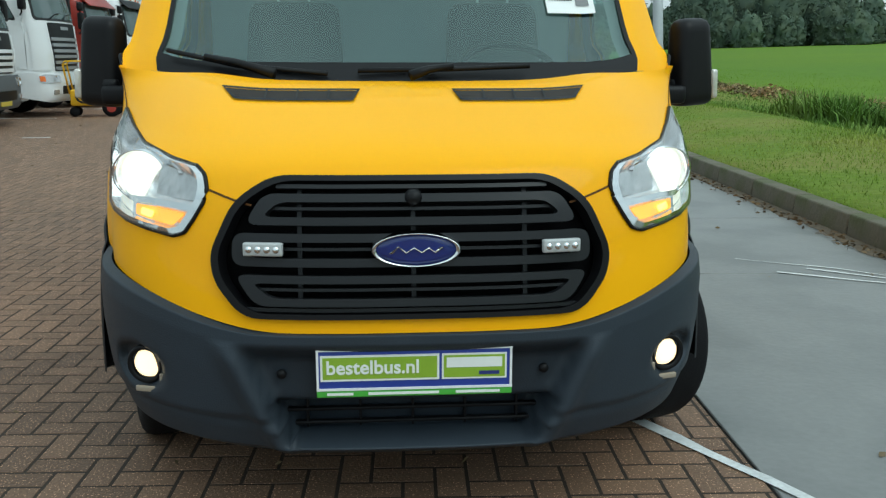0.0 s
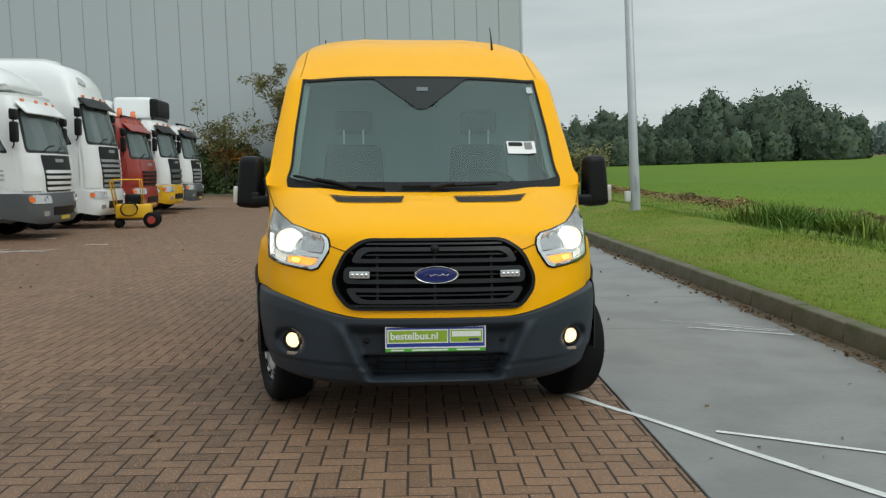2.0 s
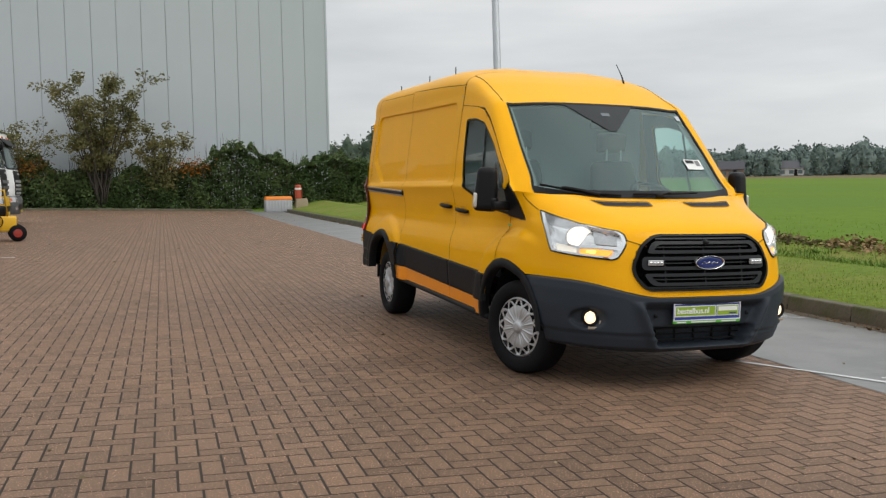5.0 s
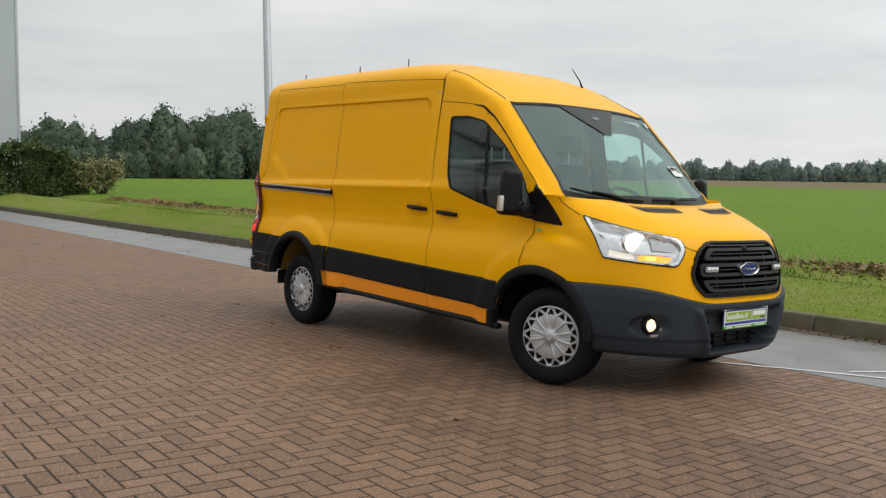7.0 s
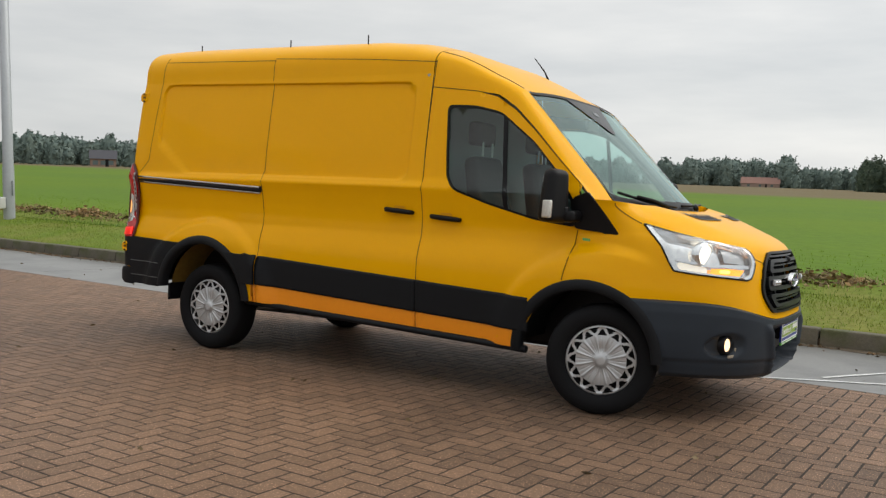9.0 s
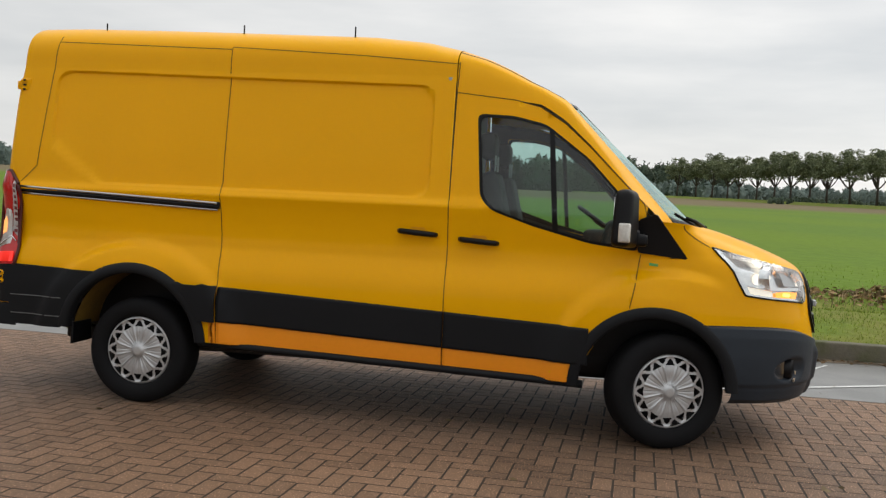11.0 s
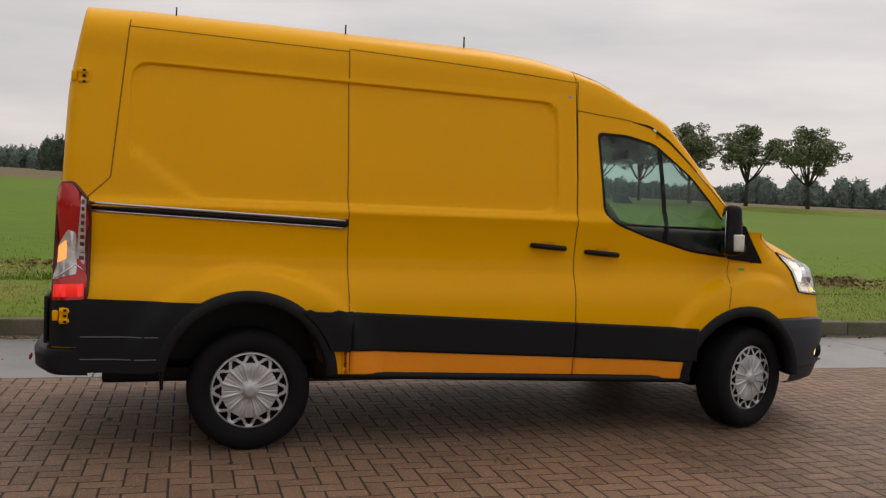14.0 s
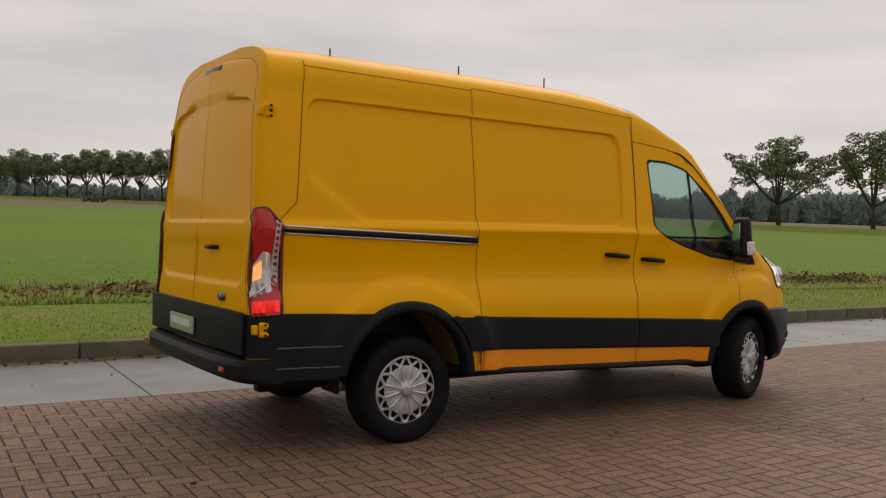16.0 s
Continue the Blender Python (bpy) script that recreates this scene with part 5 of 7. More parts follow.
    # sliding-door rail on the kerb-free side
    rail_z = lambda y: 1.288 + 0.0375 * (y - 2.775)
    rail = part("slide_rail", tube([(-(flank(y, 1.32) + 0.006), y, rail_z(y) + 0.021) for y in np.linspace(2.79, 4.16, 16)], 0.009, 8), STEEL, van, "steel sliding-door rail")
    part("rail_lip", tube([(-(flank(y, 1.29) + 0.006), y, rail_z(y) - 0.021) for y in np.linspace(2.79, 4.16, 16)], 0.007, 8), STEEL, rail)
    part("rail_slot", tube([(-(flank(y, 1.30) + 0.001), y, rail_z(y)) for y in np.linspace(2.79, 4.15, 16)], 0.017, 8), BLACK, rail)
    part("rail_stop", box(0.02, 0.05, 0.045, (-(flank(2.80, 1.3) + 0.006), 2.80, 1.297), 0.006), BLACK, rail)
    # aerials and roof pegs
    part("aerial", tube([(0.56, 1.12, 2.27), (0.56, 1.16, 2.35), (0.56, 1.26, 2.47)], [0.010, 0.006, 0.003], 6), BLACK, van)
    for y in (2.02, 2.77, 3.74):
        part("roof_peg", tube([(-0.70, y, 2.36), (-0.70, y, 2.475)], 0.005, 6), BLACK, van)
    # underside, exhaust and mud flaps
    part("floor_pan", join(box(1.86, 2.2, 0.10, (0, 1.66, 0.46), 0.02), box(1.2, 3.5, 0.20, (0, 1.15, 0.42), 0.04), box(1.2, 1.3, 0.14, (0, 3.5, 0.50), 0.04)), BLACK, van)
    part("subframe", join(box(1.3, 0.5, 0.14, (0, 0.0, 0.30), 0.03), box(0.10, 4.4, 0.10, (-0.45, 1.9, 0.36), 0.02), box(0.10, 4.4, 0.10, (0.45, 1.9, 0.36), 0.02)), BLACK, van)
    part("rear_axle", tube([(-0.8, 3.3, 0.33), (0.8, 3.3, 0.33)], 0.05, 10), BLACK, van)
    for s in (-1, 1):
        part("mud_flap", box(0.22, 0.02, 0.14, (s * 0.85, 3.775, 0.42), 0.008), BLACK, van)
    part("exhaust", tube([(-0.30, 1.0, 0.30), (-0.30, 3.0, 0.30), (-0.52, 3.6, 0.32)], 0.045, 10), STEEL, van)


def build_interior(van):
    part("dashboard", join(box(1.76, 0.42, 0.24, (0, 0.22, 1.20), 0.06, 3, taper=(0.98, 0.7)), box(0.5, 0.34, 0.5, (0, 0.36, 1.0), 0.05, 3)), INTERIOR, van, "dark moulded dashboard")
    part("cab_floor", box(1.7, 0.80, 0.05, (0, 0.98, 0.62)), INTERIOR, van)
    part("bulkhead", box(1.76, 0.03, 1.45, (0, 1.36, 1.42), 0.01), mat("grey_bulkhead", (0.34, 0.355, 0.355), 0.8, grain=0.05), van, "plain grey cab bulkhead")
    for s in (0, 1):
        rows = []
        for y in np.linspace(0.07, 0.72, 14):
            r = cab_row(y)[:8] if s == 0 else cab_row(y)[-8:]
            rows.append([(p[0] * 0.972, p[1] + 0.012, p[2] - 0.022) for p in r])
        part("pillar_trim", grid_mesh(rows), TRIM_GREY, van)
        k = -1 if s == 0 else 1
        part("door_trim", patch([(1.30, 0.62), (1.30, 1.33), (1.08, 1.32), (0.80, 1.24), (0.45, 1.16), (0.19, 1.12), (0.24, 0.93), (0.46, 0.84), (0.60, 0.62)], [], 0.1, lambda y, z, k=k: (k * (flank(y, z) - 0.03), y, z)), INTERIOR, van)
        part("door_frame_trim", patch(rounded([(1.31, 1.33), (1.31, 2.04), (0.95, 2.0), (0.80, 1.96), (0.65, 1.87), (0.497, 1.735), (0.30, 1.54), (0.15, 1.36), (0.17, 1.12)], 0.01), [rounded([(1.178, 1.925), (0.96, 1.918), (0.76, 1.872), (0.497, 1.675), (0.322, 1.49), (0.20, 1.33), (0.185, 1.155), (0.474, 1.188), (0.808, 1.272), (1.06, 1.355), (1.135, 1.43)], 0.04)], 0.08, lambda y, z, k=k: (k * (flank(y, z) - 0.02), y, z)), BLACK, van)
    part("headliner", grid_mesh([[(p[0] * 0.95, p[1] + 0.02, p[2] - 0.05) for p in cab_row(y)[3:-3]] for y in np.linspace(0.68, 1.31, 10)]), LINER, van)
    wheel = part("steering_wheel", lathe([(0.185 + 0.016 * math.cos(t), 0.016 * math.sin(t)) for t in np.linspace(0, 2 * math.pi, 9)], 32, "z"), BLACK, van, "black steering wheel", pose(0.44, 0.42, 1.30, 34, 0, 0))
    part("spoke", join(box(0.34, 0.035, 0.015, (0, 0, -0.01), 0.005), box(0.035, 0.17, 0.015, (0, -0.09, -0.01), 0.005), box(0.12, 0.10, 0.04, (0, 0, -0.005), 0.015)), BLACK, wheel)
    for x, wd in ((0.46, 0.48), (-0.46, 0.48)):
        seat = part("seat", box(wd, 0.50, 0.16, (x, 0.80, 0.98), 0.05, 3), INTERIOR, van, "dark fabric cab seat")
        part("seat_base", box(wd * 0.8, 0.40, 0.26, (x, 0.82, 0.77), 0.02), BLACK, seat)
        part("backrest", box(wd, 0.15, 0.58, (0, 0, -0.02), 0.06, 3, taper=(0.85, 0.8)), INTERIOR, seat, "", pose(x, 1.08, 1.33, -12, 0, 0))
        rest = part("headrest", box(0.27, 0.10, 0.17, (x, 1.15, 1.76), 0.04, 3), INTERIOR, seat)
        part("post", join(*[box(0.011, 0.011, 0.10, (x + d, 1.10, 1.65)) for d in (-0.07, 0.07)]), mat("bright_post", (0.8, 0.8, 0.8), 0.4), rest, "bright metal headrest posts")
    part("rear_view_mirror", box(0.22, 0.03, 0.07, (0, 0.50, 1.86), 0.012), BLACK, van)


van, front_shell, front_profile, bumper_surface = build_van()
build_front(van, front_shell)
build_sides(van, front_shell)
build_rear(van)
build_interior(van)


# ---- lorries parked along the yard ----
def prism(profile, width, bevel=0.06, seg=2, c=0.0, smooth=False):
    """A side profile in x, z drawn out across y, with rounded edges."""
    bm = bmesh.new()
    lo = [bm.verts.new((x, c - width / 2, z)) for x, z in profile]
    hi = [bm.verts.new((x, c + width / 2, z)) for x, z in profile]
    n = len(profile)
    bm.faces.new(lo)
    bm.faces.new(hi[::-1])
    for i in range(n):
        bm.faces.new((lo[(i + 1) % n], lo[i], hi[i], hi[(i + 1) % n]))
    bmesh.ops.recalc_face_normals(bm, faces=bm.faces)
    if bevel:
        edges = [e for e in bm.edges if abs(e.verts[0].co.y - e.verts[1].co.y) < 1e-6]
        bmesh.ops.bevel(bm, geom=edges, offset=bevel, segments=seg, affect="EDGES", profile=0.5)
    for f in bm.faces:
        f.smooth = smooth and abs(f.normal.x + f.normal.z) > 1e-4
    return bm


LAMP_GLASS = mat("clear_truck_lamp", (0.5, 0.5, 0.5), 0.12, 0.5, grain=0.3, scale=30, coat=0.4)
ORANGE_LAMP = mat("orange_plastic_lamp", (0.75, 0.16, 0.02), 0.25, grain=0.1, coat=0.4)
TRUCK_GREY = mat("grey_truck_plastic", (0.09, 0.095, 0.10), 0.55, grain=0.1, stain=0.2)
DULL_SILVER = mat("silver_grille_paint", (0.35, 0.36, 0.37), 0.4, 0.3)


class CabFace:
    """The outside of a lorry cab: s runs along the plan from the middle of the front round the corners, z is height."""

    def __init__(self, front, width, radius=0.34, bow=0.07):
        self.front, self.width, self.r, self.bow = front, width, radius, bow

    def at(self, s, z, proud=0.0):
        fx = float(np.interp(z, [p[0] for p in self.front], [p[1] for p in self.front]))
        w = float(np.interp(z, [p[0] for p in self.width], [p[1] for p in self.width])) + proud
        fx += proud
        r = self.r
        flat, bend, d = w - r, r * math.pi / 2, abs(s)
        if d < flat:
            x, y = fx - self.bow * (d / flat) ** 2, d
        elif d < flat + bend:
            a = (d - flat) / r
            x, y = fx - self.bow - r * (1 - math.cos(a)), flat + r * math.sin(a)
        else:
            x, y = fx - self.bow - r - (d - flat - bend), w
        return (x, math.copysign(y, s), z)

    def on(self, proud=0.0):
        return lambda s, z: self.at(s, z, proud)

    def strip(self, s0, s1, z0, z1, proud, thick, corner=0.03, step=0.10):
        return patch(rounded([(s0, z0), (s1, z0), (s1, z1), (s0, z1)], corner), [], step, self.on(proud), thick=thick)


SEAL = mat("black_window_rubber", (0.012, 0.012, 0.013), 0.5, grain=0.1)
MARK = mat("grey_side_print", (0.42, 0.44, 0.46), 0.6)


def lorry(yc, label, paint, lower, style, zs=1.80, zt=2.64, x=-7.35, visor=BLACK, slats=4, slat_paint=None, mouth=BLACK, marks=False):
    """A cab-over lorry; style is 'sleeper' (tall rounded roof), 'deflector' (day cab with air deflector) or 'beacons'."""
    t = thing("lorry", SLOPE @ pose(x, yc, 0), label, "truck", "row of parked lorries")
    h = zt + 0.30
    front = [(0.9, 0.02), (1.35, 0.04), (zs - 0.05, -0.02), (zt, -0.26), (h, -0.36)]
    width = [(0.9, 1.22), (h - 0.25, 1.22), (h, 1.17)]
    if style == "sleeper":
        front += [(h + 0.25, -0.43), (h + 0.50, -0.60), (h + 0.68, -0.85), (h + 0.80, -1.25)]
        width += [(h + 0.25, 1.12), (h + 0.50, 1.04), (h + 0.68, 0.92), (h + 0.80, 0.74)]
        h += 0.80
    face = CabFace(front, width)
    side = 0.88 + 0.34 * math.pi / 2
    back = side + 1.70
    # shell with the wheel arch cut from both sides
    arch = [(side + 0.93 + 0.62 * math.cos(a), 0.60 + 0.62 * math.sin(a)) for a in np.linspace(0.62, math.pi - 0.62, 9)]
    edge = [(-back, 0.96)] + [(-a, b) for a, b in arch] + [(-side - 0.36, 0.96), (side + 0.36, 0.96)] + arch[::-1] + [(back, 0.96), (back, h), (-back, h)]
    cab = part("cab", patch(edge, [], 0.13, face.on(), thick=0.03), paint, t)
    rim = [face.at(s_, h) for s_ in np.linspace(-back, back, 60)]
    part("roof", mesh_of("roof", rim + [(p[0], p[1], h + 0.05) for p in rim], [tuple(range(60, 120))] + [(i, i + 1, i + 61, i + 60) for i in range(59)], smooth=False), paint, t)
    part("cab_back", box(0.06, 2.36, zt - 0.7, (-2.40, 0, (zt + 1.2) / 2), 0.02), TRUCK_GREY, t)
    # windscreen in its black rubber, wipers, visor
    seal = part("screen_seal", patch(rounded([(-1.24, zs - 0.05), (1.24, zs - 0.05), (1.14, zt + 0.04), (-1.14, zt + 0.04)], 0.10), [], 0.10, face.on(0.006), thick=0.012), SEAL, t)
    part("windscreen", patch(rounded([(-1.20, zs), (1.20, zs), (1.10, zt), (-1.10, zt)], 0.09), [], 0.10, face.on(0.014)), DARK_GLASS, t, "tinted windscreen glass")
    for s0 in (-0.75, -0.05):
        part("wiper", tube([face.at(s0, zs - 0.02, 0.03), face.at(s0 + 0.35, zs + 0.10, 0.03), face.at(s0 + 0.62, zs + 0.12, 0.03)], 0.011, 5), BLACK, t)
    vis = part("sun_visor", patch(rounded([(-1.20, zt - 0.06), (1.20, zt - 0.06), (1.16, zt + 0.18), (-1.16, zt + 0.18)], 0.06), [], 0.10, lambda s_, z: face.at(s_, z, 0.03 + 0.55 * max(zt + 0.18 - z, 0)), thick=0.025), visor, t, "sun visor over the windscreen")
    for k in range(4):
        part("marker_lamp", face.strip(-0.95 + 0.6 * k, -0.83 + 0.6 * k, zt + 0.20, zt + 0.25, 0.03, 0.03, 0.01), ORANGE_LAMP, t)
    # grille panel with its bars
    part("grille", patch(rounded([(-0.74, 1.00), (0.74, 1.00), (0.86, zs - 0.09), (-0.86, zs - 0.09)], 0.06), [], 0.12, face.on(0.012), thick=0.03), mouth, t, "front grille")
    gap = (zs - 0.36 - 1.02) / max(slats, 1)
    for k in range(slats):
        z0 = 1.03 + gap * k
        part("slat", face.strip(-0.72 - 0.02 * k, 0.72 + 0.02 * k, z0, z0 + gap * 0.55, 0.045, 0.035, 0.02, 0.14), slat_paint or paint, t)
    part("name_bar", face.strip(-0.24, 0.24, zs - 0.235, zs - 0.165, 0.024, 0.01, 0.01), DULL_SILVER, t)
    # bumper, lamps
    bump = CabFace([(0.30, 0.02), (0.40, 0.10), (0.75, 0.12), (0.98, 0.08)], [(0.3, 1.18), (0.42, 1.24), (0.98, 1.245)], 0.30, 0.09)
    part("bumper", patch(rounded([(-1.92, 0.46), (-1.0, 0.33), (1.0, 0.33), (1.92, 0.46), (1.92, 0.97), (-1.92, 0.97)], 0.05), [], 0.13, bump.on(), thick=0.04), lower, t)
    part("intake", bump.strip(-0.62, 0.62, 0.50, 0.68, 0.008, 0.02, 0.04), BLACK, t)
    part("plate_bar", bump.strip(-0.26, 0.26, 0.40, 0.48, 0.012, 0.012, 0.01), mat("dull_plate", (0.55, 0.42, 0.05), 0.5), t)
    for k in (-1, 1):
        lamp_o = [(k * 0.70, 0.76), (k * 0.70, 0.92), (k * 1.22, 0.95), (k * 1.36, 0.90), (k * 1.30, 0.76)]
        lamp_o = rounded(lamp_o if k > 0 else lamp_o[::-1], 0.04)
        light = part("headlight", patch(lamp_o, [], 0.10, bump.on(0.012), thick=0.03), LAMP_GLASS, t, "clear headlight glass")
        part("reflector", lathe([(0.0, -0.02), (0.045, -0.012), (0.065, 0.012)], 18, "x", bump.at(k * 0.92, 0.85, 0.014)), CHROME, light)
        part("turn_lamp", bump.strip(*sorted((k * 1.24, k * 1.36)), 0.79, 0.90, 0.020, 0.02, 0.02), ORANGE_LAMP, light)
        part("fog_lamp", bump.strip(*sorted((k * 0.80, k * 1.02)), 0.50, 0.60, 0.010, 0.02, 0.03), LAMP_GLASS, t)
        # corner deflector, door with its window, lines, handle, mirrors
        part("corner_panel", face.strip(*sorted((k * 0.94, k * 1.40)), 1.02, zs - 0.12, 0.022, 0.02, 0.08), paint, t)
        a, b = side + 0.20, side + 1.05
        win = [(a + 0.02, zs - 0.02), (b, zs + 0.06), (b, zt - 0.06), (a + 0.24, zt - 0.06)]
        win = rounded([(k * p, q) for p, q in (win if k > 0 else win[::-1])], 0.06)
        door = part("door", patch(rounded([(k * (side + p), q) for p, q in (((0.08, 1.02), (1.16, 1.32), (1.16, zt + 0.06), (0.30, zt + 0.06), (0.06, zs)) if k > 0 else ((0.06, zs), (0.30, zt + 0.06), (1.16, zt + 0.06), (1.16, 1.32), (0.08, 1.02)))], 0.06), [], 0.14, face.on(0.008), thick=0.012), paint, t)
        part("window_rubber", patch([(p, q) for p, q in rounded([(k * (side + u), v) for u, v in (((0.18, zs - 0.07), (1.10, zs + 0.01), (1.10, zt - 0.01), (0.40, zt - 0.01)) if k > 0 else ((0.40, zt - 0.01), (1.10, zt - 0.01), (1.10, zs + 0.01), (0.18, zs - 0.07)))], 0.07)], [], 0.14, face.on(0.012), thick=0.008), SEAL, door)
        part("side_window", patch(win, [], 0.14, face.on(0.018)), DARK_GLASS, door)
        part("door_handle", face.strip(*sorted((k * (side + 0.86), k * (side + 1.06))), zs - 0.30, zs - 0.25, 0.03, 0.02, 0.015), BLACK, door)
        for z0 in (0.66, 1.00):
            part("step", box(0.42, 0.16, 0.05, (-0.80, k * 1.16, z0 - 0.18), 0.01), DULL_SILVER, t)
        part("step_panel", box(0.55, 0.10, 0.66, (-0.78, k * 1.14, 0.70), 0.05, 2), lower, t)
        part("side_marker", box(0.14, 0.03, 0.05, (-0.62, k * 1.20, 0.90), 0.01), ORANGE_LAMP, t)
        if marks:
            for q in range(3):
                part("print_bar", face.strip(*sorted((k * (side + 0.35), k * (side + 0.95 - 0.12 * q))), 1.42 - 0.09 * q, 1.46 - 0.09 * q, 0.022, 0.004, 0.004), MARK, door)
        mir = part("mirror", box(0.13, 0.22, 0.42, (-0.36, k * 1.45, zs + 0.36), 0.05, 3), BLACK, t)
        part("mirror_small", box(0.13, 0.22, 0.22, (-0.36, k * 1.45, zs + 0.71), 0.05, 3), BLACK, mir)
        part("mirror_bracket", tube([(-0.52, k * 1.2, zs + 0.84), (-0.38, k * 1.43, zs + 0.82), (-0.38, k * 1.43, zs + 0.10), (-0.50, k * 1.2, zs + 0.05)], 0.018, 6), BLACK, mir)
        part("mud_guard", grid_mesh([[(-1.50 + 0.60 * math.cos(q), k * y_, 0.56 + 0.60 * math.sin(q)) for y_ in (1.22, 0.80)] for q in np.linspace(0.1, 3.04, 13)]), BLACK, t)
        wheel = part("tyre", lathe([(0.30, -0.15), (0.50, -0.15), (0.515, -0.10), (0.515, 0.10), (0.50, 0.15), (0.30, 0.15)], 32, "y", (-1.50, k * 1.02, 0.515)), RUBBER, t)
        part("rim", lathe([(0.30, 0.14 * k), (0.26, 0.05 * k), (0.12, 0.10 * k), (0.0, 0.12 * k)], 28, "y", (-1.50, k * 1.02, 0.515)), STEEL, wheel)
        part("tank", box(1.5, 0.55, 0.60, (-3.4, k * 0.92, 0.75), 0.10, 3), TRUCK_GREY, t)
        part("rear_wheel", lathe([(0.2, -0.28), (0.50, -0.28), (0.515, -0.23), (0.515, 0.23), (0.50, 0.28), (0.2, 0.28)], 28, "y", (-5.0, k * 0.90, 0.515)), RUBBER, t)
    part("chassis", box(5.5, 0.9, 0.35, (-3.9, 0, 0.80), 0.03), BLACK, t)
    if style == "sleeper":
        part("roof_lamp", patch(rounded([(-0.86, h - 0.56), (-0.52, h - 0.62), (-0.50, h - 0.44), (-0.74, h - 0.38)], 0.05), [], 0.08, face.on(0.02), thick=0.03), LAMP_GLASS, t, "clear roof lamp")
    elif style == "deflector":
        arc = [(-0.55 - 1.75 * (1 - math.cos(a)), h + 0.06 + 0.80 * math.sin(a)) for a in np.linspace(0.1, 1.5, 9)]
        part("deflector", prism(arc + [(-2.3, h + 0.82), (-2.3, h + 0.06)], 2.1, 0.24, 5, smooth=True), paint, t, "white roof air deflector")
        unit = part("roof_unit", box(0.55, 1.3, 0.30, (-2.05, 0.0, h + 0.98), 0.04), BLACK, t, "black cooling unit")
        for k in range(4):
            part("fin", box(0.56, 1.31, 0.02, (-2.05, 0.0, h + 0.88 + 0.06 * k)), TRUCK_GREY, unit)
    elif style == "beacons":
        for y in (-0.80, 0.70):
            part("beacon", lathe([(0.0, 0.27), (0.07, 0.25), (0.085, 0.05), (0.085, 0.0)], 16, "z", (-0.62, y, h + 0.05)), ORANGE_LAMP, t, "orange roof beacon")
        part("light_bar", box(0.07, 2.2, 0.06, (-0.50, 0, h + 0.07), 0.015), BLACK, t)
        part("deflector", prism([(-0.95, h + 0.04), (-1.05, h + 0.20), (-1.8, h + 0.50), (-2.3, h + 0.52), (-2.3, h + 0.04)], 2.0, 0.10, 3), WHITE_PAINT, t)
    else:
        part("roof_rail", box(0.10, 2.1, 0.08, (-0.50, 0, h + 0.08), 0.02), BLACK, t)
    return t


lorry(10.9, "white lorry cab with clear headlights at the row's end", WHITE_PAINT, WHITE_PAINT, "deflector", x=-8.25, visor=WHITE_PAINT, zt=2.6)
lorry(14.75, "white day-cab lorry with dark lower panels and roof deflector", WHITE_PAINT, TRUCK_GREY, "deflector", zs=1.86, zt=2.68, x=-7.17, visor=WHITE_PAINT, marks=True)
lorry(18.5, "white lorry with a tall rounded sleeper roof", WHITE_PAINT, WHITE_PAINT, "sleeper", zs=2.14, zt=3.06, slats=6, x=-7.10, slat_paint=DULL_SILVER)
lorry(22.5, "red lorry with orange beacons on its roof", RED_PAINT, RED_PAINT, "beacons", zs=1.84, zt=2.66, visor=RED_PAINT, mouth=RED_PAINT, slat_paint=BLACK, x=-7.12)
lorry(26.2, "white lorry with a yellow bumper and black visor", WHITE_PAINT, YELLOW_TRUCK, "rail", zs=1.94, zt=2.78, slats=3, slat_paint=TRUCK_GREY, x=-7.12)
lorry(29.7, "white lorry with black visor and grey bumper", WHITE_PAINT, TRUCK_GREY, "rail", zs=1.94, zt=2.78, slats=4, slat_paint=DULL_SILVER, x=-7.08)

# refrigeration unit on the box body behind the red lorry
cooler = thing("reefer_body", SLOPE @ pose(-8.85, 27.4, -0.33), "white box body with a rounded refrigeration unit high on its front", "trailer")
part("box_body", box(5.0, 2.5, 3.1, (-2.95, 0, 2.62), 0.04), WHITE_PAINT, cooler)
part("cooling_unit", box(1.3, 1.9, 0.72, (0.25, 0, 3.95), 0.16, 3), WHITE_PAINT, cooler)
part("cooler_end", box(0.30, 1.92, 0.66, (0.95, 0, 3.93), 0.12, 3), BLACK, cooler, "black vented end")
part("bogie", box(4.0, 2.2, 0.74, (-3.2, 0, 0.71), 0.1), BLACK, cooler)

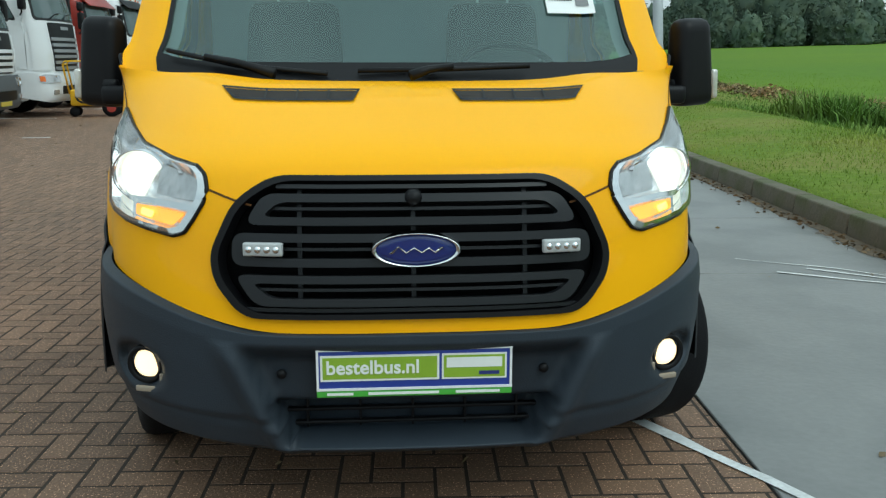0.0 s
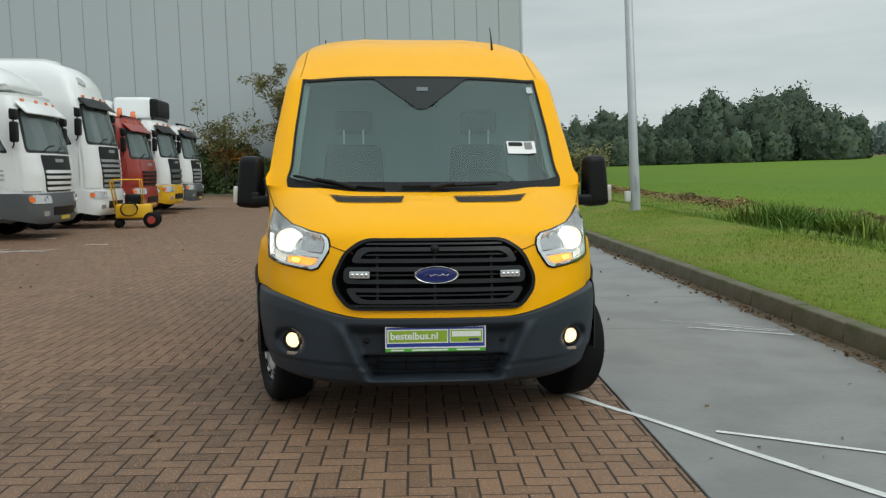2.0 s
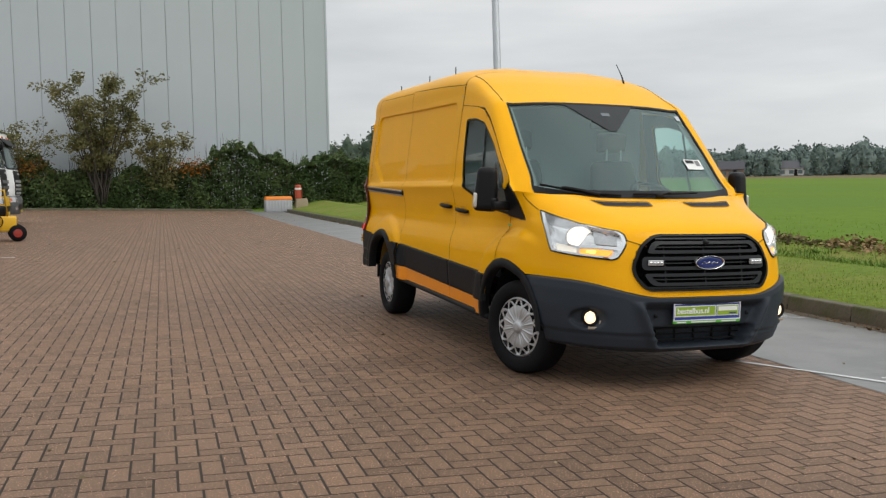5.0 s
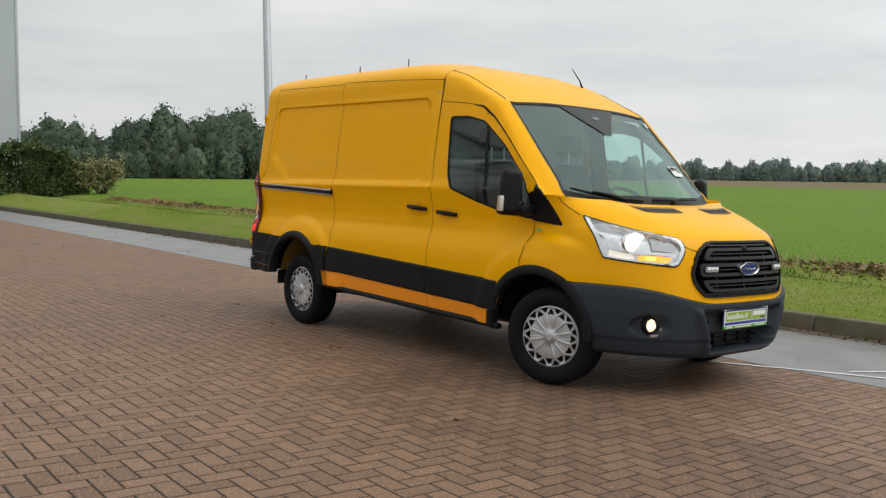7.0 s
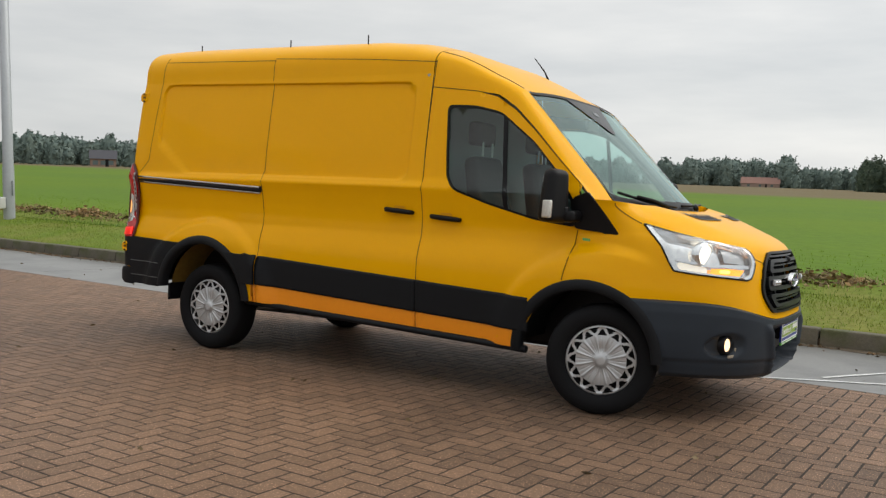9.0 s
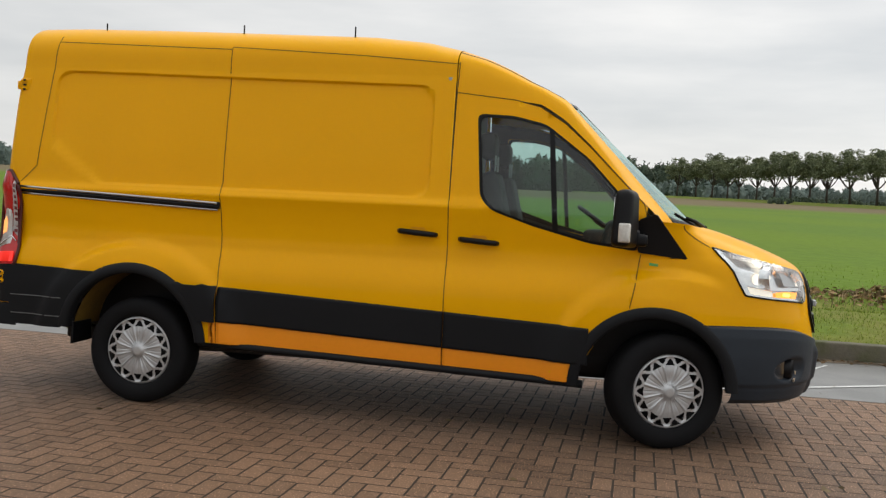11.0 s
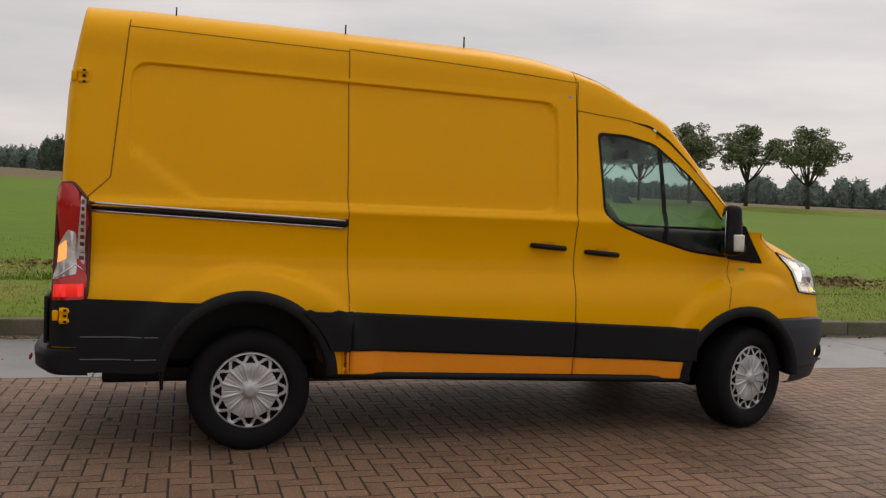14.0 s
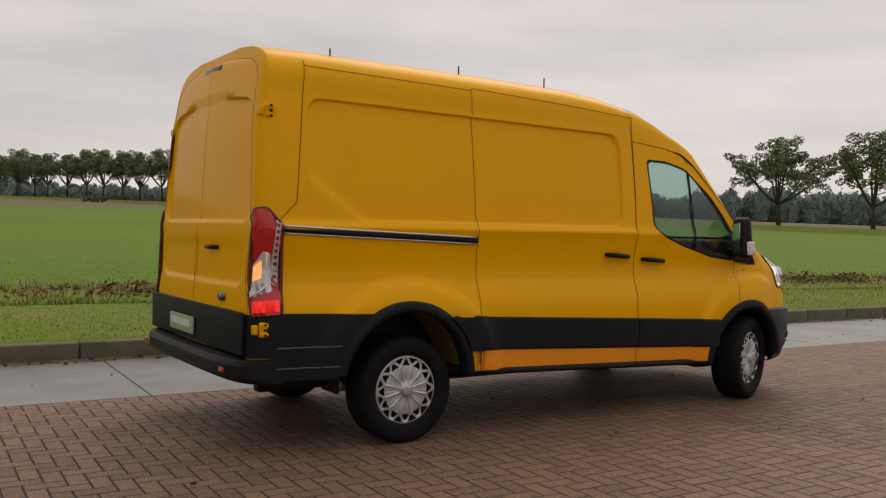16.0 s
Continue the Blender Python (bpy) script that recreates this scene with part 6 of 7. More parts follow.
# yellow pressure-washer cart
def build_cart():
    m = SLOPE @ pose(-6.42, 18.0, 0, 0, 0, 8)
    c = thing("workshop_cart", m, "yellow two-wheeled workshop cart with a tubular handle", "cart")
    part("tank", box(0.85, 0.55, 0.36, (-0.02, 0, 0.42), 0.04, 2, taper=(1.0, 0.95)), YELLOW_TRUCK, c)
    part("engine", box(0.40, 0.36, 0.26, (-0.02, 0, 0.72), 0.05, 2), BLACK, c)
    part("handle", tube([(-0.45, -0.25, 0.50), (-0.55, -0.25, 1.15), (-0.50, -0.25, 1.22), (0.15, -0.25, 1.22), (0.20, -0.25, 0.60)], 0.02, 6), YELLOW_TRUCK, c)
    part("handle", tube([(-0.45, 0.25, 0.50), (-0.55, 0.25, 1.15), (-0.50, 0.25, 1.22), (0.15, 0.25, 1.22), (0.20, 0.25, 0.60)], 0.02, 6), YELLOW_TRUCK, c)
    part("crossbar", tube([(-0.55, -0.25, 1.15), (-0.55, 0.25, 1.15)], 0.02, 6), YELLOW_TRUCK, c)
    part("hose", tube([(-0.1 + 0.2 * math.cos(a), -0.30 - 0.01 * a, 0.48 + 0.17 * math.sin(a)) for a in np.linspace(0, 17, 60)], 0.014, 5), BLACK, c)
    for y in (-0.30, 0.30):
        w = part("wheel", lathe([(0.09, -0.045), (0.185, -0.045), (0.20, -0.02), (0.20, 0.02), (0.185, 0.045), (0.09, 0.045)], 24, "y", (0.42, y, 0.20)), RUBBER, c)
        part("rim", lathe([(0.10, -0.05), (0.03, -0.055), (0.0, -0.055)], 20, "y", (0.42, y, 0.20)), RED_PAINT, w)
        part("rim", lathe([(0.10, 0.05), (0.03, 0.055), (0.0, 0.055)], 20, "y", (0.42, y, 0.20)), RED_PAINT, w)
    for y in (-0.2, 0.2):
        part("castor", lathe([(0.0, -0.03), (0.10, -0.03), (0.11, 0.0), (0.10, 0.03), (0.0, 0.03)], 18, "y", (-0.38, y, 0.11)), RUBBER, c)


build_cart()

# lamp post on the verge
post = thing("lamp_post", pose(6.32, 17.05, 0.16, 0, -1.2, 0), "tall tapered galvanised steel lamp post", "lamp post")
part("mast", lathe([(0.125, -0.1), (0.125, 1.2), (0.115, 1.25), (0.085, 9.3), (0.0, 9.3)], 18, "z"), GALV, post)
part("hatch", box(0.02, 0.10, 0.34, (0, -0.122, 0.75), 0.008), GALV, post)
part("junction_box", box(0.14, 0.12, 0.26, (-0.20, -0.02, 0.42), 0.015), mat("pale_box", (0.6, 0.6, 0.57), 0.6), post, "small pale junction box")
part("luminaire", box(0.28, 0.7, 0.12, (0, -0.25, 9.3), 0.04, 2), GALV, post)

# grit bin, concrete block and red canister at the yard's far corner
bin_ = thing("grit_bin", FLAT @ pose(2.95, YARD_END - 2.0, -0.13, 0, 0, 0), "grey ribbed plastic bin with an orange lid", "bin")
BIN = mat("grey_bin_plastic", (0.42, 0.43, 0.44), 0.6, grain=0.06, stain=0.12)
part("tub", box(1.5, 0.9, 0.70, (0, 0, 0.35), 0.03, 2, taper=(1.0, 1.0)), BIN, bin_)
for k in range(9):
    part("rib", box(0.05, 0.03, 0.58, (-0.66 + 0.165 * k, -0.46, 0.34), 0.008), BIN, bin_)
part("lid", box(1.54, 0.95, 0.20, (0, 0, 0.78), 0.05, 3, taper=(0.94, 0.85)), mat("orange_lid_plastic", (0.80, 0.22, 0.01), 0.5, grain=0.05), bin_, "orange lid")
block = tagged(part("concrete_block", box(0.85, 0.7, 0.78, (0, 0, 0.39), 0.03, 2, taper=(0.72, 0.72)), mat("sandy_concrete", (0.32, 0.26, 0.17), 0.9, grain=0.2, stain=0.25, bump=0.01), None, "", FLAT @ pose(4.30, YARD_END - 1.9, -0.18)), "sandy tapered concrete block beside the bin", "block")
can = thing("red_canister", FLAT @ pose(4.12, YARD_END - 1.95, 0.60), "faded red metal canister standing on the concrete block", "canister")
part("shell", lathe([(0.0, 0.0), (0.18, 0.0), (0.19, 0.04), (0.185, 0.70), (0.15, 0.78), (0.0, 0.80)], 20, "z"), mat("faded_red_paint", (0.42, 0.07, 0.03), 0.6, grain=0.15, stain=0.25), can)
part("band", lathe([(0.19, 0.50), (0.196, 0.52), (0.196, 0.60), (0.19, 0.62)], 20, "z"), WHITE_PAINT, can)
part("shield", box(0.03, 0.30, 0.55, (0.20, 0.0, 0.30), 0.02), mat("rust_red", (0.35, 0.10, 0.05), 0.8), can)


# small farm buildings far across the field
def house(x, y, rz, lx, ly, h, roof_colour, wall_colour, label):
    hs = thing("farmhouse", pose(x, y, float(rise(x, y)), 0, 0, rz), label, "house")
    wm, rm = mat("house_wall", wall_colour, 0.9), mat("house_roof", roof_colour, 0.85, grain=0.1, scale=2)
    part("wall", box(lx, ly, h, (0, 0, h / 2)), wm, hs)
    r = prism([(-ly / 2 - 0.4, h), (0, h + ly * 0.42), (ly / 2 + 0.4, h)], lx + 0.6, 0)
    part("roof", r, rm, hs, "", pose(0, 0, 0, 0, 0, 90))
    for k in (-0.3, 0.0, 0.3):
        part("window", box(1.4, 0.08, 1.2, (k * lx, -ly / 2 - 0.02, h * 0.5)), DARK_GLASS, hs)
    part("door", box(1.0, 0.08, 2.0, (0.15 * lx, -ly / 2 - 0.02, 1.0)), BLACK, hs)
    return hs


house(206, 238, -40, 9, 6, 2.4, (0.10, 0.10, 0.11), (0.55, 0.55, 0.54), "low white farmhouse with a dark roof among trees")
house(228, 240, -45, 6, 5, 2.2, (0.09, 0.09, 0.10), (0.50, 0.50, 0.48), "small white outbuilding with a dark roof")
house(167, 218, -38, 7, 6, 2.2, (0.07, 0.07, 0.08), (0.25, 0.16, 0.12), "brick farmhouse with a steep dark roof")
house(560, 118, -80, 22, 9, 2.4, (0.27, 0.15, 0.12), (0.30, 0.22, 0.18), "long barn with a red tiled roof below the woods")
house(470, 160, -72, 18, 8, 2.2, (0.34, 0.35, 0.36), (0.45, 0.46, 0.46), "long white farm shed far across the fields")


# ---- plants ----
def leaf_mesh(centres, size, rng, squash=0.7, droop=0.0):
    """Many small folded leaves, one at each centre, as one mesh."""
    c = np.asarray(centres, float)
    n = len(c)
    a = rng.normal(size=(n, 3))
    a[:, 2] = a[:, 2] * squash - droop
    a /= np.linalg.norm(a, axis=1)[:, None]
    b = np.cross(a, rng.normal(size=(n, 3)))
    b /= np.linalg.norm(b, axis=1)[:, None]
    s = size * rng.uniform(0.6, 1.35, n)[:, None]
    pts = np.stack([c - a * s, c + b * s * 0.5, c + a * s, c - b * s * 0.5], 1).reshape(-1, 3)
    me = bpy.data.meshes.new("leaves")
    me.vertices.add(4 * n)
    me.vertices.foreach_set("co", pts.ravel())
    me.loops.add(4 * n)
    me.loops.foreach_set("vertex_index", np.arange(4 * n))
    me.polygons.add(n)
    me.polygons.foreach_set("loop_start", np.arange(n) * 4)
    me.polygons.foreach_set("loop_total", np.full(n, 4))
    me.update(calc_edges=True)
    return me


def foliage(name, colour, colour2, island=0.7):
    m = mat(name, colour, 0.65, grain=0.1, scale=3, stain=0.2, stain_scale=0.6, island=island, colour2=colour2, spec=0.2)
    b = m.node_tree.nodes["Principled BSDF"]
    b.inputs["Subsurface Weight"].default_value = 0.0
    return m


TREE_LEAF = foliage("roadside_tree_leaf", (0.150, 0.182, 0.100), (0.180, 0.205, 0.105))
HEDGE_LEAF = foliage("hedge_leaf", (0.055, 0.090, 0.028), (0.085, 0.12, 0.04))
BUSH_LEAF = foliage("sparse_bush_leaf", (0.13, 0.13, 0.05), (0.18, 0.16, 0.06))
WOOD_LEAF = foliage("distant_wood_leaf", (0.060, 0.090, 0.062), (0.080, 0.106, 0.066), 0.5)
# Bluish pallor puts the haze of distance into the leaf colour.
HILL_LEAF = foliage("hazed_far_wood_leaf", (0.130, 0.178, 0.160), (0.148, 0.190, 0.162), 0.12)
ORANGE_LEAF = foliage("orange_berry", (0.32, 0.12, 0.015), (0.22, 0.10, 0.02))
REED = foliage("ditch_reed", (0.115, 0.205, 0.032), (0.17, 0.235, 0.045))
STRAW = foliage("dry_stalk", (0.38, 0.28, 0.16), (0.28, 0.20, 0.11))


def crown_points(rng, ends, n, r, flat=0.75, z_min=0.0):
    ends = np.asarray(ends)
    pick = ends[rng.integers(0, len(ends), n)]
    d = rng.normal(size=(n, 3))
    d /= np.linalg.norm(d, axis=1)[:, None]
    p = pick + d * (r * rng.uniform(0.2, 1.0, n) ** 0.6)[:, None] * np.array([1, 1, flat])
    return p[p[:, 2] > z_min]


def roadside_tree(seed, height, spread, label):
    """A trunk that forks at a third, limbs rising through an open domed crown of leaf clumps."""
    rng = np.random.default_rng(seed)
    tree = thing("roadside_tree", pose(0, 0, -50), label, "tree", "row of roadside trees")
    bm = bmesh.new()
    fork = height * rng.uniform(0.25, 0.32)
    lean = rng.normal(size=2) * 0.12
    bm.from_mesh(tube([(0, 0, 0), (0.4 * lean[0], 0.4 * lean[1], fork * 0.55), (lean[0], lean[1], fork)], [0.36, 0.26, 0.23], 9))
    clumps = []
    for k in range(9):
        az = 2 * math.pi * k / 9 + rng.uniform(-0.35, 0.35)
        out = spread * (rng.uniform(0.55, 1.0) if k % 3 else rng.uniform(0.05, 0.35))
        top = height * (0.92 - 0.30 * (out / spread) ** 2) * rng.uniform(0.92, 1.02)
        pts = []
        for i in range(7):
            t = i / 6
            pts.append((lean[0] + out * math.cos(az) * t ** 0.8 + rng.normal() * 0.10 * t, lean[1] + out * math.sin(az) * t ** 0.8 + rng.normal() * 0.10 * t, fork * 0.92 + (top - fork * 0.92) * t ** 1.05))
        bm.from_mesh(tube(pts, [0.17 * (1 - 0.86 * i / 6) for i in range(7)], 6))
        clumps += [(pts[4], 0.075), (pts[5], 0.085), (pts[6], 0.08)]
        for _ in range(4):
            p = pts[rng.integers(2, 6)]
            d = rng.normal(size=3)
            d /= np.linalg.norm(d)
            q = (p[0] + d[0] * spread * 0.42, p[1] + d[1] * spread * 0.42, max(p[2] + abs(d[2]) * spread * 0.30 + 0.2, height * 0.42))
            bm.from_mesh(tube([p, ((p[0] + q[0]) / 2, (p[1] + q[1]) / 2, (p[2] + q[2]) / 2 + 0.12), q], [0.055, 0.035, 0.012], 5))
            clumps.append((q, rng.uniform(0.05, 0.09)))
    for f in bm.faces:
        f.smooth = True
    part("trunk", bm, BARK, tree)
    pts = []
    for c, r in clumps:
        n = int(24500 * r * r)
        d = rng.normal(size=(n, 3))
        d /= np.linalg.norm(d, axis=1)[:, None]
        pts.append(np.array(c) + d * (height * r * rng.uniform(0.25, 1.0, n) ** 0.5)[:, None] * np.array([1.15, 1.15, 0.72]))
    pts = np.concatenate(pts)
    part("crown", leaf_mesh(pts[pts[:, 2] > height * 0.36], 0.21, rng), TREE_LEAF, tree)
    return tree


ROW_X = [62.4, 74.2, 106.1, 116.7, 126.4, 137.4, 147.6, 157.3, 175.3, 184.5, 194, 202.4, 211.3, 219.6, 227.8, 235.3, 243.8, 253, 261.5, 270, 280, 291, 303]
kinds = [roadside_tree(11, 13.9, 7.2, "tall roadside tree with a broad dark crown"), roadside_tree(12, 13.6, 6.9, "tall roadside tree with a broad dark crown"), roadside_tree(15, 14.0, 5.2, "tall roadside tree with a broad dark crown"), roadside_tree(17, 13.6, 5.0, "tall roadside tree with a broad dark crown")]
for i, x in enumerate(ROW_X):
    p = (x, -125.6 + 0.333 * x + random.uniform(-0.6, 0.6), 0.35)
    s = random.uniform(0.92, 1.06)
    m = Matrix.Translation(p) @ Matrix.Rotation(random.uniform(0, 6.28), 4, "Z") @ Matrix.Scale(s, 4)
    if i < 4:
        kinds[i].matrix_basis = m
    else:
        ob = copy_thing(kinds[2 + i % 2], m)
        ob.scale = (s, s, s)
# low bank on which the row stands, and clipped bushes between the trunks
bank = [[(x, -125.6 + 0.333 * x + o, z) for o, z in ((-9, 0.05), (-5, 0.75), (5, 0.75), (9, 0.05))] for x in np.linspace(20, 420, 30)]
tagged(part("road_bank", grid_mesh(bank, flip=True), VERGE, None, "low grass bank under the row of trees"), kind="structure")


def woods(name, runs, seed, leaf, label, material=WOOD_LEAF, per_m=26, step=1.05):
    """Distant wood edge: overlapping uneven crowns built of leaf clumps, one stand of trees that nobody could count."""
    rng = np.random.default_rng(seed)
    pts = []
    core_v, core_f = [], []
    ball = bmesh.new()
    bmesh.ops.create_icosphere(ball, subdivisions=3, radius=1.0)
    bv = np.array([v.co[:] for v in ball.verts])
    bf = np.array([[v.index for v in f.verts] for f in ball.faces])
    ball.free()
    for (az0, az1, d, h0, h1) in runs:
        az = az0
        while az < az1:
            h = rng.uniform(h0, h1)
            w = h * rng.uniform(0.20, 0.42)
            dist = d * rng.uniform(0.94, 1.08)
            cx, cy = -3 + dist * math.sin(radians(az)), 0 + dist * math.cos(radians(az))
            n = int(per_m * w * h * 0.55)
            q = rng.normal(size=(n, 3))
            q /= np.linalg.norm(q, axis=1)[:, None]
            phase = rng.uniform(0, 6.28, 3)

            def dome(d, r):
                """Crown that is rounded above and falls straight to the undergrowth."""
                flat = np.hypot(d[:, 0], d[:, 1])
                wide = np.where(d[:, 2] < 0, 1.0 / np.maximum(flat, 0.15), 1.0)
                lob = 1 + 0.16 * np.sin(d[:, 0] * 7 + phase[0]) * np.cos(d[:, 2] * 6 + phase[1]) + 0.13 * np.sin(d[:, 1] * 13 + d[:, 2] * 11 + phase[2]) + 0.08 * np.sin(d[:, 0] * 23 + phase[1]) * np.cos(d[:, 2] * 19)
                r = r * lob
                return np.stack([cx + d[:, 0] * wide * r * w, cy + d[:, 1] * wide * r * w, np.maximum(h * (0.46 + np.where(d[:, 2] < 0, 0.46, 0.54 * r) * d[:, 2]), 0.02) + float(rise(cx, cy))], 1)

            pts.append(dome(q, rng.uniform(0.86, 1.06, n)))
            core_f.append(bf + sum(len(c) for c in core_v))
            core_v.append(dome(bv, 0.93 * (1 + 0.05 * rng.normal(size=len(bv)))))
            az += math.degrees(w * step * rng.uniform(0.8, 1.2) / dist)
    me = leaf_mesh(np.concatenate(pts), leaf, rng, 1.0)
    bm = bmesh.new()
    bm.from_mesh(me)
    bm.from_mesh(mesh_of("core", np.concatenate(core_v), np.concatenate(core_f), smooth=True))
    ob = part(name, bm, material, None, label)
    return tagged(ob, category="woods", kind="stuff")


woods("wood_edge", [(12.2, 16.2, 165, 6.5, 9), (16, 18.6, 165, 7, 9.8), (18.8, 20.3, 160, 6, 9), (20.2, 22.6, 165, 7.5, 10.2), (22.3, 27.2, 165, 10.5, 13.2), (24.6, 28.5, 168, 9, 12), (28.3, 31.2, 165, 6.5, 10.5), (12, 30.5, 158, 4, 5.5)], 3, 0.30, "dense dark green wood along the field", per_m=80)
woods("far_copse", [(84, 97.5, 420, 11, 15), (86, 92, 410, 13, 15.5)], 14, 0.6, "dark copse far across the field", per_m=30)
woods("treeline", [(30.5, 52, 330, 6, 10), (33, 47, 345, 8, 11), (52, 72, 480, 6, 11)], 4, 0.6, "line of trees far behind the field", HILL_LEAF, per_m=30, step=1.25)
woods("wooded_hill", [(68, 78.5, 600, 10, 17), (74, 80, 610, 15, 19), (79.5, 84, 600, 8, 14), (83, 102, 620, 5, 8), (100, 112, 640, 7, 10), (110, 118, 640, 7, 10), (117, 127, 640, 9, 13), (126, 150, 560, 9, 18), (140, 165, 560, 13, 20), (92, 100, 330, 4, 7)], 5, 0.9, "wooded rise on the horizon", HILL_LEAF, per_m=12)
woods("wood_beyond", [(-30, 12.3, 190, 7, 12)], 6, 0.7, "trees behind the warehouse and hedge", per_m=12)
woods("clipped_bushes", [(100, 118, 232, 1.2, 2.0)], 8, 0.45, "row of low round bushes along the far road", per_m=30)


# hedge along the end of the yard
def build_hedge():
    rng = np.random.default_rng(21)
    pts = []
    n = 52000
    u = rng.uniform(-16, 9.9, n)
    height = 2.35 + 0.5 * np.sin(u * 0.9 + 1) + 0.35 * np.sin(u * 2.3) + 0.9 * np.exp(-((u - 2.5) / 4.0) ** 2) + 1.1 * np.exp(-((u + 10.2) / 1.6) ** 2) - 0.5 * np.clip((u - 7) / 5, 0, 1)
    gap = 0.8 * np.exp(-((u + 6.6) / 1.5) ** 2)
    height = height - gap
    q = rng.uniform(0, 1, n)
    z = height * (1 - (1 - q) ** 1.2 * 1.0)
    depth = 0.9 * np.sqrt(np.clip(1 - (z / (height + 0.3)) ** 2, 0.05, 1))
    face = rng.uniform(0, 1, n) ** 2.2
    y = YARD_END + 1.7 - depth + face * 1.8
    y += 0.22 * np.sin(u * 3 + z * 2)
    z += 0.12 * rng.normal(size=n)
    pts = np.stack([u, y, np.clip(z, 0.03, None)], 1)
    hedge = thing("hedge", FLAT, "overgrown dark green hedge of mixed shrubs at the yard's end", "hedge")
    part("leaves", leaf_mesh(pts, 0.10, rng), HEDGE_LEAF, hedge)
    n = 900
    u = rng.uniform(-16, 12.4, n)
    bm = bmesh.new()
    for k in range(230):
        x = rng.uniform(-15.5, 9.6)
        h = 2.4 + 0.5 * math.sin(x * 0.9 + 1) + 1.0 * math.exp(-((x - 2.5) / 4.0) ** 2) - 0.5 * max(0, (x - 7) / 5)
        top = h + rng.uniform(-0.3, 0.95)
        y = YARD_END + rng.uniform(1.0, 2.2)
        d = rng.normal(size=2) * 0.22
        bm.from_mesh(tube([(x, y, 0.05), (x + d[0] * 0.5, y + d[1] * 0.5, top * 0.6), (x + d[0], y + d[1], top)], [0.022, 0.014, 0.005], 4))
    part("brushwood", bm, BARK, hedge)["kind"] = "stuff"
    # leaves on the long shoots that stand above the hedge
    m = 5200
    x = rng.uniform(-1.5, 9.5, m)
    h = 2.4 + 0.5 * np.sin(x * 0.9 + 1) + 1.0 * np.exp(-((x - 2.5) / 4.0) ** 2) - 0.5 * np.clip((x - 7) / 5, 0, 1)
    spike = 0.75 * np.abs(np.sin(x * 4.1) * np.sin(x * 1.7 + 2)) ** 1.5
    z = h - 0.2 + spike * rng.uniform(0, 1, m)
    part("shoots", leaf_mesh(np.stack([x, YARD_END + 1.4 + 0.5 * rng.normal(size=m), z], 1), 0.085, rng), HEDGE_LEAF, hedge)["kind"] = "stuff"
    for cx, cz, r in ((-1.6, 2.55, 0.55), (-10.6, 2.6, 0.7)):
        p = rng.normal(size=(340, 3)) * np.array([r, 0.3, 0.25]) + np.array([cx, YARD_END + 0.75, cz])
        part("berries", leaf_mesh(p, 0.07, rng), ORANGE_LEAF, hedge, "patch of orange berries and leaves")["kind"] = "stuff"


build_hedge()


def bush(name, x, y, height, spread, seed, leaves, label, r=0.5, stems=9, leaf=BUSH_LEAF):
    rng = np.random.default_rng(seed)
    b = thing(name, FLAT @ pose(x, y, 0), label, "bush")
    bm = bmesh.new()
    ends = []
    for k in range(stems):
        az = rng.uniform(0, 6.28)
        out = spread * rng.uniform(0.25, 1.0)
        top = height * rng.uniform(0.7, 1.0)
        pts = [(0.15 * math.cos(az), 0.15 * math.sin(az), 0)]
        for i in range(1, 6):
            t = i / 5
            pts.append((out * math.cos(az) * t ** 1.3 + rng.normal() * 0.08, out * math.sin(az) * t ** 1.3 * 0.6 + rng.normal() * 0.08, top * t))
        bm.from_mesh(tube(pts, [0.06 * (1 - 0.9 * i / 5) for i in range(6)], 5))
        for _ in range(7):
            i = rng.integers(2, 6)
            p = pts[i]
            q = (p[0] + rng.normal() * 0.55, p[1] + rng.normal() * 0.4, p[2] + rng.uniform(0.05, 0.8))
            bm.from_mesh(tube([p, ((p[0] + q[0]) / 2, (p[1] + q[1]) / 2, (p[2] + q[2]) / 2 + 0.06), q], [0.018, 0.012, 0.004], 4))
            ends += [q, ((p[0] + q[0]) / 2, (p[1] + q[1]) / 2, (p[2] + q[2]) / 2)]
    part("brushwood", bm, BARK, b)["kind"] = "stuff"
    part("leaves", leaf_mesh(crown_points(rng, ends, leaves, r), 0.085, rng), leaf, b)


bush("tall_bush", -6.7, YARD_END + 1.0, 7.6, 3.2, 31, 13500, "tall sparse bush with thin bare stems and autumn leaves", 0.42, 22)
bush("tall_bush", -3.5, YARD_END + 1.2, 4.6, 1.6, 32, 5200, "ragged bush with yellowing autumn leaves", 0.4, 14)
bush("tall_bush", -11.3, YARD_END + 1.2, 5.2, 2.4, 33, 5000, "ragged bush with bare twigs beside the hedge", 0.45, 14)

bush("ornamental_grass", 10.4, YARD_END + 0.2, 1.9, 0.9, 35, 3600, "clump of pale straw-green tall grass at the hedge's end", 0.35, 26, foliage("pale_tuft_blade", (0.22, 0.22, 0.10), (0.30, 0.27, 0.13)))

# steel palisade behind the gap in the hedge
fence = thing("palisade_fence", FLAT @ pose(0, YARD_END + 1.75, 0), "dark steel palisade fence behind the hedge", "fence")
for z in (0.5, 1.9):
    part("rail", box(25, 0.04, 0.05, (-3, 0.03, z)), BLACK, fence)
pale = bpy.data.meshes.new("pale")
bm = box(0.06, 0.012, 2.45, (0, 0, 1.25))
bm.to_mesh(pale)
bm.free()
pale.materials.append(BLACK)
for i in range(138):
    part("pale", pale, BLACK, fence, "", pose(-15.2 + 0.18 * i, 0, 0))


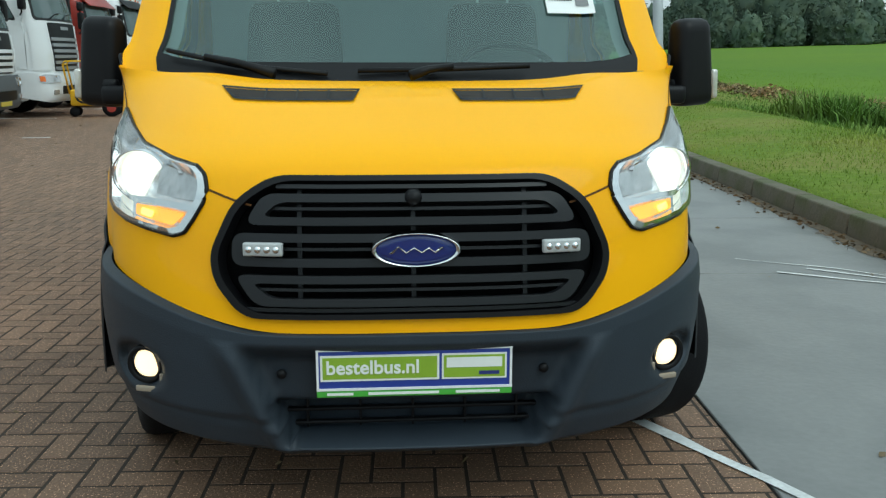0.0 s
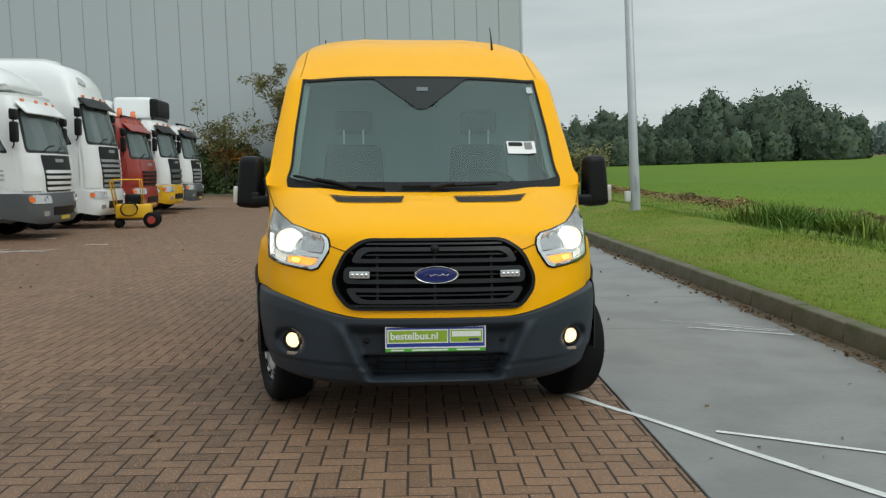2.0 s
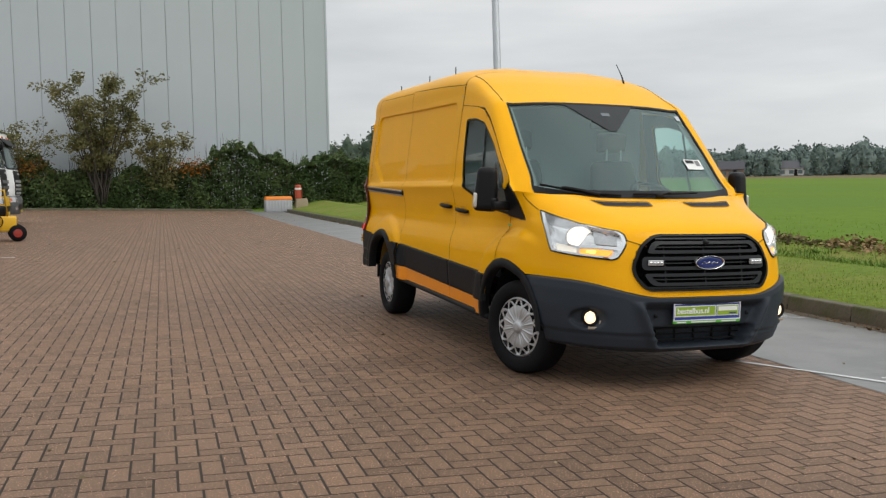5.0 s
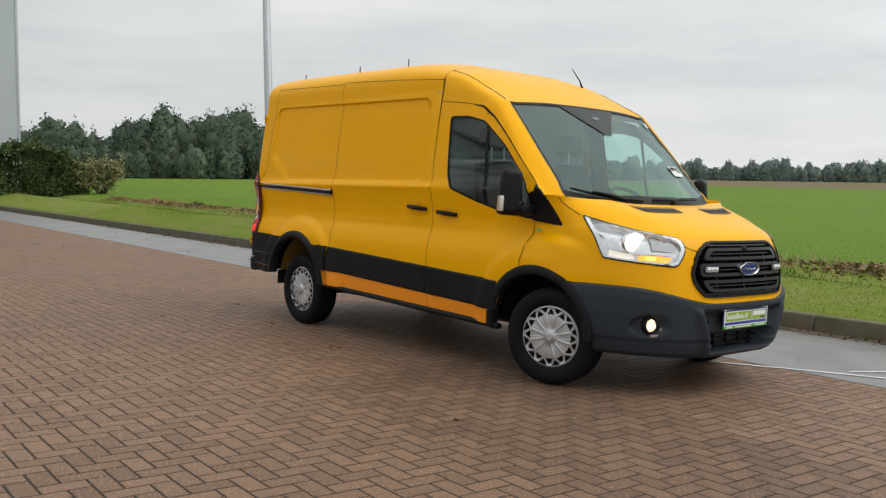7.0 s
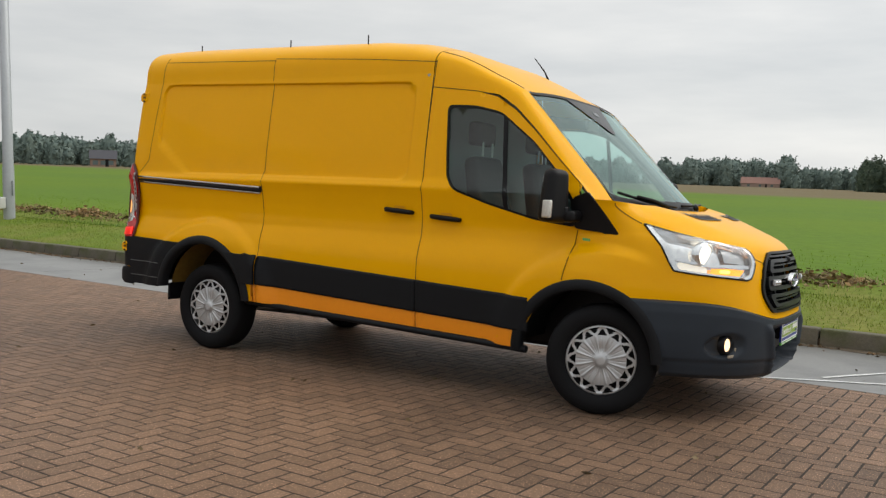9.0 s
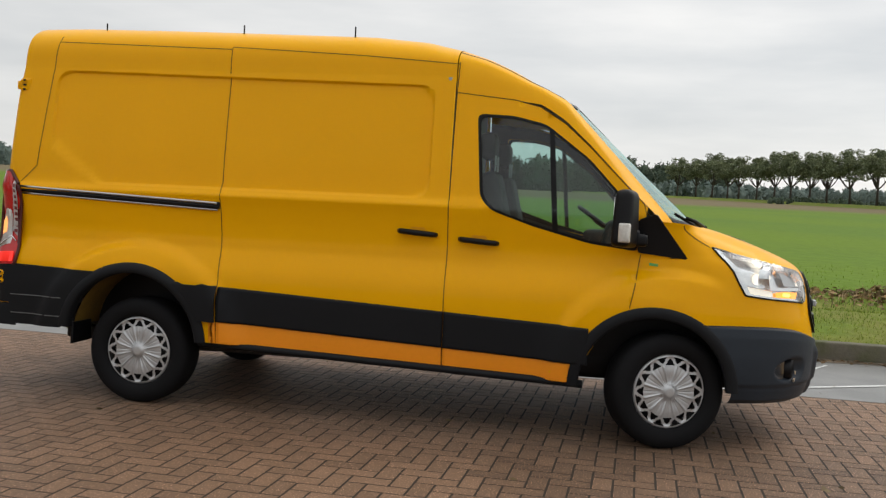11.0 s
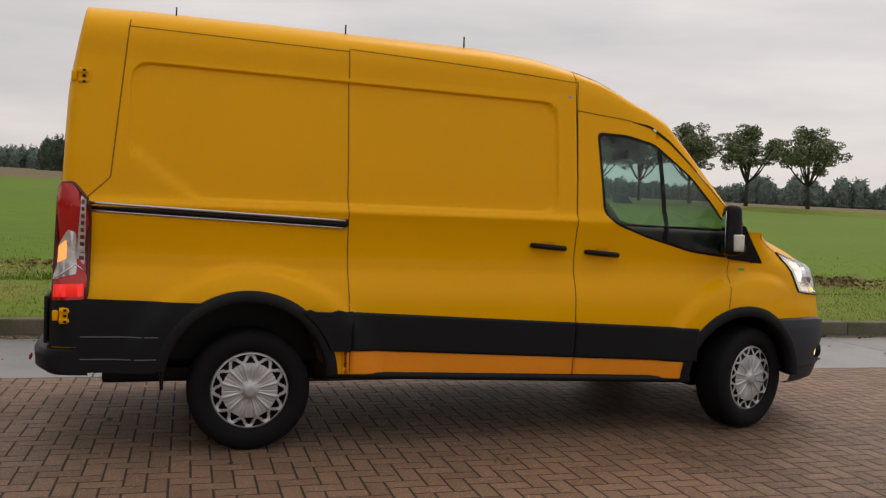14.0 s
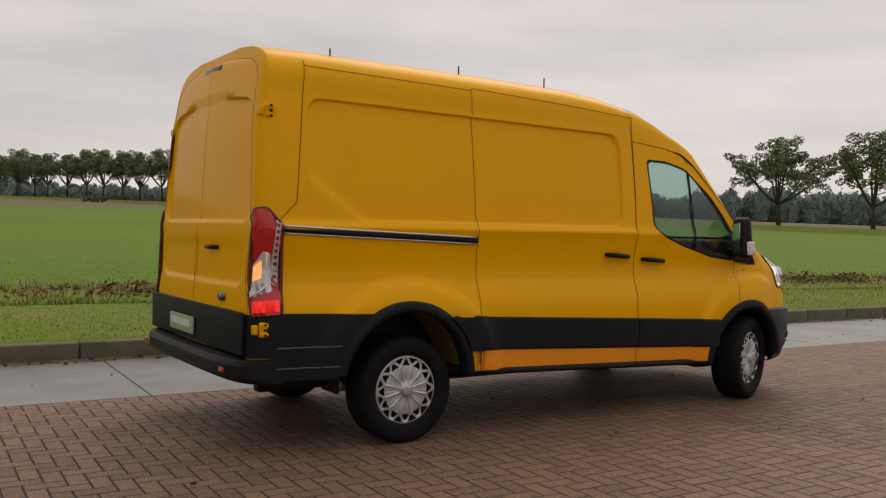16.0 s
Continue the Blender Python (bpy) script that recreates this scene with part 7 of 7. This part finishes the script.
# rough growth in the ditch
def blades(name, count, x0, x1, y0, y1, h0, h1, width, material, label, seed, bend=0.35, clump=None, thin=1.0):
    rng = np.random.default_rng(seed)
    n = count
    if clump:
        cs = np.array([(rng.uniform(x0, x1), rng.uniform(y0, y1)) for _ in range(clump)])
        k = rng.integers(0, clump, n)
        xy = cs[k] + rng.normal(size=(n, 2)) * np.array([0.16, 0.28])
    else:
        xy = np.stack([x0 + (x1 - x0) * rng.uniform(0, 1, n) ** thin, rng.uniform(y0, y1, n)], 1)
    z = np.interp(xy[:, 0], [p[0] for p in PROFILE], [p[1] for p in PROFILE]) + rise(xy[:, 0], xy[:, 1])
    h = rng.uniform(h0, h1, n)
    az = rng.uniform(0, 6.28, n)
    d = np.stack([np.cos(az), np.sin(az)], 1)
    s = np.stack([-d[:, 1], d[:, 0]], 1) * width * 0.5
    b = rng.uniform(0.1, 1.0, n) * bend
    rows = []
    for t, wd in ((0, 1.0), (0.5, 0.8), (1.0, 0.08)):
        c = np.concatenate([xy + d * (b * h * t * t)[:, None], (z - 0.02 + h * t * (1 - 0.25 * b * t))[:, None]], 1)
        o = np.concatenate([s * wd, np.zeros((n, 1))], 1)
        rows += [c - o, c + o]
    v = np.stack(rows, 1).reshape(-1, 3)
    me = bpy.data.meshes.new(name)
    me.vertices.add(6 * n)
    me.vertices.foreach_set("co", v.ravel())
    f = (np.array([[0, 1, 3, 2], [2, 3, 5, 4]])[None] + 6 * np.arange(n)[:, None, None]).reshape(-1)
    me.loops.add(8 * n)
    me.loops.foreach_set("vertex_index", f)
    me.polygons.add(2 * n)
    me.polygons.foreach_set("loop_start", np.arange(2 * n) * 4)
    me.polygons.foreach_set("loop_total", np.full(2 * n, 4))
    me.update(calc_edges=True)
    return tagged(part(name, me, material, None, label, FLAT), category="grass", kind="stuff")


blades("reeds", 4200, 6.6, 7.7, 9.4, 13.0, 0.12, 0.66, 0.034, REED, "tall green reeds growing in the ditch", 41, bend=0.95, clump=13)
blades("tall_grass", 8000, 6.4, 8.2, 3.0, 17.0, 0.05, 0.17, 0.026, REED, "tufts of taller grass in the ditch", 46, bend=0.9, clump=120)
blades("ditch_grass", 40000, 6.0, 8.6, -34, 42, 0.03, 0.09, 0.014, REED, "rough uncut grass in the ditch", 42)
blades("dry_stalks", 5000, 8.5, 9.4, -34, 42, 0.05, 0.22, 0.012, STRAW, "pale dry stalks along the ditch bank", 43, bend=1.2, clump=160)
blades("verge_grass", 90000, 3.60, 6.3, -14, 30, 0.02, 0.065, 0.009, foliage("verge_blade", (0.175, 0.26, 0.03), (0.24, 0.28, 0.05), 0.5), "short mown grass on the verge", 44, bend=0.6)
blades("field_crop", 14000, 9.3, 15, -22, 40, 0.03, 0.075, 0.014, foliage("crop_blade", (0.15, 0.26, 0.014), (0.18, 0.285, 0.018), 0.3), "young green crop in the field", 45, bend=0.5, thin=2.2)

# heaps of cut reed and clods thrown up along the ditch's far edge
rng = np.random.default_rng(61)
n = 26000
hy = rng.uniform(-34, 42, n)
heap = np.clip(0.35 + 0.5 * np.sin(hy * 0.83 + 1) * np.sin(hy * 0.29) + 0.35 * np.sin(hy * 2.7), 0.03, 1.0)
hx = 8.95 + rng.normal(size=n) * 0.24
hz = np.interp(hx, [p[0] for p in PROFILE], [p[1] for p in PROFILE]) + rise(hx, hy) + rng.uniform(0, 1, n) ** 1.5 * 0.24 * heap * np.exp(-((hx - 8.95) / 0.30) ** 2)
keep = rng.uniform(0, 1, n) < 0.25 + 0.75 * heap
heaps = leaf_mesh(np.stack([hx, hy, hz], 1)[keep], 0.055, rng, 0.35)
tagged(part("ditch_debris", heaps, foliage("brown_cut_reed", (0.30, 0.19, 0.09), (0.14, 0.11, 0.05), 1.1), None, "brown heaps of cut reed and soil along the ditch", FLAT), category="debris", kind="stuff")

# fallen leaves and grit along the kerb foot
rng = np.random.default_rng(77)
n = 2600
lx = GUTTER1 - np.abs(rng.normal(size=n)) * 0.10 - 0.005
ly = rng.uniform(-12, 40, n)
litter = leaf_mesh(np.stack([lx, ly, rng.uniform(0.004, 0.016, n)], 1), 0.026, rng, 0.12)
tagged(part("leaf_litter", litter, foliage("brown_fallen_leaf", (0.16, 0.10, 0.05), (0.10, 0.07, 0.035), 0.8), None, "brown fallen leaves along the kerb", YARD), category="leaves", kind="stuff")
n = 900
litter = leaf_mesh(np.stack([rng.uniform(-14, 3.2, n), rng.uniform(-9, 40, n), np.full(n, 0.006)], 1), 0.022, rng, 0.1)
tagged(part("stray_leaves", litter, foliage("pale_fallen_leaf", (0.22, 0.17, 0.10), (0.14, 0.10, 0.05), 0.8), None, "stray fallen leaves on the paving", YARD), category="leaves", kind="stuff")


# ---- herringbone paving bricks ----
UNIT = 0.105


def paver_shape():
    """One brick, 0.21 x 0.105 m with joints taken off, chamfered top; corner at the origin."""
    a, b, c = 0.0043, 0.0068, 0.0
    x0, x1, y0, y1 = a, 2 * UNIT - a, a, UNIT - a
    v = [(x0, y0, -0.0045), (x1, y0, -0.0045), (x1, y1, -0.0045), (x0, y1, -0.0045),
         (x0 + b - a, y0 + b - a, c), (x1 - b + a, y0 + b - a, c), (x1 - b + a, y1 - b + a, c), (x0 + b - a, y1 - b + a, c)]
    f = [(4, 5, 6, 7)] + [(k, (k + 1) % 4, (k + 1) % 4 + 4, k + 4) for k in range(4)]
    return np.array(v), np.array(f)


def build_pavers():
    rng = np.random.default_rng(5)
    x0, x1, y0, y1 = -17.0, GUTTER0 - 0.014, -9.5, YARD_END - 0.02
    i, j = np.meshgrid(np.arange(int(x0 / UNIT), int(x1 / UNIT) + 1), np.arange(int(y0 / UNIT), int(y1 / UNIT) + 1), indexing="ij")
    d = (i - j) % 4
    lying, standing = d == 0, d == 3
    pos = np.concatenate([np.stack([i[lying], j[lying], np.zeros(lying.sum())], 1), np.stack([i[standing], j[standing], np.ones(standing.sum())], 1)])
    px, py = pos[:, 0] * UNIT, pos[:, 1] * UNIT
    single = (px > -2.55) & (px < -0.95) & (py > -2.75) & (py < 0.75)
    bv, bf = paver_shape()
    shape = mesh_of("paver", bv, bf, smooth=False)
    shape.materials.append(PAVER)
    for (a, b, k) in pos[single][:300]:
        z, t1, t2 = rng.uniform(-0.0002, 0.0008), rng.uniform(-0.11, 0.11), rng.uniform(-0.11, 0.11)
        m = pose(a * UNIT, b * UNIT, z, t1, t2, 0) if k == 0 else pose(a * UNIT + UNIT, b * UNIT, z, t1, t2, 90)
        part("paver", shape, PAVER, pavement, "", m)
    rest = np.concatenate([pos[~single], pos[single][300:]])
    n = len(rest)
    v = np.repeat(bv[None], n, 0)
    tilt = rng.uniform(-0.002, 0.002, (n, 2))
    zz = v[:, :, 2] + rng.uniform(-0.0002, 0.0008, (n, 1)) + (v[:, :, 0] - 0.1) * tilt[:, :1] + (v[:, :, 1] - 0.05) * tilt[:, 1:]
    stand = (rest[:, 2] == 1)[:, None]
    xx = np.minimum(np.where(stand, UNIT - v[:, :, 1], v[:, :, 0]) + rest[:, :1] * UNIT, x1)
    yy = np.where(stand, v[:, :, 0], v[:, :, 1]) + rest[:, 1:2] * UNIT
    co = np.stack([xx, yy, zz], 2).reshape(-1, 3)
    f = (bf[None] + len(bv) * np.arange(n)[:, None, None]).reshape(-1)
    k = len(f) // 4
    me = bpy.data.meshes.new("pavers")
    me.vertices.add(len(co))
    me.vertices.foreach_set("co", co.ravel())
    me.loops.add(len(f))
    me.loops.foreach_set("vertex_index", f)
    me.polygons.add(k)
    me.polygons.foreach_set("loop_start", np.arange(k) * 4)
    me.polygons.foreach_set("loop_total", np.full(k, 4))
    me.update(calc_edges=True)
    me.shade_flat()
    tagged(part("pavers", me, PAVER, pavement, "herringbone bricks of the yard"), kind="stuff")


build_pavers()
